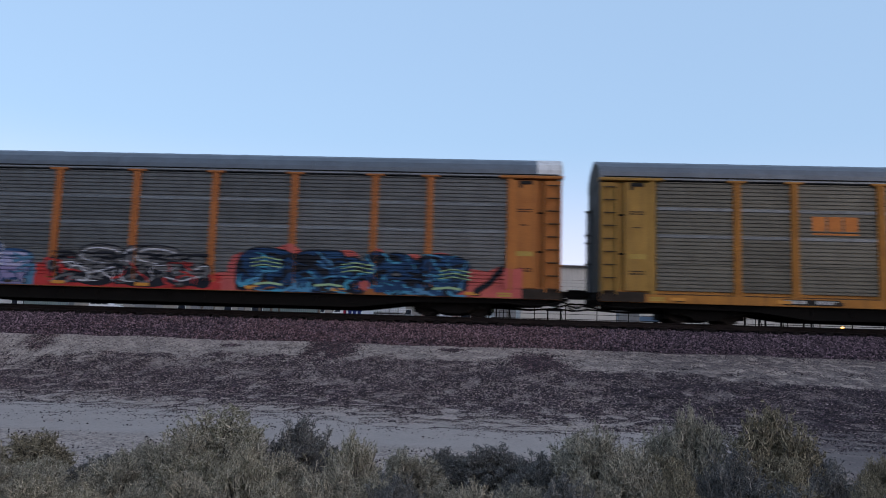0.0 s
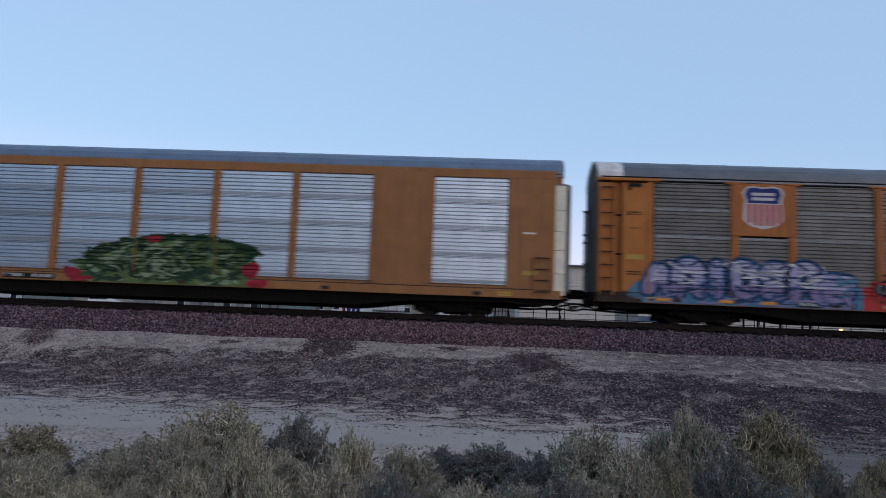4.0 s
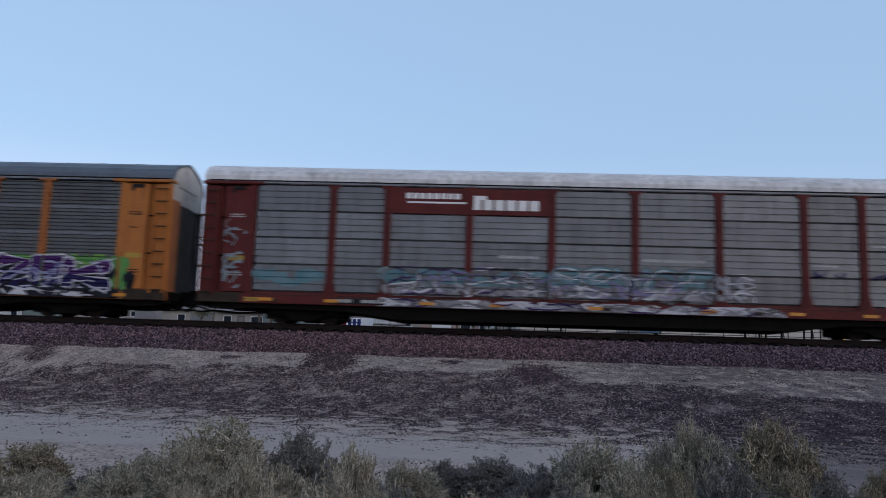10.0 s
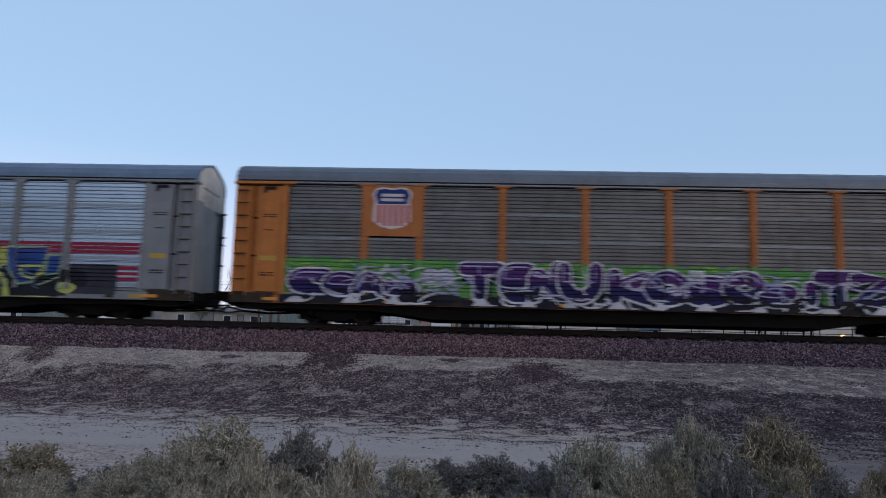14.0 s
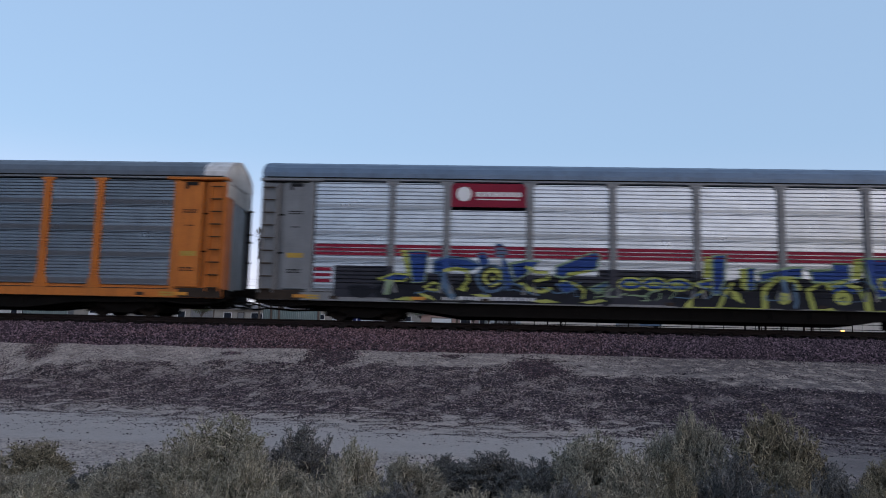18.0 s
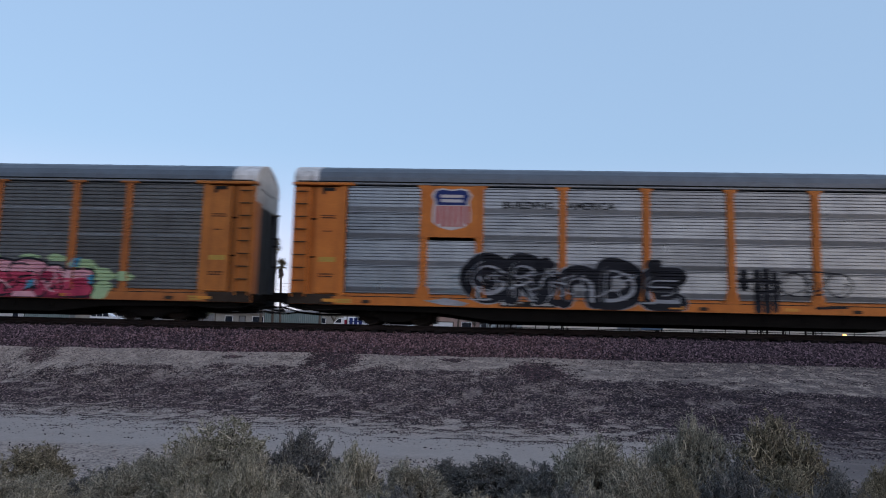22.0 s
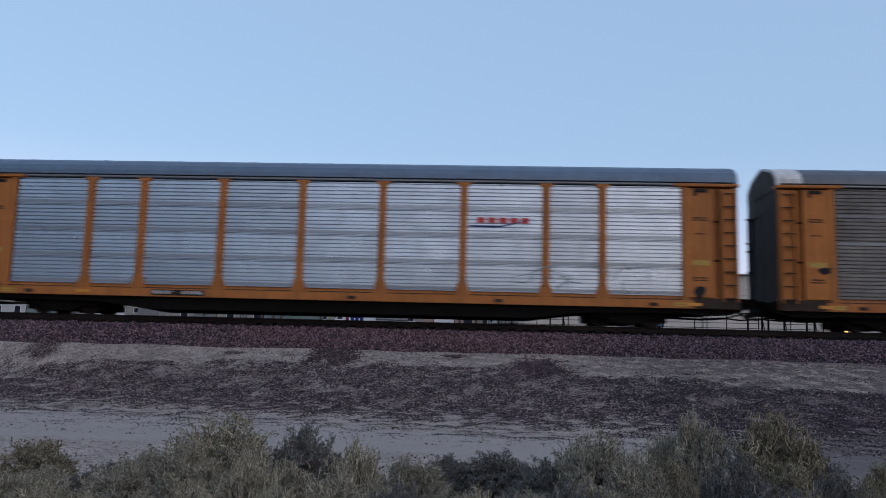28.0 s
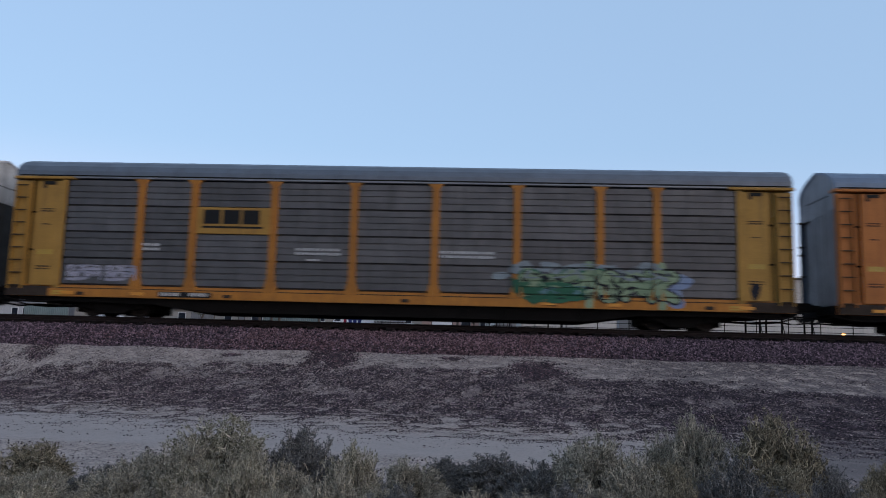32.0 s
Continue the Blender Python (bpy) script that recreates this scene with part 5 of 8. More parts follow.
def slab(sp, x0, x1, z0, z1, slot, layer, step=0.4):
    """A filled field with a ragged upper edge."""
    n = max(2, int((x1 - x0) / step))
    top = [(x0 + (x1 - x0) * i / n, z1 + sp.rng.uniform(-0.12, 0.1)) for i in range(n + 1)]
    for (a, p), (c, q) in zip(top, top[1:]):
        sp.poly([(a, z0), (c + 0.004, z0), (c + 0.004, q), (a, p)], slot, layer)


def scribble(sp, x0, x1, z0, z1, n, w, slot, layer):
    for _ in range(n):
        x, z = sp.rng.uniform(x0, x1), sp.rng.uniform(z0, z1)
        pts = [(x, z)]
        a = sp.rng.uniform(0, 6.28)
        for _ in range(sp.rng.randint(3, 6)):
            a += sp.rng.uniform(-0.9, 0.9)
            pts.append((min(x1, max(x0, pts[-1][0] + 0.22 * math.cos(a))), min(z1, max(z0, pts[-1][1] + 0.14 * math.sin(a)))))
        sp.stroke(pts, w * sp.rng.uniform(0.6, 1.4), slot, layer, 0.5)


SP_NAVY = spray_mat("navy_spray", (0.012, 0.03, 0.08), (0.02, 0.07, 0.16))
SP_LILAC = spray_mat("lilac_spray", (0.38, 0.35, 0.48), (0.22, 0.24, 0.4))
SP_SKY = spray_mat("sky_blue_spray", (0.05, 0.14, 0.23), (0.09, 0.2, 0.3))
SP_CYAN = spray_mat("cyan_spray", (0.04, 0.26, 0.38), (0.08, 0.2, 0.34))
SP_WHITE = spray_mat("white_spray", (0.55, 0.55, 0.58), (0.38, 0.38, 0.43))
SP_RED = spray_mat("red_spray", (0.45, 0.04, 0.035), (0.3, 0.03, 0.03))
SP_CORAL = spray_mat("coral_spray", (0.5, 0.11, 0.09), (0.38, 0.08, 0.075))
SP_GREY = spray_mat("grey_spray", (0.15, 0.145, 0.15), (0.085, 0.085, 0.09))
SP_BLACK = spray_mat("black_spray", (0.008, 0.009, 0.014), (0.016, 0.017, 0.024))
SP_PALE = spray_mat("pale_silver_spray", (0.23, 0.28, 0.31), (0.18, 0.23, 0.26))
SP_GREEN = spray_mat("leaf_green_spray", (0.07, 0.115, 0.034), (0.1, 0.145, 0.055), 2.0)
SP_DKGREEN = spray_mat("dark_green_spray", (0.008, 0.028, 0.016), (0.02, 0.05, 0.025))
SP_LIME = spray_mat("lime_spray", (0.07, 0.21, 0.055), (0.1, 0.26, 0.08))
SP_PURPLE = spray_mat("purple_spray", (0.035, 0.012, 0.075), (0.016, 0.01, 0.06))
SP_YELLOW = spray_mat("yellow_spray", (0.3, 0.33, 0.08), (0.4, 0.41, 0.12))
SP_BLUE = spray_mat("cobalt_spray", (0.02, 0.046, 0.18), (0.026, 0.07, 0.24))
SP_PINK = spray_mat("pink_spray", (0.46, 0.06, 0.11), (0.24, 0.02, 0.06))
SP_ROSE = spray_mat("rose_spray", (0.6, 0.34, 0.38), (0.5, 0.22, 0.28))
SP_MINT = spray_mat("mint_spray", (0.34, 0.46, 0.26), (0.27, 0.4, 0.23))
SP_TEAL = spray_mat("teal_spray", (0.075, 0.17, 0.2), (0.13, 0.22, 0.25))
SP_SAGE = spray_mat("sage_spray", (0.24, 0.31, 0.2), (0.17, 0.24, 0.15))

# car 1: lilac bubble letters, smoky grey letters on red, dark blue letters on coral
sp = Spray(1)
cloud(sp, -11.9, -5.2, 0.8, 1.6, 1, 0, 0.55, 0.3)
slab(sp, -12.1, -4.8, 0.5, 1.2, 1, 0)
fill_word(sp, "AnIDSn", -12.0, -6.2, 0.72, 2.05, 0.44, 0, 2, 10, 0.06, 0.12, edge=0.24, lower=4, cut=0.36)
word(sp, [("S", -6.5, -5.0, 0.72, 1.68)], 0.4, 0, 2, 60, edge=0.2, lower=4)
for x in (-11.2, -10.1, -9.1, -8.2, -7.1):
    sp.stroke([(x - 0.4, 1.8), (x - 0.1, 1.96), (x + 0.25, 1.95), (x + 0.5, 1.78)], 0.07, 0, 70)
scribble(sp, -11.9, -5.2, 0.55, 1.1, 34, 0.08, 4, 71)
scribble(sp, -11.9, -5.2, 0.6, 1.5, 36, 0.07, 0, 72)
scribble(sp, -11.8, -6.0, 1.2, 1.95, 26, 0.07, 3, 73)
scribble(sp, -5.6, -4.8, 0.9, 1.6, 8, 0.1, 1, 74)
SP_MAUVE = spray_mat("mauve_spray", (0.24, 0.2, 0.33), (0.15, 0.14, 0.27))
sp.lay(car1, "dull", (SP_NAVY, SP_SKY, SP_LILAC, SP_WHITE, SP_MAUVE), "lilac bubble graffiti with navy rims")
sp = Spray(2)
slab(sp, -4.8, -3.4, 0.5, 1.2, 0, 0)
slab(sp, -3.4, 1.9, 0.5, 0.72, 0, 0)
cloud(sp, -4.6, -3.3, 0.8, 1.4, 0, 1, 0.3, 0.4)
cloud(sp, 0.2, 1.7, 0.7, 1.35, 0, 1, 0.3, 0.4)
for x, z in ((-1.7, 1.5), (-0.2, 1.2), (-2.6, 0.9)):
    sp.blob(x, z, 0.3, 0.25, 0, 2)
word(sp, [("T", -4.4, -3.2, 0.6, 1.45), ("S", -3.4, -1.6, 0.58, 1.98), ("E", -1.9, -0.2, 0.58, 1.96), ("S", -1.4, 0.4, 0.6, 1.98), ("K", 0.1, 1.5, 0.58, 1.4)], 0.4, 1, 2, 10, edge=0.1, lower=1, cut=0.4, shine=3)
scribble(sp, -4.2, 1.4, 0.65, 1.7, 46, 0.1, 1, 40)
scribble(sp, -4.2, 1.4, 0.65, 1.5, 26, 0.09, 2, 41)
scribble(sp, -4.2, 1.4, 0.7, 1.3, 14, 0.05, 3, 42)
scribble(sp, -4.3, 1.6, 0.6, 1.4, 10, 0.08, 0, 43)
sp.lay(car1, "dull", (SP_RED, SP_BLACK, SP_GREY, SP_WHITE), "smoky grey graffiti on red")
sp = Spray(3)
for x, z, rx, rz in ((2.45, 1.35, 0.35, 0.5), (4.2, 1.95, 0.45, 0.2), (6.0, 1.75, 0.65, 0.25), (8.35, 1.72, 0.45, 0.25), (9.5, 1.72, 0.5, 0.25), (7.3, 1.85, 0.2, 0.25)):
    sp.blob(x, z, rx, rz, 0, 0)
slab(sp, 1.6, 2.9, 0.5, 1.1, 0, 0)
slab(sp, 9.9, 12.3, 0.5, 1.5, 0, 0)
word(sp, [("R", 2.4, 4.6, 0.52, 2.0), ("E", 4.2, 6.2, 0.5, 1.96), ("N", 5.9, 7.6, 0.5, 1.98), ("O", 7.1, 8.9, 0.5, 1.92), ("S", 8.5, 10.5, 0.52, 1.9)], 0.6, 1, 2, 10, edge=0.1)
scribble(sp, 2.5, 10.4, 0.55, 1.8, 60, 0.16, 1, 44)
scribble(sp, 2.5, 10.4, 0.5, 1.2, 22, 0.12, 3, 45)
scribble(sp, 2.5, 10.4, 1.0, 1.9, 18, 0.08, 3, 46)
scribble(sp, 2.5, 10.4, 0.6, 1.6, 34, 0.1, 2, 47)
for x, z in ((3.0, 1.62), (6.2, 1.5), (9.6, 1.36)):
    for k in range(3):
        sp.stroke([(x - 0.1, z - 0.13 * k), (x + 0.35, z + 0.07 - 0.13 * k), (x + 0.95, z - 0.02 - 0.13 * k)], 0.045, 5, 48)
for x in (3.1, 5.2, 9.3):
    sp.stroke([(x, 0.74), (x + 0.5, 0.8), (x + 0.9, 0.74)], 0.08, 5, 48)
sp.stroke([(10.75, 0.7), (11.2, 1.0), (11.6, 1.5)], 0.2, 1, 49)
sp.blob(6.9, 0.8, 0.2, 0.16, 0, 49)
sp.lay(car1, "dull", (SP_CORAL, SP_BLACK, SP_NAVY, SP_CYAN, SP_SKY, SP_MINT), "dark blue wild-style graffiti on coral")

# car 2: pale silver throw-up and a heap of green leaves
sp = Spray(4)
for x, rx in ((-11.85, 0.52), (-11.1, 0.5), (-10.4, 0.5), (-9.75, 0.5), (-9.2, 0.48)):
    sp.blob(x, 1.36, rx, 0.52, 0, 0, rough=0.03)
    sp.blob(x, 1.36, rx - 0.1, 0.42, 1, 1, rough=0.03)
sp.blob(-8.75, 1.16, 0.72, 0.78, 0, 0, 20, 0.03)
sp.blob(-8.75, 1.14, 0.66, 0.72, 1, 1, 20, 0.03)
sp.poly([(-12.36, 0.5), (-8.2, 0.5), (-8.2, 1.3), (-12.36, 1.36)], 0, 0)
sp.poly([(-12.28, 0.52), (-8.28, 0.52), (-8.28, 1.3), (-12.28, 1.36)], 1, 1)
for x0, x1, z in ((-12.1, -11.75, 1.2), (-10.9, -10.5, 1.28), (-9.9, -9.3, 1.12), (-11.8, -9.6, 0.86), (-11.0, -10.7, 1.05), (-9.0, -8.7, 0.6), (-11.9, -11.4, 0.66)):
    sp.stroke([(x0, z), ((x0 + x1) / 2, z + 0.05), (x1, z - 0.03)], 0.1, 0, 5)
sp.stroke([(-10.75, 0.9), (-10.6, 1.06), (-10.3, 1.08), (-10.05, 0.95), (-9.95, 0.7)], 0.1, 0, 6)
sp.stroke([(-9.75, 0.66), (-9.75, 0.98), (-9.45, 1.1), (-9.1, 0.95)], 0.07, 0, 6)
for x in (-11.45, -10.75, -10.1, -9.5):
    sp.stroke([(x, 1.75), (x + 0.03, 1.45), (x - 0.02, 1.25)], 0.07, 0, 6)
fill_word(sp, "SEUO", -11.95, -9.2, 0.8, 1.75, 0.28, 0, 1, 8, 0.05, 0.08, edge=0.13)
sp.blob(-8.72, 1.22, 0.12, 0.34, 2, 40, rough=0.03)
sp.blob(-10.1, 1.25, 0.35, 0.2, 3, 4)
sp.blob(-11.6, 0.95, 0.4, 0.25, 3, 4)
sp.stroke([(-8.0, 1.72), (-7.75, 1.78), (-7.5, 1.76)], 0.09, 0, 7, 0.3)
sp.stroke([(-8.0, 1.62), (-7.7, 1.66)], 0.05, 0, 7, 0.3)
SP_MIST = spray_mat("misty_silver_spray", (0.16, 0.2, 0.24), (0.12, 0.16, 0.2))
sp.lay(car2, "lined", (SP_BLACK, SP_PALE, SP_MIST, SP_MIST), "pale silver throw-up with black rim", (1, 7))
sp = Spray(5)


def heap_top(x):
    return 2.28 - 0.055 * abs(x - 0.4) ** 2.1


sp.poly([(-3.2, 0.5)] + [(-3.2 + 0.3 * i, heap_top(-3.2 + 0.3 * i) - 0.12 - 0.3 * (i in (0, 20)) + 0.07 * math.sin(i * 1.9)) for i in range(21)] + [(2.8, 0.5)], 1, 0)
for i in range(210):
    x = sp.rng.uniform(-3.25, 2.85)
    z = sp.rng.uniform(0.58, heap_top(x) - 0.06)
    a, ln, w = sp.rng.uniform(-0.7, 0.7), sp.rng.uniform(0.22, 0.5), sp.rng.uniform(0.06, 0.13)
    ca, sa = math.cos(a), math.sin(a)
    slot = (0, 1, 4, 1, 2, 0, 4)[i % 7]
    sp.poly([(x + p * ln * ca - q * w * sa, min(heap_top(x) + 0.08, z + p * ln * sa + q * w * ca)) for p, q in ((-1, 0), (-0.5, 0.8), (0.1, 1), (0.65, 0.6), (1, 0), (0.6, -0.6), (0, -0.9), (-0.6, -0.6))], slot, 1 + i // 30)
for i in range(34):
    x = -3.1 + i * 0.18
    sp.stroke([(x, heap_top(x) - 0.16), (x + 0.2, heap_top(x + 0.2) - 0.02 + sp.rng.uniform(-0.05, 0.06)), (x + 0.42, heap_top(x + 0.4) - 0.16)], 0.09, 0, 8)
scribble(sp, -3.0, 2.6, 0.65, 1.75, 70, 0.07, 0, 10)
scribble(sp, -2.6, 2.2, 0.8, 1.9, 30, 0.05, 2, 11)
for x, z, rx, rz in ((-3.4, 0.8, 0.26, 0.18), (-0.65, 2.08, 0.24, 0.15), (2.9, 1.1, 0.32, 0.26), (3.15, 0.62, 0.42, 0.15), (-3.1, 0.6, 0.45, 0.09), (-3.65, 0.9, 0.15, 0.1)):
    sp.blob(x, z, rx, rz, 3, 12)
    sp.blob(x - 0.03, z - 0.04, rx * 0.5, rz * 0.5, 5, 13)
SP_MOSS = spray_mat("moss_green_spray", (0.035, 0.066, 0.024), (0.055, 0.09, 0.04), 2.0)
SP_CRIMSON = spray_mat("crimson_spray", (0.3, 0.02, 0.035), (0.22, 0.015, 0.03))
SP_BLOOD = spray_mat("deep_red_spray", (0.2, 0.012, 0.022), (0.3, 0.03, 0.04))
sp.lay(car2, "lined", (SP_DKGREEN, SP_GREEN, SP_SAGE, SP_CRIMSON, SP_MOSS, SP_BLOOD), "heap of leafy green graffiti with red spots")

# car 3: thin faded teal and white letters, a white scrawl, pale paint along the sill
sp = Spray(6)
slab(sp, -7.3, 6.4, 0.5, 0.74, 6, 0)
scribble(sp, -7.2, 6.4, 0.5, 0.76, 60, 0.08, 2, 2)
scribble(sp, -7.2, 6.4, 0.5, 0.76, 40, 0.06, 3, 3)
cloud(sp, -7.0, -1.6, 1.1, 1.7, 4, 0, 0.35, 0.35)
cloud(sp, -1.2, 4.0, 1.1, 1.85, 4, 0, 0.35, 0.35)
fill_word(sp, "SnRAEn", -7.1, -1.4, 0.92, 1.85, 0.24, 3, 0, 10, edge=0.12, lower=6, cut=0.4)
fill_word(sp, "RSUCE", -1.3, 4.0, 0.92, 2.05, 0.3, 3, 0, 50, edge=0.12, lower=6, cut=0.35, shine=2)
fill_word(sp, "ss", 4.0, 5.3, 0.95, 1.85, 0.12, 3, 6, 90, edge=0.1)
scribble(sp, -7.0, 4.0, 0.95, 1.8, 18, 0.06, 5, 94)
scribble(sp, -6.8, 3.8, 1.0, 1.9, 30, 0.08, 7, 94)
scribble(sp, -7.0, 4.2, 0.9, 1.9, 50, 0.06, 2, 95)
scribble(sp, -7.0, 4.4, 0.9, 1.9, 44, 0.07, 3, 96)
scribble(sp, 4.0, 5.4, 0.95, 1.9, 10, 0.05, 2, 97)
scribble(sp, -7.0, 6.2, 0.52, 0.74, 12, 0.06, 5, 97)
cloud(sp, -11.5, -9.6, 1.0, 1.5, 0, 0, 0.35, 0.4)
scribble(sp, 9.3, 11.6, 1.86, 2.0, 14, 0.05, 5, 98)
scribble(sp, -12.75, -12.0, 1.5, 3.4, 10, 0.06, 4, 98)
scribble(sp, -12.7, -12.1, 1.0, 1.9, 7, 0.09, 4, 98)
scribble(sp, 7.4, 8.4, 1.9, 2.1, 5, 0.06, 5, 98)
SP_DIM = spray_mat("dim_grey_blue_spray", (0.15, 0.18, 0.2), (0.22, 0.26, 0.28))
SP_CHALK = spray_mat("chalky_grey_spray", (0.27, 0.26, 0.28), (0.19, 0.19, 0.22))
sp.lay(car3, "ribbed", (SP_TEAL, SP_PALE, SP_WHITE, SP_GREY, SP_DIM, SP_PURPLE, SP_CHALK, SP_MAUVE), "faded teal and white graffiti")

# car 4: four purple words on lime, white rims, black and white foot
sp = Spray(7)
slab(sp, -11.7, 12.2, 0.8, 1.85, 0, 0, 0.3)
tufts(sp, -11.6, -5.9, 2.0, 0.18, 0, 1)
tufts(sp, -5.9, 5.4, 1.95, 0.16, 0, 1)
tufts(sp, 5.4, 12.2, 1.9, 0.13, 0, 1)
scribble(sp, -11.6, 12.2, 1.6, 2.0, 30, 0.09, 6, 2)
slab(sp, -11.9, 12.0, 0.5, 0.8, 4, 3, 0.5)
tall = dict(edge=0.15, lower=5, cut=0.5, drop=(4, 0.1, -0.22), shine=3)
word(sp, [("E", -11.6, -10.1, 0.85, 1.7), ("C", -10.4, -9.1, 0.8, 1.6), ("A", -9.4, -8.1, 0.8, 1.75), ("L", -8.3, -7.1, 0.85, 1.4)], 0.42, 2, 1, 10, **tall)
word(sp, [("T", -5.7, -4.1, 0.75, 2.02), ("E", -4.3, -3.1, 0.7, 2.02), ("N", -3.3, -2.1, 0.7, 2.1), ("U", -2.3, -0.8, 0.7, 2.08)], 0.42, 2, 1, 40, **tall)
word(sp, [("K", -0.6, 0.9, 0.7, 1.9), ("O", 0.6, 2.2, 0.7, 1.85), ("S", 2.0, 3.5, 0.7, 1.7), ("o", 3.1, 4.8, 0.8, 1.88), ("s", 4.3, 5.7, 0.7, 1.5)], 0.42, 2, 1, 70, **tall)
word(sp, [("I", 5.7, 6.6, 0.8, 1.6), ("T", 6.2, 7.9, 0.75, 1.95), ("Z", 7.4, 8.9, 0.75, 1.93), ("E", 8.7, 10.1, 0.72, 1.95), ("K", 9.9, 11.7, 0.75, 1.9)], 0.4, 2, 1, 100, round_=False, **tall)
fill_word(sp, "oo", -6.9, -5.9, 1.35, 1.75, 0.1, 2, 3, 8, edge=0.12)
sp.stroke([(-6.9, 1.25), (-6.0, 1.28)], 0.07, 2, 9)
sp.poly([(2.1, 1.45), (2.62, 1.45), (2.62, 1.9), (2.1, 1.9)], 2, 130)
sp.stroke([(2.2, 1.75), (2.3, 1.6), (2.4, 1.75), (2.5, 1.6)], 0.05, 4, 131)
for x in (-11.3, -9.4, -7.9, -4.9, -3.3, -1.9, -0.3, 1.1, 2.6, 4.4, 6.7, 8.4, 10.4):
    w = sp.rng.uniform(0.4, 0.75)
    sp.poly([(x - w / 2, 0.53), (x + w / 2, 0.53), (x + 0.1, 0.78), (x - 0.05, 0.78)], 2, 132)
scribble(sp, -11.6, 11.8, 0.85, 1.8, 60, 0.09, 3, 133)
scribble(sp, -11.6, 11.8, 1.0, 1.9, 36, 0.05, 2, 134)
scribble(sp, -11.6, 11.8, 0.55, 0.85, 36, 0.07, 2, 134)
scribble(sp, -11.6, 11.8, 0.75, 1.0, 30, 0.14, 4, 135)
sp.blob(12.35, 1.25, 0.2, 0.2, 4, 135)
SP_INDIGO = spray_mat("indigo_spray", (0.02, 0.014, 0.085), (0.012, 0.01, 0.05))
SP_VIOLET = spray_mat("violet_spray", (0.075, 0.024, 0.11), (0.05, 0.016, 0.1))
SP_ACID = spray_mat("acid_green_spray", (0.2, 0.34, 0.05), (0.14, 0.3, 0.06))
sp.lay(car4, "dull", (SP_LIME, SP_VIOLET, SP_WHITE, SP_LILAC, SP_BLACK, SP_INDIGO, SP_ACID), "long purple and white graffiti on lime green")

# car 5: black field, cobalt letters with yellow rims and black feet
sp = Spray(8)
for x0, x1, z0, z1 in ((-10.95, -8.9, 0.62, 1.72), (-8.9, -1.9, 0.56, 1.5), (-1.9, 1.6, 0.56, 1.74), (1.6, 9.2, 0.56, 1.45), (9.2, 10.95, 0.64, 1.7)):
    sp.poly([(x0, z0), (x1, z0), (x1, z1), (x0, z1)], 6, 0)
cloud(sp, -10.0, 9.5, 0.7, 1.3, 0, 1, 0.45, 0.7)


def piece(pts, rim=0.08, slot=2, edge=1, layer=20):
    """A painted patch with a sprayed rim round it."""
    sp.poly(pts, slot, layer)
    sp.stroke(pts + pts[:1], rim, edge, layer + 1)


slab(sp, -9.0, -1.9, 0.52, 1.25, 0, 2)
piece([(-9.43, 1.27), (-8.78, 1.47), (-8.3, 1.42), (-8.5, 1.22), (-8.95, 1.2)], 0.07, 2, 1, 12)
sp.poly([(-9.15, 1.22), (-8.85, 1.22), (-8.95, 1.0), (-9.0, 0.74), (-9.2, 0.72)], 3, 13)
sp.poly([(-8.66, 2.3), (-8.38, 2.26), (-8.2, 1.42), (-8.4, 1.36)], 1, 14)
piece([(-8.4, 2.26), (-7.7, 2.27), (-7.8, 1.2), (-8.22, 1.16)], 0.06, 2, 3, 15)
piece([(-7.5, 1.54), (-7.48, 1.95), (-7.0, 2.08), (-6.3, 2.01), (-5.88, 1.8), (-6.2, 1.66), (-6.9, 1.68), (-7.1, 1.5)], 0.1, 2, 4, 18)
sp.stroke([(-7.1, 1.6), (-6.75, 1.68), (-6.35, 1.62), (-6.3, 1.3), (-6.5, 1.02)], 0.13, 1, 22)
sp.stroke([(-7.2, 1.45), (-7.1, 1.1), (-6.85, 0.72)], 0.24, 4, 23)
sp.stroke([(-7.8, 1.02), (-7.5, 1.18), (-7.3, 1.12), (-7.35, 0.92), (-7.7, 0.94)], 0.09, 1, 24)
piece([(-6.0, 2.2), (-5.75, 2.24), (-5.6, 1.9), (-5.85, 1.72)], 0.07, 2, 4, 26)
sp.blob(-5.5, 1.36, 0.55, 0.5, 4, 28, rough=0.05)
sp.blob(-5.5, 1.36, 0.44, 0.4, 0, 29, rough=0.05)
sp.blob(-5.48, 1.4, 0.34, 0.32, 1, 30, rough=0.08)
sp.blob(-5.48, 1.38, 0.2, 0.2, 0, 31, rough=0.08)
sp.blob(-5.46, 1.36, 0.07, 0.08, 1, 32)
sp.blob(-5.2, 2.3, 0.24, 0.2, 4, 33)
sp.blob(-5.25, 2.5, 0.14, 0.08, 5, 34)
piece([(-5.15, 2.12), (-4.98, 1.9), (-4.78, 1.2), (-5.0, 0.95), (-5.12, 1.5)], 0.06, 2, 4, 35)
piece([(-4.9, 1.88), (-4.4, 1.98), (-3.85, 1.98), (-4.15, 1.72), (-4.35, 1.5), (-4.7, 1.3)], 0.08, 2, 3, 36)
sp.stroke([(-4.3, 1.75), (-3.95, 1.6), (-3.6, 1.62), (-3.55, 1.4), (-4.0, 1.3)], 0.12, 1, 38)
sp.stroke([(-4.5, 1.2), (-4.2, 1.0), (-3.8, 0.95), (-3.5, 1.05)], 0.15, 1, 38)
sp.blob(-3.85, 1.12, 0.2, 0.12, 0, 39)
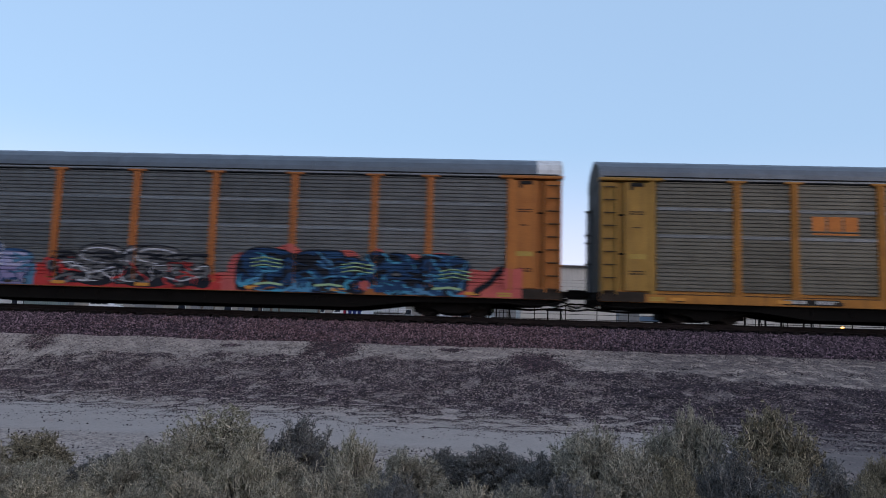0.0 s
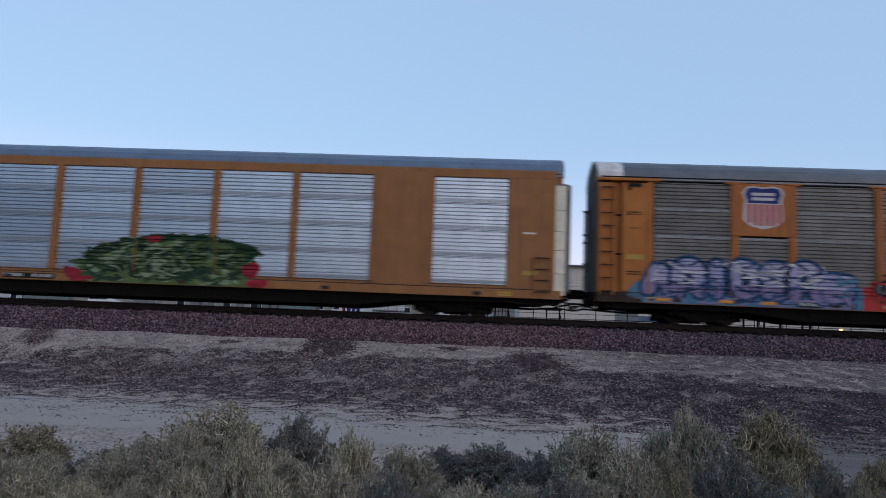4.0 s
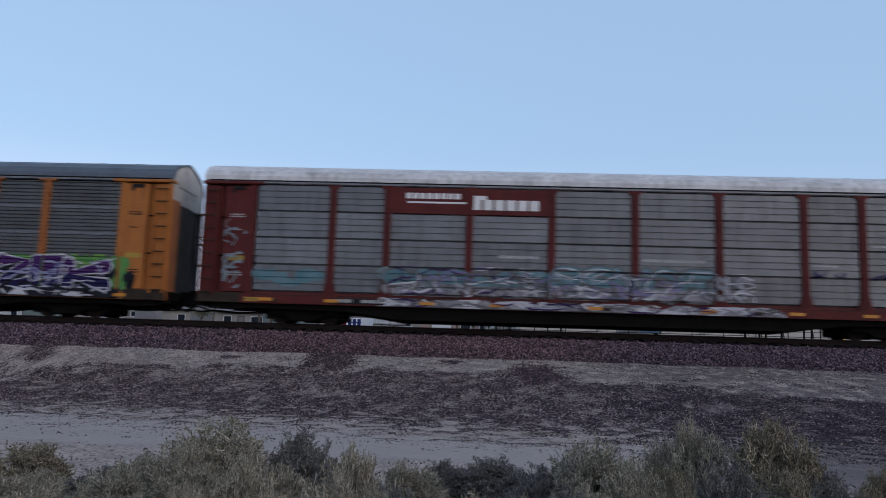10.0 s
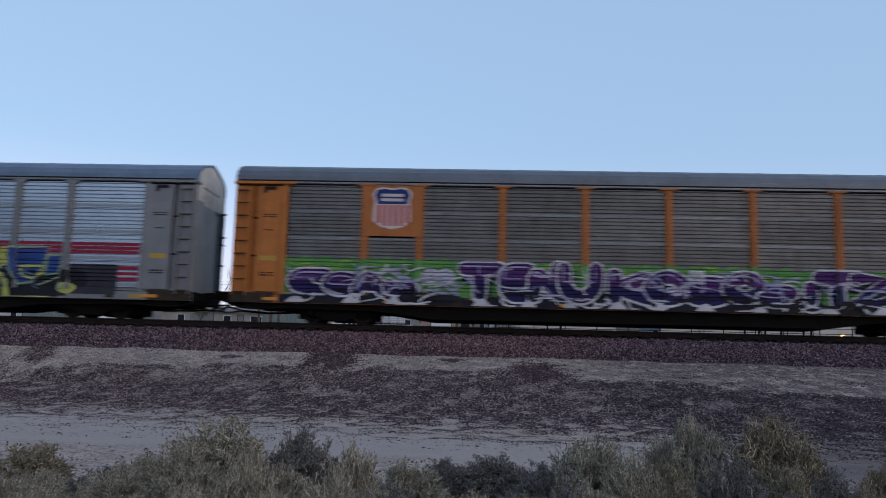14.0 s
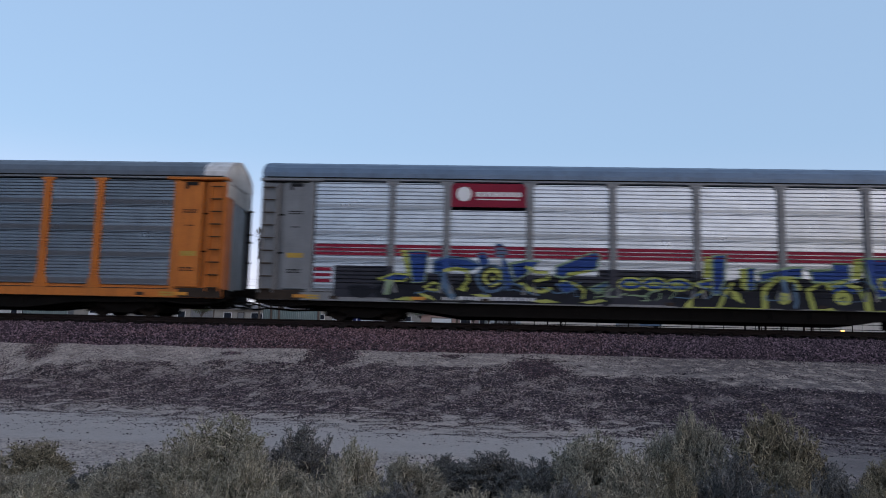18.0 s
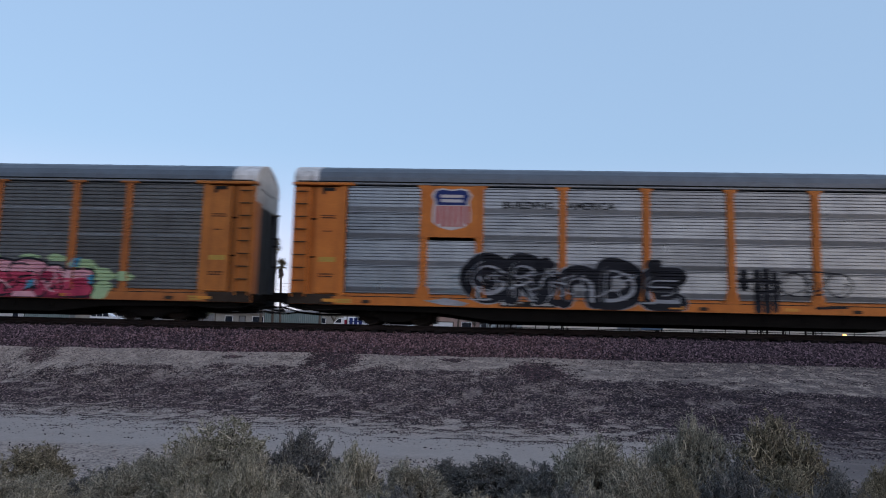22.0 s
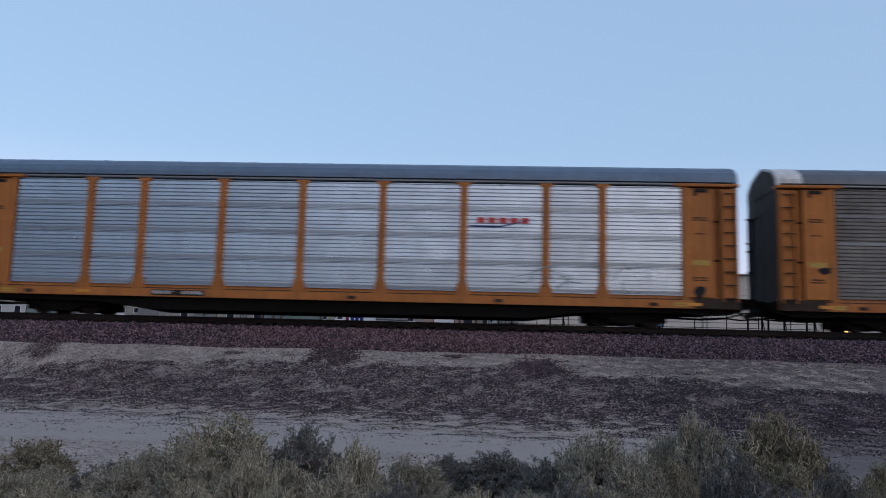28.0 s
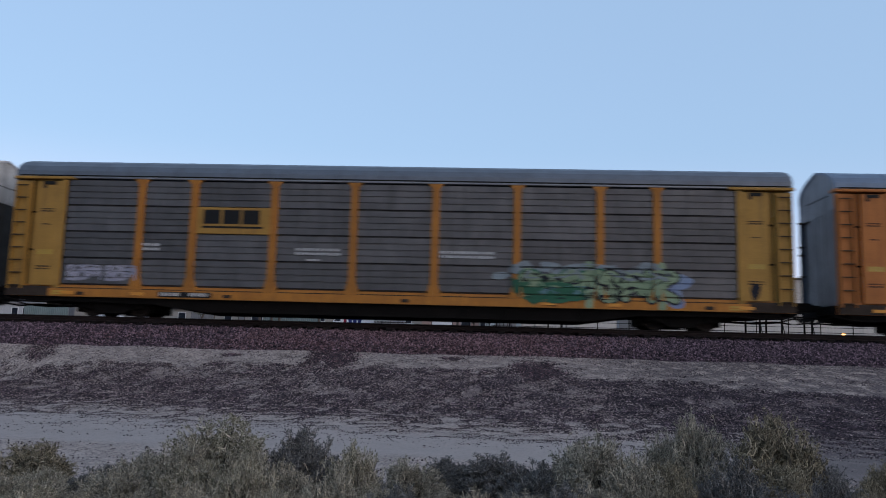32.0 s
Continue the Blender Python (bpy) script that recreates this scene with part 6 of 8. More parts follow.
piece([(-3.35, 1.5), (-3.3, 1.82), (-1.98, 2.36), (-1.81, 2.2), (-1.95, 1.72), (-2.5, 1.62), (-3.1, 1.42)], 0.08, 2, 3, 40)
sp.stroke([(-2.9, 1.55), (-2.5, 1.62), (-2.2, 1.68)], 0.13, 1, 42, 0.6)
sp.stroke([(-3.1, 1.3), (-2.6, 1.2), (-2.35, 1.0), (-2.4, 0.75)], 0.14, 1, 42, 0.6)
piece([(-3.3, 1.2), (-2.9, 1.3), (-2.6, 1.05), (-3.0, 0.9)], 0.05, 2, 4, 43)
piece([(-2.2, 1.1), (-1.6, 1.32), (-1.5, 1.2), (-1.9, 0.92)], 0.05, 4, 3, 43)
for pts in (((-8.9, 0.56), (-8.4, 0.68), (-7.9, 0.62), (-8.2, 0.54)), ((-8.1, 0.86), (-7.6, 0.72), (-7.4, 0.56), (-7.8, 0.66)), ((-6.2, 0.8), (-5.6, 0.82), (-5.5, 0.66), (-5.8, 0.68)), ((-4.3, 0.62), (-3.6, 0.68), (-3.2, 0.58), (-3.8, 0.55)), ((-2.5, 0.6), (-1.8, 0.72), (-1.6, 0.66), (-2.2, 0.55)), ((-6.7, 0.98), (-6.3, 1.04), (-6.4, 0.88))):
    sp.poly(list(pts), 1, 45)
for k in range(11):
    sp.poly([(-6.6 + 0.24 * k, 0.6), (-6.42 + 0.24 * k, 0.6), (-6.42 + 0.24 * k, 0.72), (-6.6 + 0.24 * k, 0.72)], 7, 46)
fill_word(sp, "ooo", -1.2, 1.2, 1.1, 1.45, 0.1, 1, 2, 5, edge=0.14)
slab(sp, 1.2, 8.9, 0.52, 1.45, 0, 2)
sp.poly([(1.71, 2.25), (1.96, 2.25), (1.93, 1.53), (1.64, 1.53)], 1, 50)
piece([(1.96, 2.28), (2.41, 2.32), (2.35, 1.41), (2.12, 0.95), (1.93, 0.94)], 0.08, 2, 3, 51)
piece([(1.26, 1.29), (1.93, 1.47), (1.93, 1.24), (1.51, 1.20)], 0.08, 2, 1, 53)
sp.poly([(1.00, 0.60), (1.51, 1.07), (1.80, 1.17), (1.26, 0.77), (1.23, 0.50), (1.00, 0.50)], 1, 54)
sp.stroke([(2.12, 0.52), (2.41, 1.08), (2.60, 1.34)], 0.12, 1, 55)
sp.poly([(2.54, 1.15), (2.83, 1.02), (2.95, 0.66), (2.60, 0.82)], 1, 55)
sp.stroke([(0.97, 0.50), (3.56, 0.50)], 0.06, 1, 55)
sp.poly([(2.86, 1.84), (3.11, 1.87), (3.08, 1.09), (2.89, 1.22)], 1, 56)
piece([(3.11, 1.87), (3.37, 1.88), (3.34, 1.16), (3.11, 1.09)], 0.05, 2, 3, 57)
piece([(3.50, 1.71), (4.59, 1.92), (4.94, 1.93), (4.91, 1.57), (4.07, 1.59), (3.56, 1.39)], 0.09, 2, 3, 59)
sp.stroke([(3.63, 0.51), (3.66, 1.16), (4.07, 1.49), (4.59, 1.53), (4.78, 1.24)], 0.2, 1, 61)
sp.blob(4.27, 1.04, 0.42, 0.4, 0, 62, rough=0.05)
sp.blob(4.27, 0.87, 0.24, 0.2, 1, 63, rough=0.05)
sp.stroke([(4.27, 1.43), (4.33, 1.10)], 0.16, 4, 64)
sp.stroke([(4.20, 0.94), (4.36, 0.91), (4.27, 0.78)], 0.05, 3, 64)
sp.stroke([(4.65, 1.37), (4.71, 0.85), (4.65, 0.59)], 0.12, 4, 64)
piece([(5.19, 1.83), (5.93, 1.87), (5.93, 2.07), (6.47, 2.08), (6.51, 1.56), (5.74, 1.42), (5.26, 1.44)], 0.09, 2, 3, 66)
sp.stroke([(5.23, 0.53), (5.10, 1.18), (5.55, 1.35), (5.80, 1.32)], 0.18, 1, 68)
sp.blob(5.55, 0.99, 0.24, 0.38, 0, 69, rough=0.05)
sp.stroke([(5.42, 0.50), (5.93, 0.54)], 0.1, 1, 69)
sp.blob(6.35, 0.93, 0.62, 0.55, 0, 70, rough=0.05)
sp.stroke([(5.80, 1.25), (6.25, 1.44), (6.76, 1.26), (6.95, 0.88), (6.99, 0.55)], 0.16, 1, 71)
sp.stroke([(5.93, 1.12), (6.25, 1.29), (6.63, 1.13)], 0.12, 2, 72)
sp.blob(6.22, 0.93, 0.3, 0.25, 1, 73, rough=0.05)
sp.stroke([(6.12, 0.90), (6.31, 0.97), (6.25, 0.80)], 0.06, 0, 74)
sp.poly([(6.63, 2.24), (6.92, 2.28), (6.89, 1.59), (6.54, 1.56)], 1, 75)
piece([(6.92, 2.25), (8.39, 2.30), (8.27, 1.61), (7.91, 1.02), (7.40, 0.95), (7.08, 1.46)], 0.08, 2, 3, 76)
sp.stroke([(7.43, 1.57), (8.17, 1.61), (8.27, 1.35), (7.85, 1.15), (7.50, 1.27), (7.43, 1.57)], 0.1, 1, 78)
sp.blob(7.85, 1.34, 0.2, 0.12, 0, 79, rough=0.05)
piece([(8.39, 1.97), (8.91, 2.01), (8.84, 1.36), (8.36, 1.28)], 0.09, 2, 3, 80)
sp.stroke([(8.11, 0.92), (8.49, 1.06), (8.94, 1.26)], 0.06, 3, 82)
sp.poly([(7.02, 0.52), (8.62, 0.54), (8.61, 0.50), (7.02, 0.50)], 1, 83)
sp.stroke([(6.99, 1.07), (7.08, 0.55)], 0.16, 1, 83)
sp.blob(9.16, 0.84, 0.34, 0.2, 1, 84, rough=0.05)
sp.blob(9.16, 0.89, 0.13, 0.09, 3, 85, rough=0.05)
scribble(sp, -8.6, 9.0, 0.8, 1.6, 18, 0.06, 4, 95)
scribble(sp, -2.0, 1.2, 0.7, 1.5, 12, 0.06, 3, 95)
SP_SLATE = spray_mat("slate_spray", (0.022, 0.024, 0.034), (0.04, 0.04, 0.052))
SP_STEELBLUE = spray_mat("steel_blue_spray", (0.1, 0.17, 0.25), (0.07, 0.12, 0.2))
sp.lay(car5, "lined", (SP_BLACK, SP_YELLOW, SP_BLUE, SP_SAGE, SP_STEELBLUE, SP_NAVY, SP_SLATE, SP_WHITE), "cobalt graffiti with yellow rims on black")

SP_STEEL = spray_mat("dull_silver_spray", (0.33, 0.345, 0.38), (0.21, 0.22, 0.25))
# car 6: heavy black letters with silver shine and a thin outer line, black scrawled tag
sp = Spray(9)
heavy = [("G", -7.65, -5.9, 0.72, 2.28), ("R", -6.2, -4.8, 0.68, 2.3), ("l", -4.9, -4.1, 0.68, 1.7), ("n", -4.4, -2.9, 0.6, 1.92), ("D", -3.1, -1.5, 0.56, 2.2), ("E", -1.7, -0.1, 0.56, 1.9)]
for ch, x0, x1, z0, z1 in heavy:
    sp.letter(ch, x0, x1, z0, z1, 0.46, 1, 0, 1, edge=0.26)
for ch, x0, x1, z0, z1 in heavy:
    sp.letter(ch, x0, x1, z0, z1, 0.46, 0, 0, 6, edge=0.18)
for i, (ch, x0, x1, z0, z1) in enumerate(heavy):
    sp.letter(ch, x0 + 0.16, x1 - 0.2, z0 + 0.12, z1 - 0.2, 0.2, 1, 1, 12 + 5 * i, edge=0.0)
    sp.letter(ch, x0 + 0.18, x1 - 0.13, z0 + 0.06, z1 - 0.2, 0.13, 0, 0, 14 + 5 * i, edge=0.0)
sp.blob(-4.75, 2.05, 0.26, 0.2, 0, 50)
sp.blob(-1.15, 2.05, 0.3, 0.2, 0, 50)
scribble(sp, -7.4, -0.3, 0.75, 1.7, 30, 0.07, 1, 51)
sp.poly([(-8.9, 0.66), (-8.2, 0.78), (-7.4, 0.62), (-7.6, 0.52), (-8.3, 0.54)], 1, 3)
sp.stroke([(-8.9, 0.68), (-8.4, 0.64)], 0.04, 2, 4)
for k in range(4):
    sp.stroke([(-11.0 + k * 0.33, 1.05), (-10.85 + k * 0.33, 1.4), (-10.7 + k * 0.33, 1.1)], 0.045, 2, 4)
scribble(sp, -8.9, -7.7, 1.0, 1.6, 7, 0.05, 2, 4)
sp.lay(car6, "grooved", (SP_BLACK, SP_STEEL, SP_PALE), "black bubble graffiti with silver shine")
sp = Spray(10)
for x, z0, z1, w in ((1.85, 1.35, 1.85, 0.26), (2.3, 0.6, 1.85, 0.26), (2.6, 0.56, 1.9, 0.26), (2.88, 0.62, 1.85, 0.2)):
    sp.stroke([(x, z0), (x + 0.03, (z0 + z1) / 2), (x, z1)], w, 0, 1)
sp.stroke([(1.7, 1.58), (2.3, 1.6), (3.0, 1.55)], 0.14, 0, 2)
sp.stroke([(2.3, 1.2), (2.9, 1.25)], 0.12, 0, 2)
fill_word(sp, "nvO", 3.1, 5.4, 1.05, 1.9, 0.05, 0, 0, 3, 0.05, 0.1, edge=0.0)
scribble(sp, 1.8, 5.3, 1.1, 1.8, 8, 0.05, 0, 30)
sp.stroke([(4.2, 0.7), (5.2, 0.74)], 0.08, 0, 31)
sp.stroke([(3.1, 1.9), (4.0, 1.93), (4.9, 1.88)], 0.05, 0, 31)
sp.lay(car6, "grooved", (SP_BLACK,), "black scrawled tag")

# car 7: dark magenta word and a pink one with pale tops, both on mint
sp = Spray(11)
for x, z, rx, rz in ((-4.2, 0.95, 0.45, 0.4), (-3.2, 1.9, 0.45, 0.2), (-1.8, 1.8, 0.5, 0.35), (-1.9, 2.15, 0.16, 0.08), (0.1, 1.7, 0.5, 0.4), (1.1, 1.75, 0.5, 0.35), (2.5, 1.95, 0.4, 0.14), (4.0, 1.95, 0.5, 0.16), (5.6, 1.92, 0.35, 0.14), (6.6, 1.92, 0.35, 0.14), (7.6, 1.7, 0.5, 0.2), (8.3, 1.35, 0.5, 0.22), (8.3, 0.8, 0.35, 0.35), (9.1, 1.3, 0.35, 0.16), (-1.6, 0.7, 0.4, 0.22)):
    sp.blob(x, z, rx, rz, 0, 0)
slab(sp, -4.4, 8.2, 0.5, 0.95, 0, 0)
word(sp, [("S", -4.1, -2.5, 0.6, 1.95), ("N", -2.9, -1.2, 0.58, 1.95), ("O", -1.3, 0.1, 0.6, 2.02), ("U", -0.1, 1.2, 0.58, 2.02)], 0.44, 1, 5, 10, edge=0.2, lower=6, cut=0.55)
slab(sp, 1.2, 8.0, 0.5, 0.8, 6, 35)
word(sp, [("M", 1.4, 3.0, 0.6, 1.86), ("E", 2.8, 4.2, 0.6, 1.84), ("S", 3.9, 5.3, 0.58, 1.82), ("S", 4.9, 6.3, 0.56, 1.84), ("A", 5.9, 7.3, 0.55, 1.88), ("E", 6.9, 8.0, 0.6, 1.5)], 0.4, 1, 3, 40, edge=0.17, lower=2, cut=0.66)
for x, z in ((-2.35, 0.95), (0.15, 0.85), (1.75, 1.0), (3.6, 0.95), (5.7, 0.95), (7.3, 1.75), (7.85, 1.15)):
    sp.poly([(x - 0.16, z - 0.2), (x + 0.12, z - 0.12), (x + 0.18, z + 0.22), (x - 0.06, z + 0.16)], 4, 75)
scribble(sp, -3.9, 8.0, 0.65, 1.7, 56, 0.08, 1, 76)
scribble(sp, 1.5, 7.6, 0.7, 1.6, 26, 0.07, 3, 77)
scribble(sp, 1.4, 7.8, 0.6, 1.2, 26, 0.08, 2, 78)
scribble(sp, -3.9, 1.0, 0.6, 1.7, 20, 0.09, 6, 78)
for x in (-3.4, -0.6, 5.6):
    sp.poly([(x - 0.45, 0.52), (x + 0.45, 0.52), (x + 0.3, 0.72), (x - 0.4, 0.7)], 3, 79)
SP_MAGENTA = spray_mat("magenta_spray", (0.2, 0.04, 0.09), (0.14, 0.025, 0.07))
SP_WINE = spray_mat("wine_spray", (0.12, 0.012, 0.035), (0.2, 0.02, 0.05))
sp.lay(car7, "dull", (SP_MINT, SP_BLACK, SP_PINK, SP_ROSE, SP_CYAN, SP_MAGENTA, SP_WINE), "pink graffiti with black rims on mint")

# car 9: sage signs with green shade, two small lilac tags
sp = Spray(12)
cloud(sp, 4.3, 9.2, 1.65, 1.95, 3, 0, 0.28, 0.35)
sp.blob(3.75, 1.55, 0.34, 0.13, 3, 0)
sp.blob(9.85, 1.45, 0.4, 0.25, 4, 0)
sp.blob(9.6, 0.9, 0.35, 0.35, 4, 0)
sp.poly([(4.1, 1.5), (4.5, 1.3), (6.6, 1.2), (6.5, 0.85), (5.2, 0.75), (4.9, 0.55), (4.2, 1.0)], 1, 1)
fill_word(sp, "RASE", 4.4, 7.2, 0.85, 1.8, 0.3, 1, 0, 10, edge=0.14, lower=5, cut=0.4)
fill_word(sp, "oNK", 7.0, 9.7, 0.7, 1.85, 0.3, 6, 0, 30, edge=0.12)
for x in (6.75, 9.2):
    sp.stroke([(x, 2.0), (x + 0.05, 1.4), (x, 0.55)], 0.26, 0, 45)
scribble(sp, 4.4, 9.6, 0.8, 1.7, 40, 0.07, 6, 50)
scribble(sp, 4.4, 9.6, 0.9, 1.8, 36, 0.08, 0, 51)
scribble(sp, 4.3, 6.6, 0.7, 1.3, 20, 0.12, 1, 52)
scribble(sp, 4.6, 9.4, 1.5, 2.0, 16, 0.07, 3, 53)
SP_PERI = spray_mat("periwinkle_spray", (0.16, 0.2, 0.33), (0.2, 0.26, 0.36))
SP_BOTTLE = spray_mat("bottle_green_spray", (0.02, 0.09, 0.055), (0.03, 0.12, 0.07))
sp.lay(car9, "ribbed", (SP_SAGE, SP_BOTTLE, SP_SAGE, SP_DIM, SP_PERI, SP_TEAL, SP_BLACK), "sage graffiti with green shadow")
SP_SMALL = spray_mat("dull_lilac_spray", (0.34, 0.33, 0.38), (0.22, 0.22, 0.28))
for x0, x1 in ((-11.5, -10.3), (-10.1, -9.0)):
    sp = Spray(13)
    scribble(sp, x0, x1, 1.1, 1.6, 18, 0.1, 0, 1)
    sp.stroke([(x0 + 0.1, 1.3), ((x0 + x1) / 2, 1.38), (x1 - 0.1, 1.3)], 0.07, 0, 2)
    sp.lay(car9, "ribbed", (SP_SMALL,), "small lilac tag")
for car, x, z, rx, rz in ((car9, 12.3, 1.2, 0.17, 0.28), (car7, -12.1, 1.85, 0.26, 0.12), (car8, 12.3, 1.05, 0.2, 0.2), (car4, 12.35, 1.05, 0.16, 0.3)):
    sp = Spray(15)
    sp.blob(x, z, rx, rz, 0, 0)
    sp.lay(car, "dull", (SP_BLACK,), "black soot smudge on the end plate")
sp = Spray(14)
scribble(sp, 6.0, 11.5, 1.0, 1.8, 14, 0.04, 0, 1)
sp.lay(car8, "lined", (SP_PALE,), "faint scratched tag")

# ---- the land behind the line: houses, yard, warehouse ----
def land(y):
    return bank(0, y)


PLASTER = surf("cream_plaster", (0.33, 0.305, 0.275), (0.25, 0.235, 0.21), 0.9, scale=0.6)
PINK_WALL = surf("dusty_pink_plaster", (0.4, 0.27, 0.235), (0.34, 0.23, 0.2), 0.9, scale=0.6)
WHITE_WALL = surf("white_plaster", (0.5, 0.5, 0.5), (0.42, 0.42, 0.43), 0.9, scale=0.6)
METAL_WALL = surf("beige_sheet_metal", (0.52, 0.48, 0.44), (0.46, 0.43, 0.4), 0.6, scale=0.3, streak=0.15)
TRIM_DARK = surf("dark_brown_trim", (0.07, 0.055, 0.05), None, 0.7)
SHINGLE = surf("grey_shingles", (0.13, 0.11, 0.105), (0.18, 0.16, 0.15), 0.9, scale=3)
TEAL_SHEET = surf("weathered_teal_sheet", (0.1, 0.145, 0.145), (0.16, 0.2, 0.195), 0.6, scale=0.7)
GREY_SHEET = surf("grey_sheet_metal", (0.2, 0.2, 0.205), (0.15, 0.15, 0.16), 0.6)
CAR_WHITE = surf("white_car_paint", (0.75, 0.76, 0.78), (0.7, 0.71, 0.73), 0.25)
GLASS_DARK = surf("dark_window_glass", (0.014, 0.018, 0.028), None, 0.25, bump=0, gloss=0.25)
POLE_WOOD = surf("weathered_pole_wood", (0.1, 0.075, 0.06), (0.07, 0.055, 0.045), 0.9)
TANK_WHITE = surf("white_tank_plastic", (0.72, 0.73, 0.75), (0.62, 0.63, 0.66), 0.5)
CAGE = surf("zinc_cage_bars", (0.35, 0.36, 0.37), None, 0.4, metal=0.6)
PALM_GREEN = surf("dry_palm_leaf", (0.075, 0.065, 0.03), (0.12, 0.085, 0.045), 0.8)
LEAF_DARK = surf("dull_tree_leaf", (0.06, 0.075, 0.035), (0.1, 0.1, 0.05), 0.8)


def house(name, label, x0, x1, y0, y1, wall_top, apex, wall, openings, along=False):
    """A low house: walls, a gable or ridged roof with eaves, doors and windows as given (kind, x0, x1, z0, z1)."""
    h = thing(name, label, "house")
    z = land(y0) - 0.3
    cx = (x0 + x1) / 2
    w = Build()
    if along:
        w.box(x0, x1, y0, y1, z, wall_top)
        cy = (y0 + y1) / 2
        roof = Build().prism([(y0 - 0.5, wall_top - 0.05), (cy, apex), (y1 + 0.5, wall_top - 0.05), (y1 + 0.5, wall_top + 0.1), (cy, apex + 0.16), (y0 - 0.5, wall_top + 0.1)], x0 - 0.4, x1 + 0.4)
    else:
        w.prism([(x0, z), (x1, z), (x1, wall_top), (cx, apex), (x0, wall_top)], y0, y1, axis=1)
        roof = Build().prism([(x0 - 0.5, wall_top - 0.15), (cx, apex + 0.02), (x1 + 0.5, wall_top - 0.15), (x1 + 0.5, wall_top), (cx, apex + 0.18), (x0 - 0.5, wall_top)], y0 - 0.4, y1 + 0.4, axis=1)
    part("wall", w, wall, h)
    part("roof", roof, SHINGLE, h)
    for kind, a, c, p, q in openings:
        if kind == "window":
            win = part("window", Build().box(a, c, y0 - 0.03, y0 - 0.005, p, q), GLASS_DARK, h)
            part("frame", Build().box(a - 0.08, a, y0 - 0.06, y0, p, q).box(c, c + 0.08, y0 - 0.06, y0, p, q).box(a - 0.08, c + 0.08, y0 - 0.06, y0, q, q + 0.08).box(a - 0.08, c + 0.08, y0 - 0.07, y0, p - 0.08, p), WHITE, win)
        else:
            d = part("door", Build().box(a, c, y0 - 0.04, y0 - 0.005, p, q), WHITE if kind == "garage" else GREY_SHEET, h)
            part("frame", Build().box(a - 0.12, a, y0 - 0.08, y0, p, q).box(c, c + 0.12, y0 - 0.08, y0, p, q).box(a - 0.12, c + 0.12, y0 - 0.08, y0, q, q + 0.12), TRIM_DARK, d)
    return h


house("house", "white plastered house with dark windows", -84, -72.6, 128, 136, 8.0, 9.4, WHITE_WALL, [("window", -78.0, -77.0, 6.2, 7.3), ("window", -76.1, -75.3, 6.2, 7.3), ("window", -81.5, -80.3, 6.2, 7.3), ("door", -74.6, -73.7, 5.3, 7.3)], True)
house("house", "long pale plastered house with small windows", -70.5, -58.4, 134, 142, 8.6, 9.8, PLASTER, [("window", -67.0, -66.0, 6.6, 7.6), ("window", -63.0, -62.0, 6.9, 7.7), ("window", -60.4, -59.6, 6.9, 7.7)], True)
house("house", "cream plastered house with a white garage door", -57.6, -46.0, 131, 139, 7.9, 9.0, PLASTER, [("garage", -56.8, -54.0, 5.4, 7.5), ("window", -51.0, -49.8, 6.3, 7.3), ("window", -48.6, -47.4, 6.3, 7.3)], True)
house("house", "cream bungalow behind a yard", -44.5, -34.6, 130, 138, 7.7, 8.8, PLASTER, [("window", -42.8, -41.6, 6.2, 7.2), ("door", -40.4, -39.5, 5.3, 7.2), ("window", -38.2, -36.4, 6.2, 7.2)], True)
house("house", "dusty pink gabled house with a dark-framed door", -9.2, -0.6, 120, 129, 6.9, 8.0, PINK_WALL, [("garage", -7.6, -4.6, 5.0, 6.55), ("window", -3.2, -1.8, 5.8, 6.6)])
house("house", "long cream row house behind the yard", -38, -10.5, 145, 153, 8.7, 9.3, PLASTER, [("window", -30.0, -29.0, 7.0, 7.9), ("window", -26.0, -25.0, 7.0, 7.9), ("window", -14.0, -13.0, 7.0, 7.9)], True)
house("house", "low cream house behind the pink one", -9.5, 7.0, 146, 154, 8.3, 9.1, PLASTER, [("window", -0.4, 0.5, 6.9, 7.8)], True)
house("house", "grey-walled house behind the fence", -84, -70.5, 140, 148, 8.9, 9.6, GREY_SHEET, [("window", -76.0, -75.0, 7.4, 8.2)], True)
house("shed", "blue-grey sheet metal shed", 1.6, 4.4, 104, 107, 6.9, 7.5, GREY_SHEET, [("door", 2.3, 3.2, 4.2, 6.2)])

# warehouse: metal walls with standing ribs, dark eave trim
wh = thing("warehouse", "large beige metal warehouse with dark eave trim", "warehouse")
foot = [(5.3, 110.0), (64.0, 112.0), (63.0, 146.0), (0.9, 142.0)]
part("wall", Build().prism(foot, 3.5, 13.0, axis=2), METAL_WALL, wh)
part("roof", Build().add([(5.1, 109.8, 13.0), (64.2, 111.8, 13.0), (63.2, 146.2, 13.0), (0.7, 142.2, 13.0), (2.8, 126.0, 14.2), (64, 129.0, 14.2)], [(0, 1, 5, 4), (2, 3, 4, 5), (0, 4, 3), (1, 2, 5), (3, 2, 1, 0)]), GREY_SHEET, wh)
part("eave_trim", Build().prism([(109.75, 12.85), (109.95, 12.85), (109.95, 13.12), (109.75, 13.12)], 5.2, 64.0), TRIM_DARK, wh).rotation_euler = (0, 0, 0)
rib = Build().box(-0.04, 0.04, -0.05, 0.0, 4.0, 12.8).mesh("rib", (METAL_WALL,))
for i in range(38):
    x = 5.6 + i * 1.5
    part("rib", rib, None, wh, at=(x, 110 + (x - 5.3) * 2 / 58.7, 0))
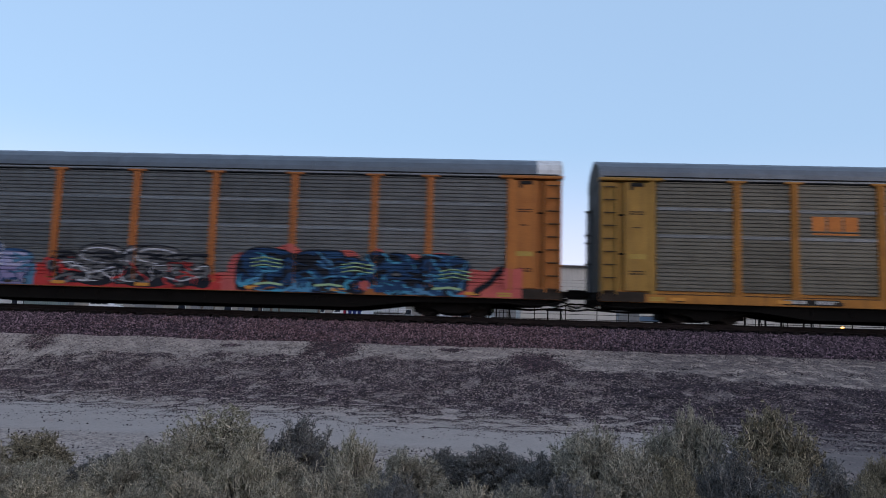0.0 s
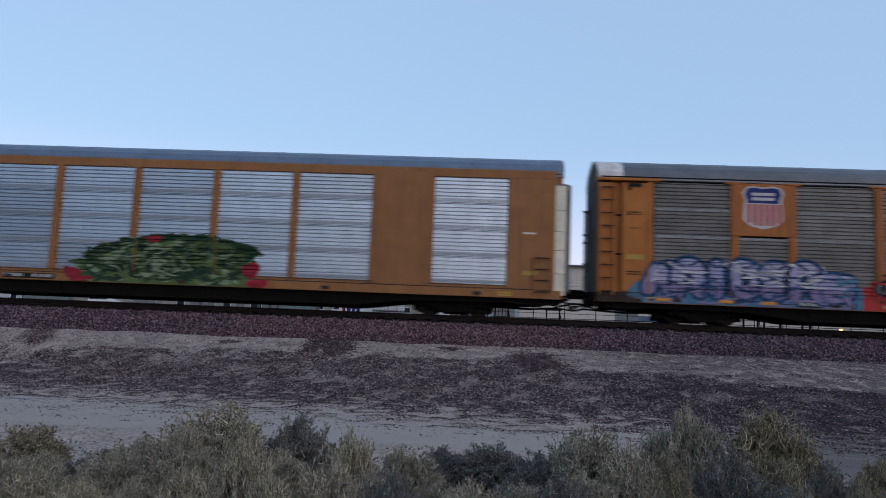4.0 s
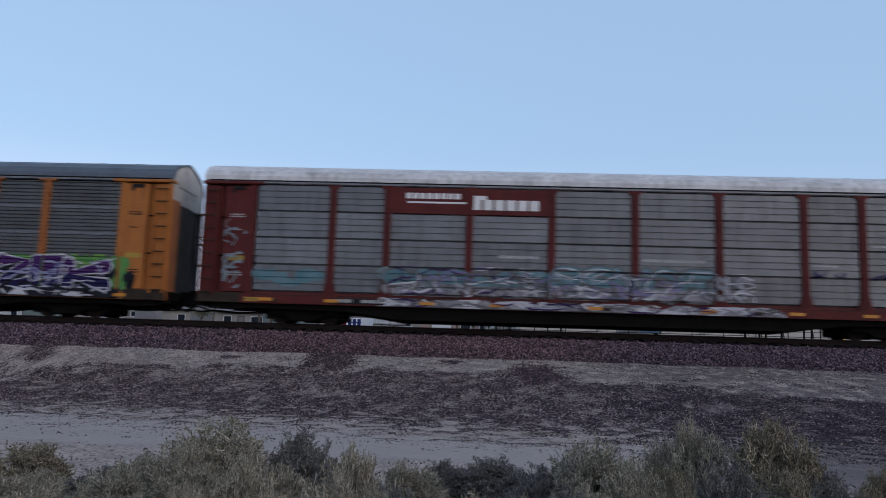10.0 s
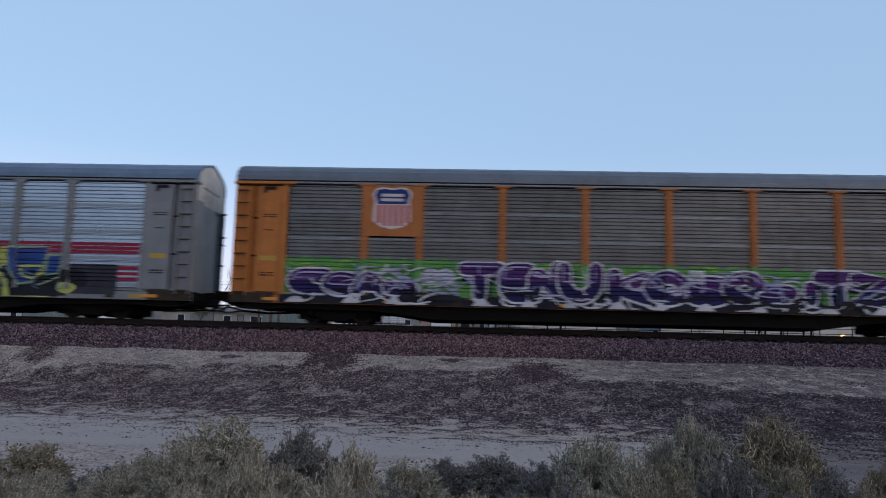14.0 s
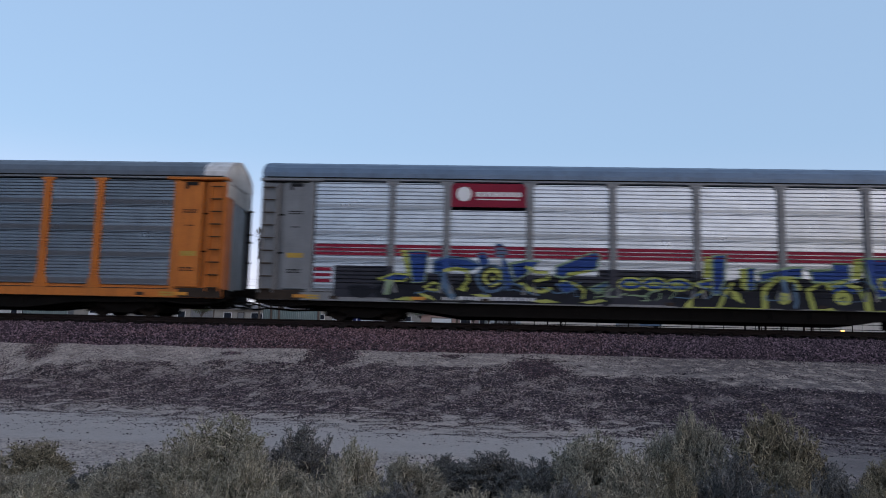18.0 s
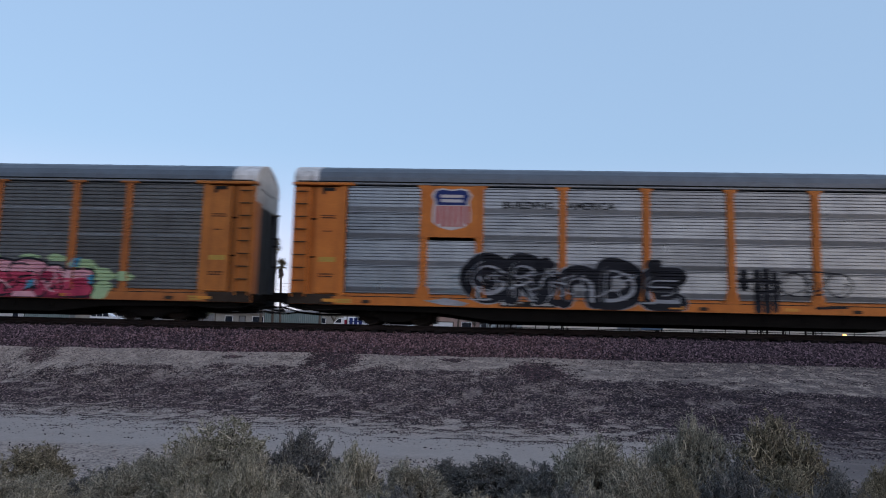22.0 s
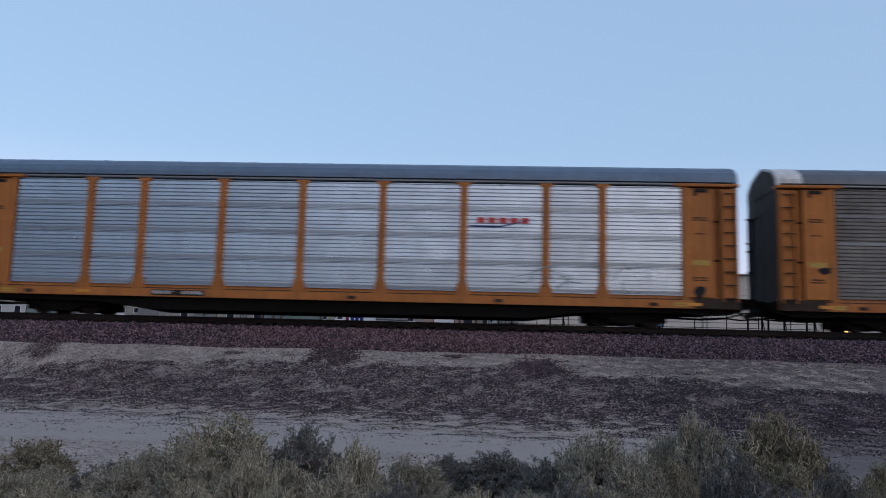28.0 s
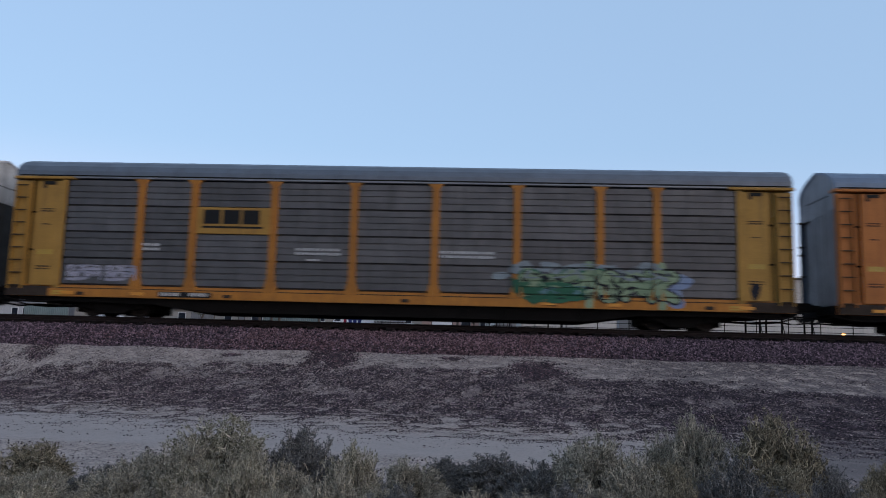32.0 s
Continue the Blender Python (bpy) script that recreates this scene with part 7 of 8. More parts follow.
part("wall_band", Build().box(38, 64, 110.6, 110.8, 4.0, 5.6), GREY_SHEET, wh)

# corrugated yard fences
def sheet_fence(label, x0, x1, y, top, mat):
    f = thing("sheet_metal_fence", label, "fence")
    n = int((x1 - x0) / 0.9)
    z = land(y) - 0.2
    pts = []
    for k in range(13):
        pts.append((k * 0.9 / 12, -0.03 * math.sin(k * math.pi / 2)))
    me = Build().prism(pts + [(p, q + 0.012) for p, q in reversed(pts)], 0, top - z, axis=2).mesh("sheet", (mat,))
    rg = random.Random(int(x0 * 10))
    for i in range(n):
        part("sheet", me, None, f, at=(x0 + i * 0.9, y, z + rg.uniform(-0.12, 0.05)))
    for i in range(0, n + 1, 3):
        part("post", Build().box(x0 + i * 0.9 - 0.05, x0 + i * 0.9 + 0.05, y + 0.05, y + 0.15, z, top + 0.1), POLE_WOOD, f)


sheet_fence("weathered teal corrugated fence", -72.4, -64.6, 122, 7.5, TEAL_SHEET)
sheet_fence("weathered teal and grey corrugated yard fence", -34.0, -24.4, 122, 7.55, TEAL_SHEET)
sheet_fence("grey corrugated yard fence", -46.2, -42.6, 124, 7.2, GREY_SHEET)

ct = thing("shipping_container", "grey steel container in a yard", "container")
part("body", Build().box(-54.4, -51.0, 122, 124.4, land(122) - 0.2, 7.6, c=0.05), GREY_SHEET, ct)
for i in range(11):
    part("corrugation", Build().box(-54.3 + i * 0.3, -54.16 + i * 0.3, 121.95, 122.0, land(122) + 0.1, 7.4), GREY_SHEET, ct)


def wheel_part(parent, x, y, z, r=0.36):
    w = part("wheel", Build().disc((x, y, z), (0, -1, 0), [(-0.12, r * 0.8), (-0.1, r), (0.1, r), (0.12, r * 0.8), (0.1, r * 0.55)], 16), DARK_RUBBER, parent)
    part("rim", Build().disc((x, y - 0.1, z), (0, -1, 0), [(0, r * 0.55), (0.03, r * 0.5), (0.02, 0.06)], 12), CAGE, w)


suv = thing("suv", "white sport utility vehicle parked in front of a house", "car")
g = land(125) + 0.12
prof = [(-63.4, g + 0.45), (-58.35, g + 0.45), (-58.3, g + 0.95), (-59.0, g + 1.12), (-59.7, g + 1.2), (-60.5, g + 1.78), (-62.9, g + 1.82), (-63.35, g + 1.25)]
part("body", Build().prism(prof, 125.0, 126.8, axis=1), CAR_WHITE, suv)
for a, c in ((-63.1, -62.3), (-62.2, -61.3), (-61.2, -60.45)):
    part("window", Build().prism([(a, g + 1.18), (c + 0.25 if c > -61 else c, g + 1.18), (c, g + 1.72), (a + 0.06, g + 1.74)], 124.95, 125.0, axis=1), GLASS_DARK, suv)
for x in (-62.5, -59.3):
    wheel_part(suv, x, 125.1, g + 0.36)

tk = thing("box_truck", "white box truck with dark lettering blocks", "truck")
part("cargo_box", Build().box(-20.9, -16.2, 118.0, 120.2, land(118) + 0.55, 6.95, c=0.05), CAR_WHITE, tk)
part("cab", Build().prism([(-22.5, land(118) + 0.5), (-20.95, land(118) + 0.5), (-20.95, 6.8), (-21.6, 6.75), (-22.35, 6.1)], 118.05, 120.1, axis=1), CAR_WHITE, tk)
part("windscreen", Build().prism([(-22.2, 6.05), (-21.25, 6.05), (-21.25, 6.65), (-21.65, 6.65)], 118.01, 118.05, axis=1), GLASS_DARK, tk)
for x in (-20.0, -19.3, -18.6):
    part("lettering", Build().box(x, x + 0.5, 117.97, 118.0, 5.75, 6.8).box(x - 0.1, x + 0.6, 117.975, 118.0, 6.2, 6.35), NAVY, tk)
part("lettering", Build().box(-20.75, -20.35, 117.97, 118.0, 5.85, 6.5), SIGN_RED, tk, "small red block mark")
for x in (-21.7, -17.4):
    wheel_part(tk, x, 118.1, land(118) + 0.42, 0.45)


def tank(x, y, z):
    """Caged liquid tank on a pallet."""
    t = thing("caged_tank", "white plastic tank in a zinc cage", "tank", "stacked caged tanks")
    part("tank", Build().box(-0.5, 0.5, -0.5, 0.5, 0.16, 1.1, c=0.1), TANK_WHITE, t)
    part("pallet", Build().box(-0.55, 0.55, -0.55, 0.55, 0.0, 0.05).box(-0.55, -0.4, -0.55, 0.55, 0.05, 0.15).box(0.4, 0.55, -0.55, 0.55, 0.05, 0.15).box(-0.08, 0.08, -0.55, 0.55, 0.05, 0.15), BLACK_STEEL, t)
    c = Build()
    for k in range(5):
        c.box(-0.54 + k * 0.265, -0.50 + k * 0.265, -0.56, -0.53, 0.15, 1.14)
    for k in range(4):
        c.box(-0.55, 0.55, -0.57, -0.54, 0.25 + k * 0.28, 0.29 + k * 0.28)
    part("cage", c, CAGE, t)
    t.matrix_basis = pose(x, y, z)
    return t


first = tank(-15.3, 116, land(116))
for col, (x, tiers) in enumerate(((-15.3, 5), (-14.1, 5), (-12.9, 2), (-11.7, 2), (-10.5, 1))):
    for k in range(tiers):
        if (col, k) != (0, 0):
            copy_thing(first, pose(x, 116, land(116) + k * 1.16, 0, 0, (col * 7 + k * 3) % 5 - 2))

# utility pole with a lamp arm, wires
pole = thing("utility_pole", "slightly leaning wooden utility pole with a small fixture", "pole")
part("pole", Build().tube([(-3.25, 100, land(100) - 0.3), (-2.65, 100, 13.3)], 0.15, 10, r1=0.1), POLE_WOOD, pole)
part("fixture", Build().box(-2.62, -2.3, 99.85, 100.05, 12.25, 12.7, c=0.03), GREY_SHEET, pole)
part("crossarm", Build().box(-3.75, -2.75, 99.82, 99.95, 8.95, 9.07), POLE_WOOD, pole)
for z, s in ((9.9, -0.14), (9.45, 0.14), (10.25, -0.13)):
    wire = thing("overhead_wire", "thin dark overhead wire", "wire", "overhead wires")
    part("wire", Build().tube([(-90 + i * 9, 100 + s, z + 0.0016 * (i - 9.6) ** 2 - 0.1) for i in range(21)], 0.014, 4), BLACK_STEEL, wire)


def palm(x, y, top_z, size, seed, skirt=0.6):
    """Fan palm: slim trunk, ragged head of stiff fans over hanging dead leaves."""
    p = thing("palm_tree", "tall slim fan palm with a ragged head" if top_z < 16 else "very tall fan palm with a long skirt of dead leaves", "tree", "fan palms")
    rg = random.Random(seed)
    top = Vector((x, y, top_z))
    part("trunk", Build().tube([(x + 0.3, y, land(y) - 0.3), (x + 0.12, y, (land(y) + top_z) / 2), tuple(top)], 0.2, 10, r1=0.14), POLE_WOOD, p)
    f, dead = Build(), Build()

    def fan(b, at, d, ln):
        base = at + d * ln * 0.5
        b.tube([tuple(at), tuple(base)], 0.025, 3)
        side = d.cross(Vector((0, 0, 1)))
        side = side.normalized() if side.length > 0.01 else Vector((1, 0, 0))
        up = side.cross(d)
        for k in range(-4, 5):
            tip = base + (d * math.cos(k * 0.26) + side * math.sin(k * 0.26) + up * rg.uniform(-0.15, 0.1)) * ln * 0.75
            w = side * 0.05
            b.add([tuple(base - w), tuple(base + w), tuple(tip)], [(0, 1, 2)])
    for i in range(46):
        az, el = rg.uniform(0, 6.28), rg.uniform(-0.7, 1.35)
        fan(f, top, Vector((math.cos(az) * math.cos(el), math.sin(az) * math.cos(el), math.sin(el))), size * rg.uniform(0.75, 1.1))
    for i in range(int(40 * (0.5 + skirt))):
        az = rg.uniform(0, 6.28)
        at = top - Vector((0, 0, rg.uniform(0.1, skirt * 2.4)))
        fan(dead, at, Vector((math.cos(az) * 0.5, math.sin(az) * 0.5, -0.85)), size * rg.uniform(0.5, 0.75))
    part("crown", f, PALM_GREEN, p)
    part("dead_leaves", dead, POLE_WOOD, p)


palm(-34.3, 120, 18.6, 1.35, 8, 1.2)
palm(-33.0, 122, 17.9, 1.3, 9, 1.5)
palm(-31.25, 120, 14.7, 1.15, 10, 0.6)

# power pole with two crossarms and a lamp arm
power = thing("power_pole", "tall wooden power pole with two crossarms and a lamp arm", "pole")
part("pole", Build().tube([(-21.75, 105, land(105) - 0.3), (-22.07, 105, 18.9)], 0.17, 10, r1=0.11), POLE_WOOD, power)
for z, w in ((18.55, 0.75), (17.25, 1.1)):
    arm = part("crossarm", Build().box(-w, w, -0.07, 0.07, -0.07, 0.07, c=0.01), POLE_WOOD, power, at=(-22.05, 104.85, z))
    arm.rotation_euler = (0, radians(12), 0)
    for k in (-0.9, -0.4, 0.4, 0.9):
        part("insulator", Build().disc((k * w, 0, 0.07), (0, 0, 1), [(0, 0.03), (0.08, 0.06), (0.14, 0.03)], 8), GREY_SHEET, arm)
lamp_arm = part("lamp_arm", Build().tube([(-21.95, 104.9, 14.6), (-21.4, 104.9, 14.85), (-20.3, 104.9, 15.0), (-19.4, 104.9, 14.95)], 0.045, 6), GREY_SHEET, power)
part("lamp_head", Build().box(-19.5, -18.95, 104.8, 105.0, 14.78, 14.95, c=0.04), GREY_SHEET, lamp_arm)
part("drop_wire", Build().tube([(-22.9, 104.85, 17.3), (-22.6, 104.9, 15.2), (-21.95, 104.9, 14.4)], 0.02, 4), BLACK_STEEL, power)


def bare_tree(x, y, top, seed):
    """A leafless sapling: forked thin twigs."""
    t = thing("bare_tree", "leafless thin-twigged yard tree", "tree")
    rg = random.Random(seed)
    b = Build()

    def grow(p, d, ln, r, depth):
        e = p + d * ln
        b.tube([tuple(p), tuple(p.lerp(e, 0.5) + Vector((rg.gauss(0, 0.04), 0, 0))), tuple(e)], r, 4, r1=r * 0.6)
        if depth:
            for k in range(rg.choice((2, 2, 3))):
                q = (d + Vector((rg.gauss(0, 0.38), rg.gauss(0, 0.38), rg.uniform(0.0, 0.25)))).normalized()
                grow(e, q, ln * rg.uniform(0.6, 0.85), r * 0.62, depth - 1)
    z0 = land(y)
    grow(Vector((x, y, z0 - 0.2)), Vector((0.03, 0, 1)), (top - z0) * 0.42, 0.09, 4)
    part("branches", b, POLE_WOOD, t)


bare_tree(-34.3, 100, 11.4, 3)
stake = thing("steel_post", "thin dark steel post in the yard", "post")
part("post", Build().tube([(-13.75, 80, land(80) - 0.2), (-13.9, 80, 8.4)], 0.05, 6), BLACK_STEEL, stake)


def small_tree(x, y, top, wide, seed):
    t = thing("tree", "small dull green yard tree", "tree", "yard trees")
    rg = random.Random(seed)
    z0 = land(y)
    tr, cr = Build(), Build()
    fork = Vector((x, y, z0 + (top - z0) * 0.4))
    tr.tube([(x, y, z0 - 0.2), tuple(fork)], 0.14, 7, r1=0.09)
    for i in range(9):
        a = rg.uniform(0, 6.28)
        e = fork + Vector((math.cos(a) * wide * rg.uniform(0.3, 0.9), math.sin(a) * wide * rg.uniform(0.3, 0.9), (top - fork.z) * rg.uniform(0.45, 0.95)))
        tr.tube([tuple(fork), tuple((fork + e) / 2 + Vector((0, 0, 0.15))), tuple(e)], 0.06, 5, r1=0.015)
        for k in range(90):
            c = e + Vector((rg.gauss(0, 0.3), rg.gauss(0, 0.3), rg.gauss(0, 0.24))) * wide * 0.7
            u, w = Vector((rg.gauss(0, 1), rg.gauss(0, 1), rg.gauss(0, 1))).normalized() * 0.11, Vector((rg.gauss(0, 1), rg.gauss(0, 1), rg.gauss(0, 1))).normalized() * 0.06
            cr.add([tuple(c - u), tuple(c + w), tuple(c + u), tuple(c - w)], [(0, 1, 2, 3)])
    part("trunk", tr, POLE_WOOD, t)
    part("crown", cr, LEAF_DARK, t)


for x, y, top, wide, seed in ((-1.2, 112, 7.6, 1.6, 1), (-10.0, 132, 8.6, 2.0, 2), (-43.4, 121, 7.6, 1.4, 3), (-67.0, 134, 9.0, 2.2, 4), (-24.6, 130, 8.8, 2.0, 5), (1.0, 118, 7.9, 1.5, 6)):
    small_tree(x, y, top, wide, seed)

# pipe and wire fence of the yard, a cabinet, work frames and a lamp
fence = thing("pipe_fence", "thin steel pipe fence with a top and a middle rail", "fence")
fy = 45.0
fz = land(fy) - 0.2
pm = Build().tube([(0, 0, 0), (0, 0, 4.0 - fz)], 0.025, 6).mesh("post", (BLACK_STEEL,))
for i in range(17):
    part("post", pm, None, fence, at=(1.2 + i * 1.75, fy, fz))
for z, r in ((3.85, 0.014), (3.4, 0.016), (3.12, 0.02)):
    part("rail", Build().tube([(0.5, fy, z - 0.05), (30, fy, z + 0.04)], r, 5), BLACK_STEEL, fence)
cab = thing("equipment_cabinet", "grey steel equipment cabinet behind the line", "cabinet")
part("body", Build().box(10.2, 11.75, 60, 61.2, land(60) - 0.1, 4.75, c=0.03), surf("grey_cabinet_paint", (0.2, 0.2, 0.2), None, 0.7), cab)
part("door", Build().box(10.3, 11.0, 59.97, 60.0, land(60) + 0.3, 4.6, c=0.005).box(11.04, 11.65, 59.97, 60.0, land(60) + 0.3, 4.6, c=0.005), surf("grey_door_paint", (0.18, 0.18, 0.185), None, 0.6), cab)


def work_frame(x, y, w, top):
    f = thing("work_gantry", "black square steel work gantry", "gantry", "work gantries")
    z = land(y) - 0.1
    for a in (x, x + w):
        part("leg", Build().box(a - 0.05, a + 0.05, y, y + 0.1, z, top), BLACK_STEEL, f)
    part("beam", Build().box(x - 0.15, x + w + 0.15, y, y + 0.1, top, top + 0.12, c=0.01), BLACK_STEEL, f)
    part("brace", Build().tube([(x + w, y + 0.05, top), (x + w + 0.35, y + 0.05, z + 0.6)], 0.03, 5), BLACK_STEEL, f)


for x, y, w, top in ((16.9, 52, 0.9, 4.15), (18.2, 52, 1.0, 4.15), (21.4, 54, 0.5, 4.2), (1.0, 56, 0.9, 4.1), (4.6, 56, 0.9, 4.05)):
    work_frame(x, y, w, top)
for x in (15.6, 15.9):
    pst = thing("timber_post", "pale upright timber yard post", "post", "timber posts")
    part("post", Build().box(x, x + 0.14, 58, 58.14, land(58) - 0.2, 5.0), PLASTER, pst)
hopper = thing("flatbed_trailer", "low dark trailer with blue deck", "trailer")
part("deck", Build().box(13.2, 15.6, 70, 71.6, 4.1, 4.5, c=0.03), surf("dull_blue_paint", (0.06, 0.12, 0.2), None, 0.6), hopper)
for x in (13.4, 15.2):
    part("leg", Build().box(x, x + 0.15, 70.2, 71.4, land(70) - 0.1, 4.1), BLACK_STEEL, hopper)
lamp = thing("yard_lamp", "small warm yard lamp on a short post", "lamp")
part("post", Build().tube([(26.6, 60.2, land(60) - 0.2), (26.6, 60.2, 3.5)], 0.05, 8), BLACK_STEEL, lamp)
part("bulb", Build().disc((26.6, 60.1, 3.52), (0, 0, 1), [(0.0, 0.05), (0.05, 0.11), (0.12, 0.13), (0.19, 0.11), (0.24, 0.05)], 12), glow("warm_bulb", (1.0, 0.5, 0.13), 2.6), lamp)

# ---- desert brush before the camera ----
TWIG = stone_material("straw_twig", ((0.15, 0.133, 0.106), (0.335, 0.302, 0.237), (0.56, 0.508, 0.402)))
TWIG_DARK = stone_material("grey_twig", ((0.07, 0.066, 0.062), (0.155, 0.146, 0.135), (0.3, 0.285, 0.265)))
# stem colour darkened to put the shade inside the shrubs into it
SHADED_BARK = stone_material("shaded_shrub_bark", ((0.03, 0.027, 0.023), (0.075, 0.066, 0.055), (0.14, 0.125, 0.1)))
LEAF_YELLOW = stone_material("yellow_green_leaf", ((0.056, 0.056, 0.036), (0.136, 0.128, 0.084), (0.28, 0.257, 0.17)))
LEAF_GREY = stone_material("grey_green_leaf", ((0.056, 0.058, 0.046), (0.163, 0.153, 0.126), (0.335, 0.312, 0.25)))
LEAF_OLIVE = stone_material("olive_brown_leaf", ((0.056, 0.047, 0.029), (0.15, 0.129, 0.09), (0.29, 0.25, 0.175)))
TWIG_DUN = stone_material("dun_twig", ((0.08, 0.069, 0.053), (0.23, 0.2, 0.145), (0.48, 0.42, 0.3)))
LEAF_BLUE = stone_material("blue_grey_leaf", ((0.036, 0.04, 0.044), (0.095, 0.096, 0.098), (0.195, 0.194, 0.192)))


def bush_meshes(seed, stems, leaf, twig, stiff=0.5, leafy=1.0):
    """A desert shrub one metre high: arching stems from one foot, side twigs and narrow leaves."""
    rg = random.Random(seed)
    wood, leaves = Build(), Build()

    def strand(pts, r, slot=0):
        wood.tube([tuple(p) for p in pts], r, 3, slot, r1=r * 0.45)

    def blade(p, d, ln, w):
        s = d.cross(Vector((rg.gauss(0, 1), rg.gauss(0, 1), rg.gauss(0, 1))))
        s = s.normalized() * w if s.length > 1e-4 else Vector((w, 0, 0))
        leaves.add([tuple(p), tuple(p + d * ln * 0.5 + s), tuple(p + d * ln), tuple(p + d * ln * 0.5 - s)], [(0, 1, 2, 3)])
    for i in range(stems):
        az = rg.uniform(0, 6.28)
        lean = radians(88) * rg.random() ** 0.7
        out = Vector((math.cos(az), math.sin(az), 0))
        lump = 0.86 + 0.1 * math.sin(3 * az + seed) * math.sin(2 * lean + seed) + rg.gauss(0, 0.05)
        foot = out * rg.uniform(0, 0.12) + Vector((0, 0, -0.03))
        tip = (out * math.sin(lean) * 0.66 + Vector((0, 0, 0.14 + 0.82 * math.cos(lean)))) * lump * rg.uniform(0.7, 1.0)
        mid = foot.lerp(tip, 0.5) + Vector((rg.gauss(0, 0.06), rg.gauss(0, 0.06), 0.05 * stiff))
        pts = []
        for k in range(5):
            t = k / 4
            pts.append(foot * (1 - t) ** 2 + mid * 2 * t * (1 - t) + tip * t ** 2 + Vector((rg.gauss(0, 0.014), rg.gauss(0, 0.014), rg.gauss(0, 0.01))))
        # most main stems take the bark coloured for inner shade
        strand(pts, 0.0085, 0 if rg.random() < 0.14 else 1)
        for k in range(9):
            t = rg.uniform(0.5, 1.0) if k > 4 else rg.uniform(0.85, 1.0)
            q = t * 4
            j = min(3, int(q))
            p = pts[j].lerp(pts[j + 1], q - j)
            d = ((pts[j + 1] - pts[j]).normalized() * 0.6 + Vector((rg.gauss(0, 0.6), rg.gauss(0, 0.6), rg.gauss(0.2, 0.5)))).normalized()
            e = p + d * rg.uniform(0.05, 0.13)
            m2 = p.lerp(e, 0.55) + Vector((rg.gauss(0, 0.014), rg.gauss(0, 0.014), rg.gauss(0.006, 0.01)))
            strand([p, m2, e], 0.0065)
            for n in range(3):
                c = m2.lerp(e, rg.uniform(-0.3, 1.0))
                f = c + (d * 0.5 + Vector((rg.gauss(0, 0.7), rg.gauss(0, 0.7), rg.gauss(0.25, 0.6)))).normalized() * rg.uniform(0.025, 0.06)
                strand([c, f], 0.0036)
                for b in range(max(1, int(3.5 * leafy))):
                    ld = Vector((rg.gauss(0, 0.8), rg.gauss(0, 0.8), rg.gauss(0.2, 0.7))).normalized()
                    blade(c.lerp(f, rg.uniform(0.3, 1.0)), ld, rg.uniform(0.014, 0.03), rg.uniform(0.004, 0.007))
    return wood.mesh("branchwork", (twig, SHADED_BARK)), leaves.mesh("foliage", (leaf,))


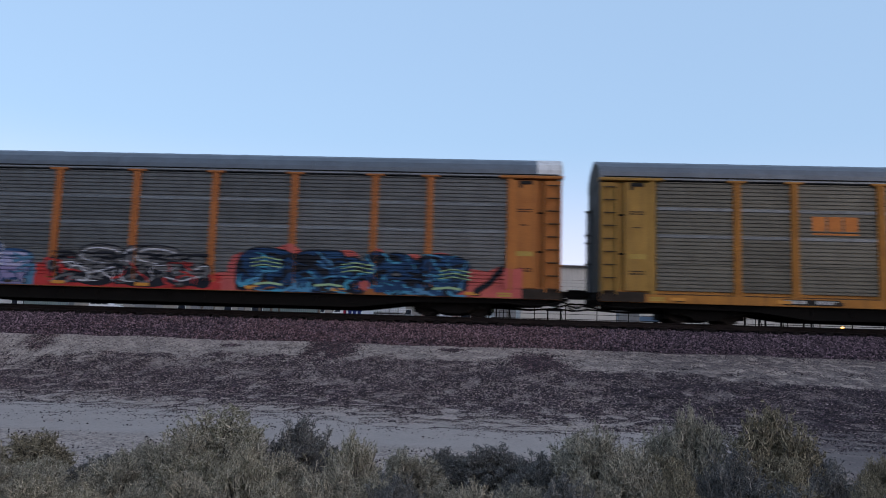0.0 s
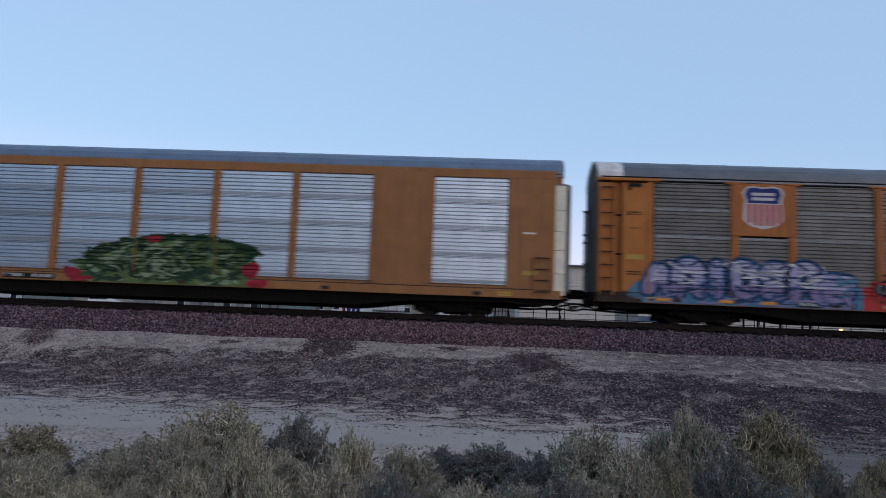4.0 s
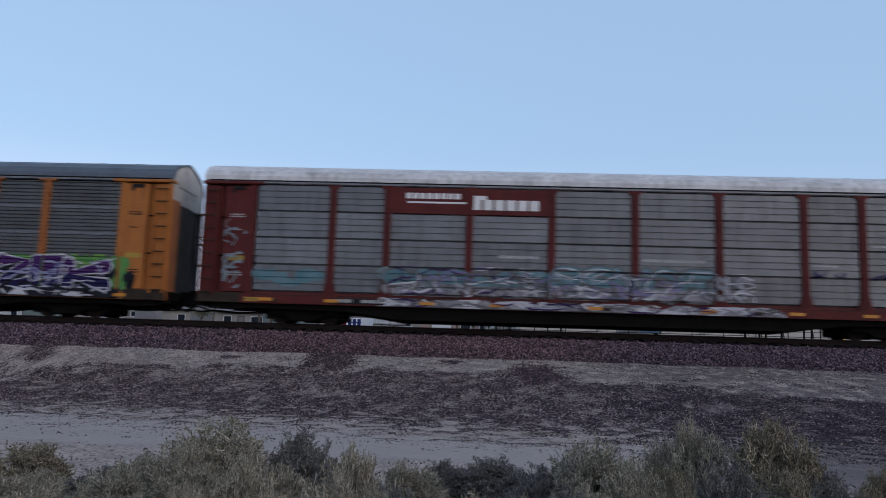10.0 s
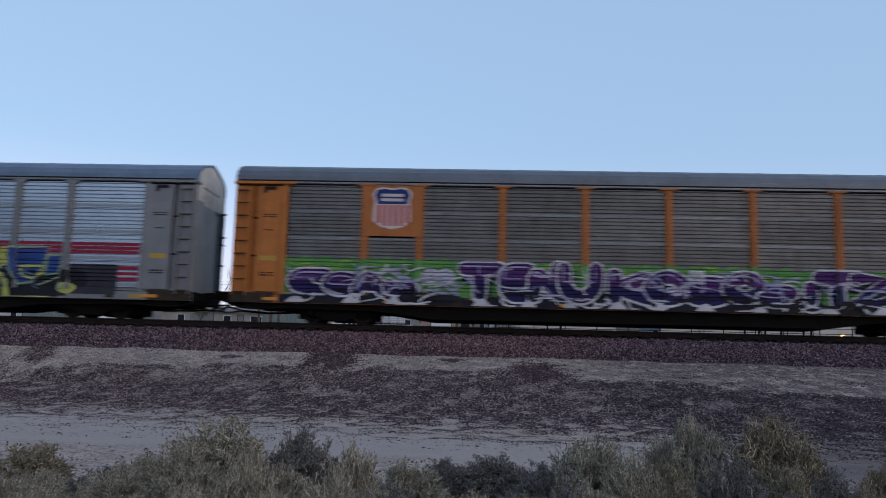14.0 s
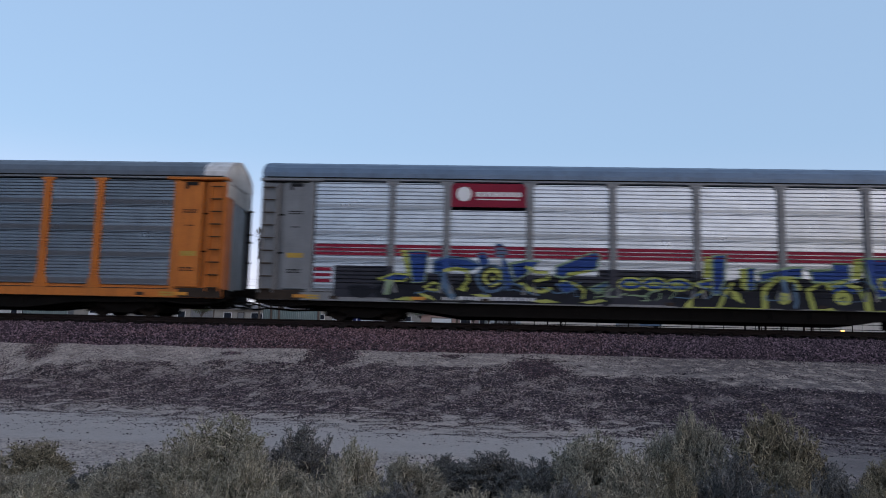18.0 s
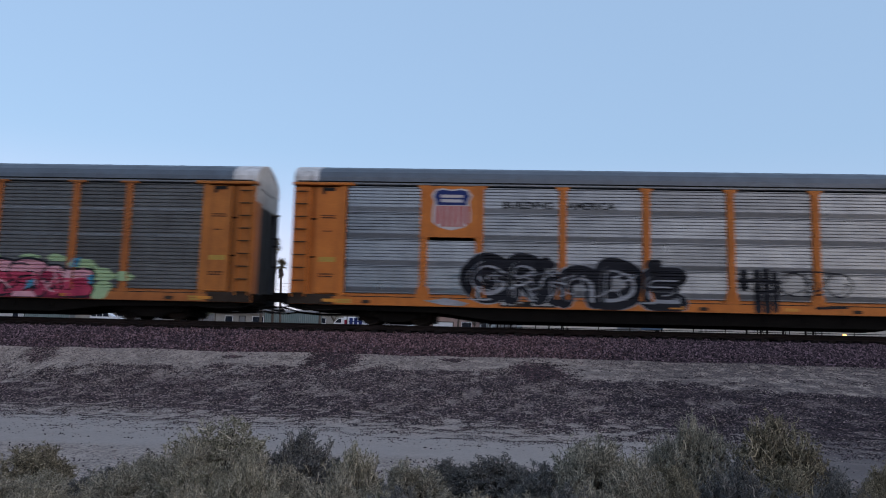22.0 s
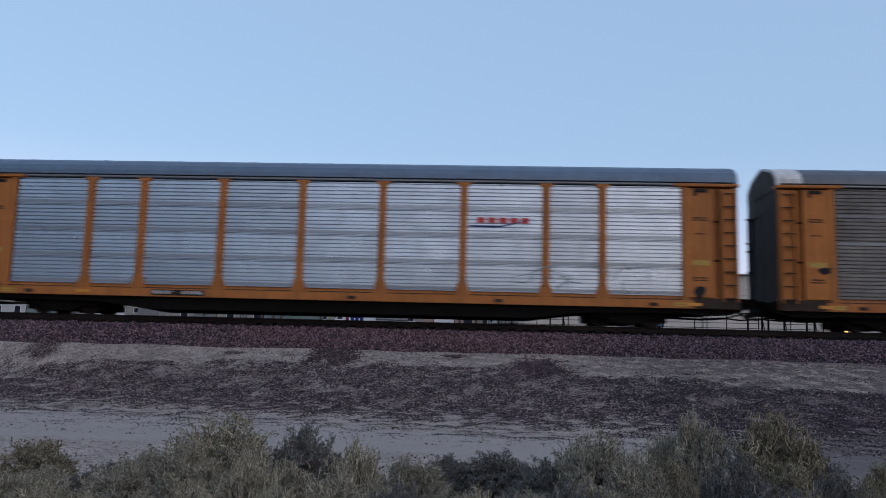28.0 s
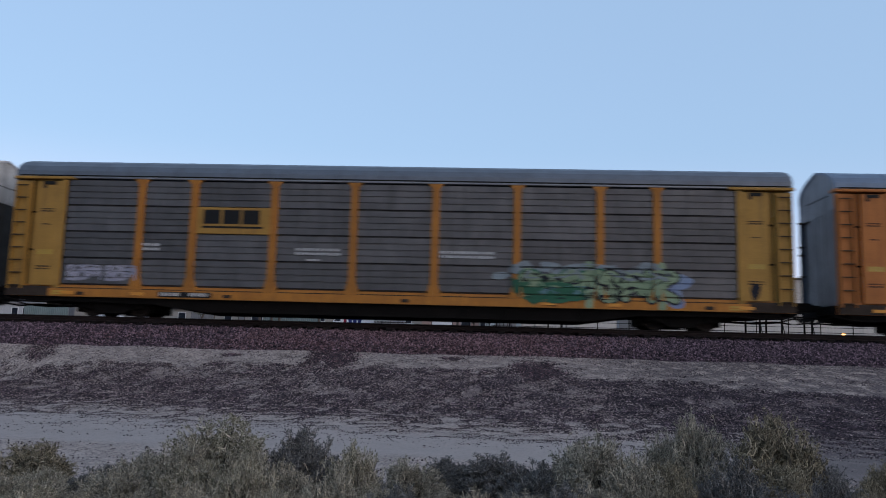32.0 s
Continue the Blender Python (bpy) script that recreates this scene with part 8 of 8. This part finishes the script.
KINDS = [
    (bush_meshes(31, 230, LEAF_YELLOW, TWIG), "yellow-green rabbitbrush with straw-coloured twigs"),
    (bush_meshes(32, 230, LEAF_GREY, TWIG), "grey-green desert shrub with pale twigs"),
    (bush_meshes(33, 240, LEAF_BLUE, TWIG_DARK, 0.7, 1.3), "dusky blue-grey saltbush with dark twigs"),
    (bush_meshes(34, 150, LEAF_YELLOW, TWIG, 0.2, 0.6), "sparse straw-coloured shrub with bare twigs"),
    (bush_meshes(35, 220, LEAF_OLIVE, TWIG_DUN, 0.4, 1.3), "dusky olive shrub with dun twig tips"),
]
BRUSH = (
    (-3.93, 7.0, 0.48, 0.8, 4), (-3.02, 6.5, 0.38, 0.6, 2), (-2.83, 6.8, 0.47, 0.65, 1), (-2.28, 6.2, 0.65, 0.62, 1), (-2.13, 6.6, 0.8, 0.95, 0), (-1.49, 5.2, 0.66, 0.52, 3),
    (-1.5, 6.8, 0.72, 0.66, 2), (-0.94, 6.0, 0.73, 0.5, 3), (-0.89, 5.0, 0.6, 0.5, 1), (-0.58, 6.6, 0.5, 0.66, 1), (-0.31, 7.2, 0.42, 0.5, 2), (0.11, 7.0, 0.47, 0.75, 2),
    (0.5, 6.4, 0.52, 0.55, 2), (0.84, 6.3, 0.77, 0.76, 1), (1.09, 5.8, 0.68, 0.55, 1), (1.55, 7.0, 0.76, 0.55, 1), (1.78, 6.8, 0.93, 0.5, 1), (2.32, 6.5, 0.96, 0.86, 4),
    (1.67, 5.4, 0.77, 0.52, 2), (2.65, 6.8, 0.66, 0.58, 2), (2.64, 6.3, 0.5, 0.42, 2), (3.31, 6.8, 0.54, 0.5, 4), (-1.74, 4.9, 0.53, 0.5, 1), (-2.73, 4.9, 0.46, 0.5, 0),
    (-2.36, 4.8, 0.45, 0.46, 3), (-0.5, 5.0, 0.53, 0.48, 2), (-0.02, 4.8, 0.55, 0.46, 1), (0.53, 5.0, 0.6, 0.48, 2), (1.16, 4.8, 0.66, 0.46, 4), (1.88, 5.0, 0.62, 0.48, 2), (2.1, 5.7, 0.68, 0.6, 4), (2.5, 5.9, 0.6, 0.55, 2),
    (2.42, 5.2, 0.55, 0.36, 4), (-1.2, 4.7, 0.56, 0.45, 3), (-2.1, 5.0, 0.45, 0.44, 1), (-3.4, 5.6, 0.42, 0.6, 1), (2.9, 5.6, 0.45, 0.5, 2),
    (-3.0, 5.5, 0.42, 0.6, 1), (-2.55, 5.6, 0.5, 0.6, 1), (-1.95, 5.6, 0.55, 0.6, 0), (-1.35, 5.7, 0.56, 0.55, 1), (-0.7, 5.7, 0.45, 0.55, 3), (-0.2, 5.7, 0.4, 0.55, 1), (0.3, 5.7, 0.42, 0.55, 1),
    (0.75, 5.5, 0.52, 0.5, 1), (1.4, 6.1, 0.62, 0.55, 4), (2.95, 6.3, 0.45, 0.5, 4), (-3.5, 6.4, 0.36, 0.55, 3), (-1.75, 6.1, 0.6, 0.55, 1), (1.1, 6.6, 0.6, 0.5, 1),
)
rng = random.Random(77)
for x, y, h, w, k in BRUSH:
    (wood, leaves), label = KINDS[k]
    bush = thing("shrub", label, "shrub", "desert brush")
    part("branchwork", wood, None, bush)
    part("foliage", leaves, None, bush)
    s = w / (1.0 if k == 2 else 1.12)
    bush.matrix_basis = pose(x, y, bank(x, y), 0, 0, rng.uniform(0, 360)) @ Matrix.Diagonal((max(s, h * 0.6), max(s, h * 0.6), h, 1))


def motions():
    """The train rolls to the right; its wheels turn with it."""
    for car, centre in CARS:
        walk(car, [(t, pose(centre + s, TRACK_Y, CAR_Z)) for t, s in ROLLED])
    times = [i * 2 / FPS for i in range(481)]
    ts, ss = [t for t, _ in ROLLED], [s for _, s in ROLLED]
    turned = [math.degrees(float(np.interp(t, ts, ss)) / 0.42) for t in times]
    for axle in AXLES:
        x, z = axle.location.x, axle.location.z
        walk(axle, [(t, pose(x, 0, z, 0, a, 0)) for t, a in zip(times, turned)])


motions()
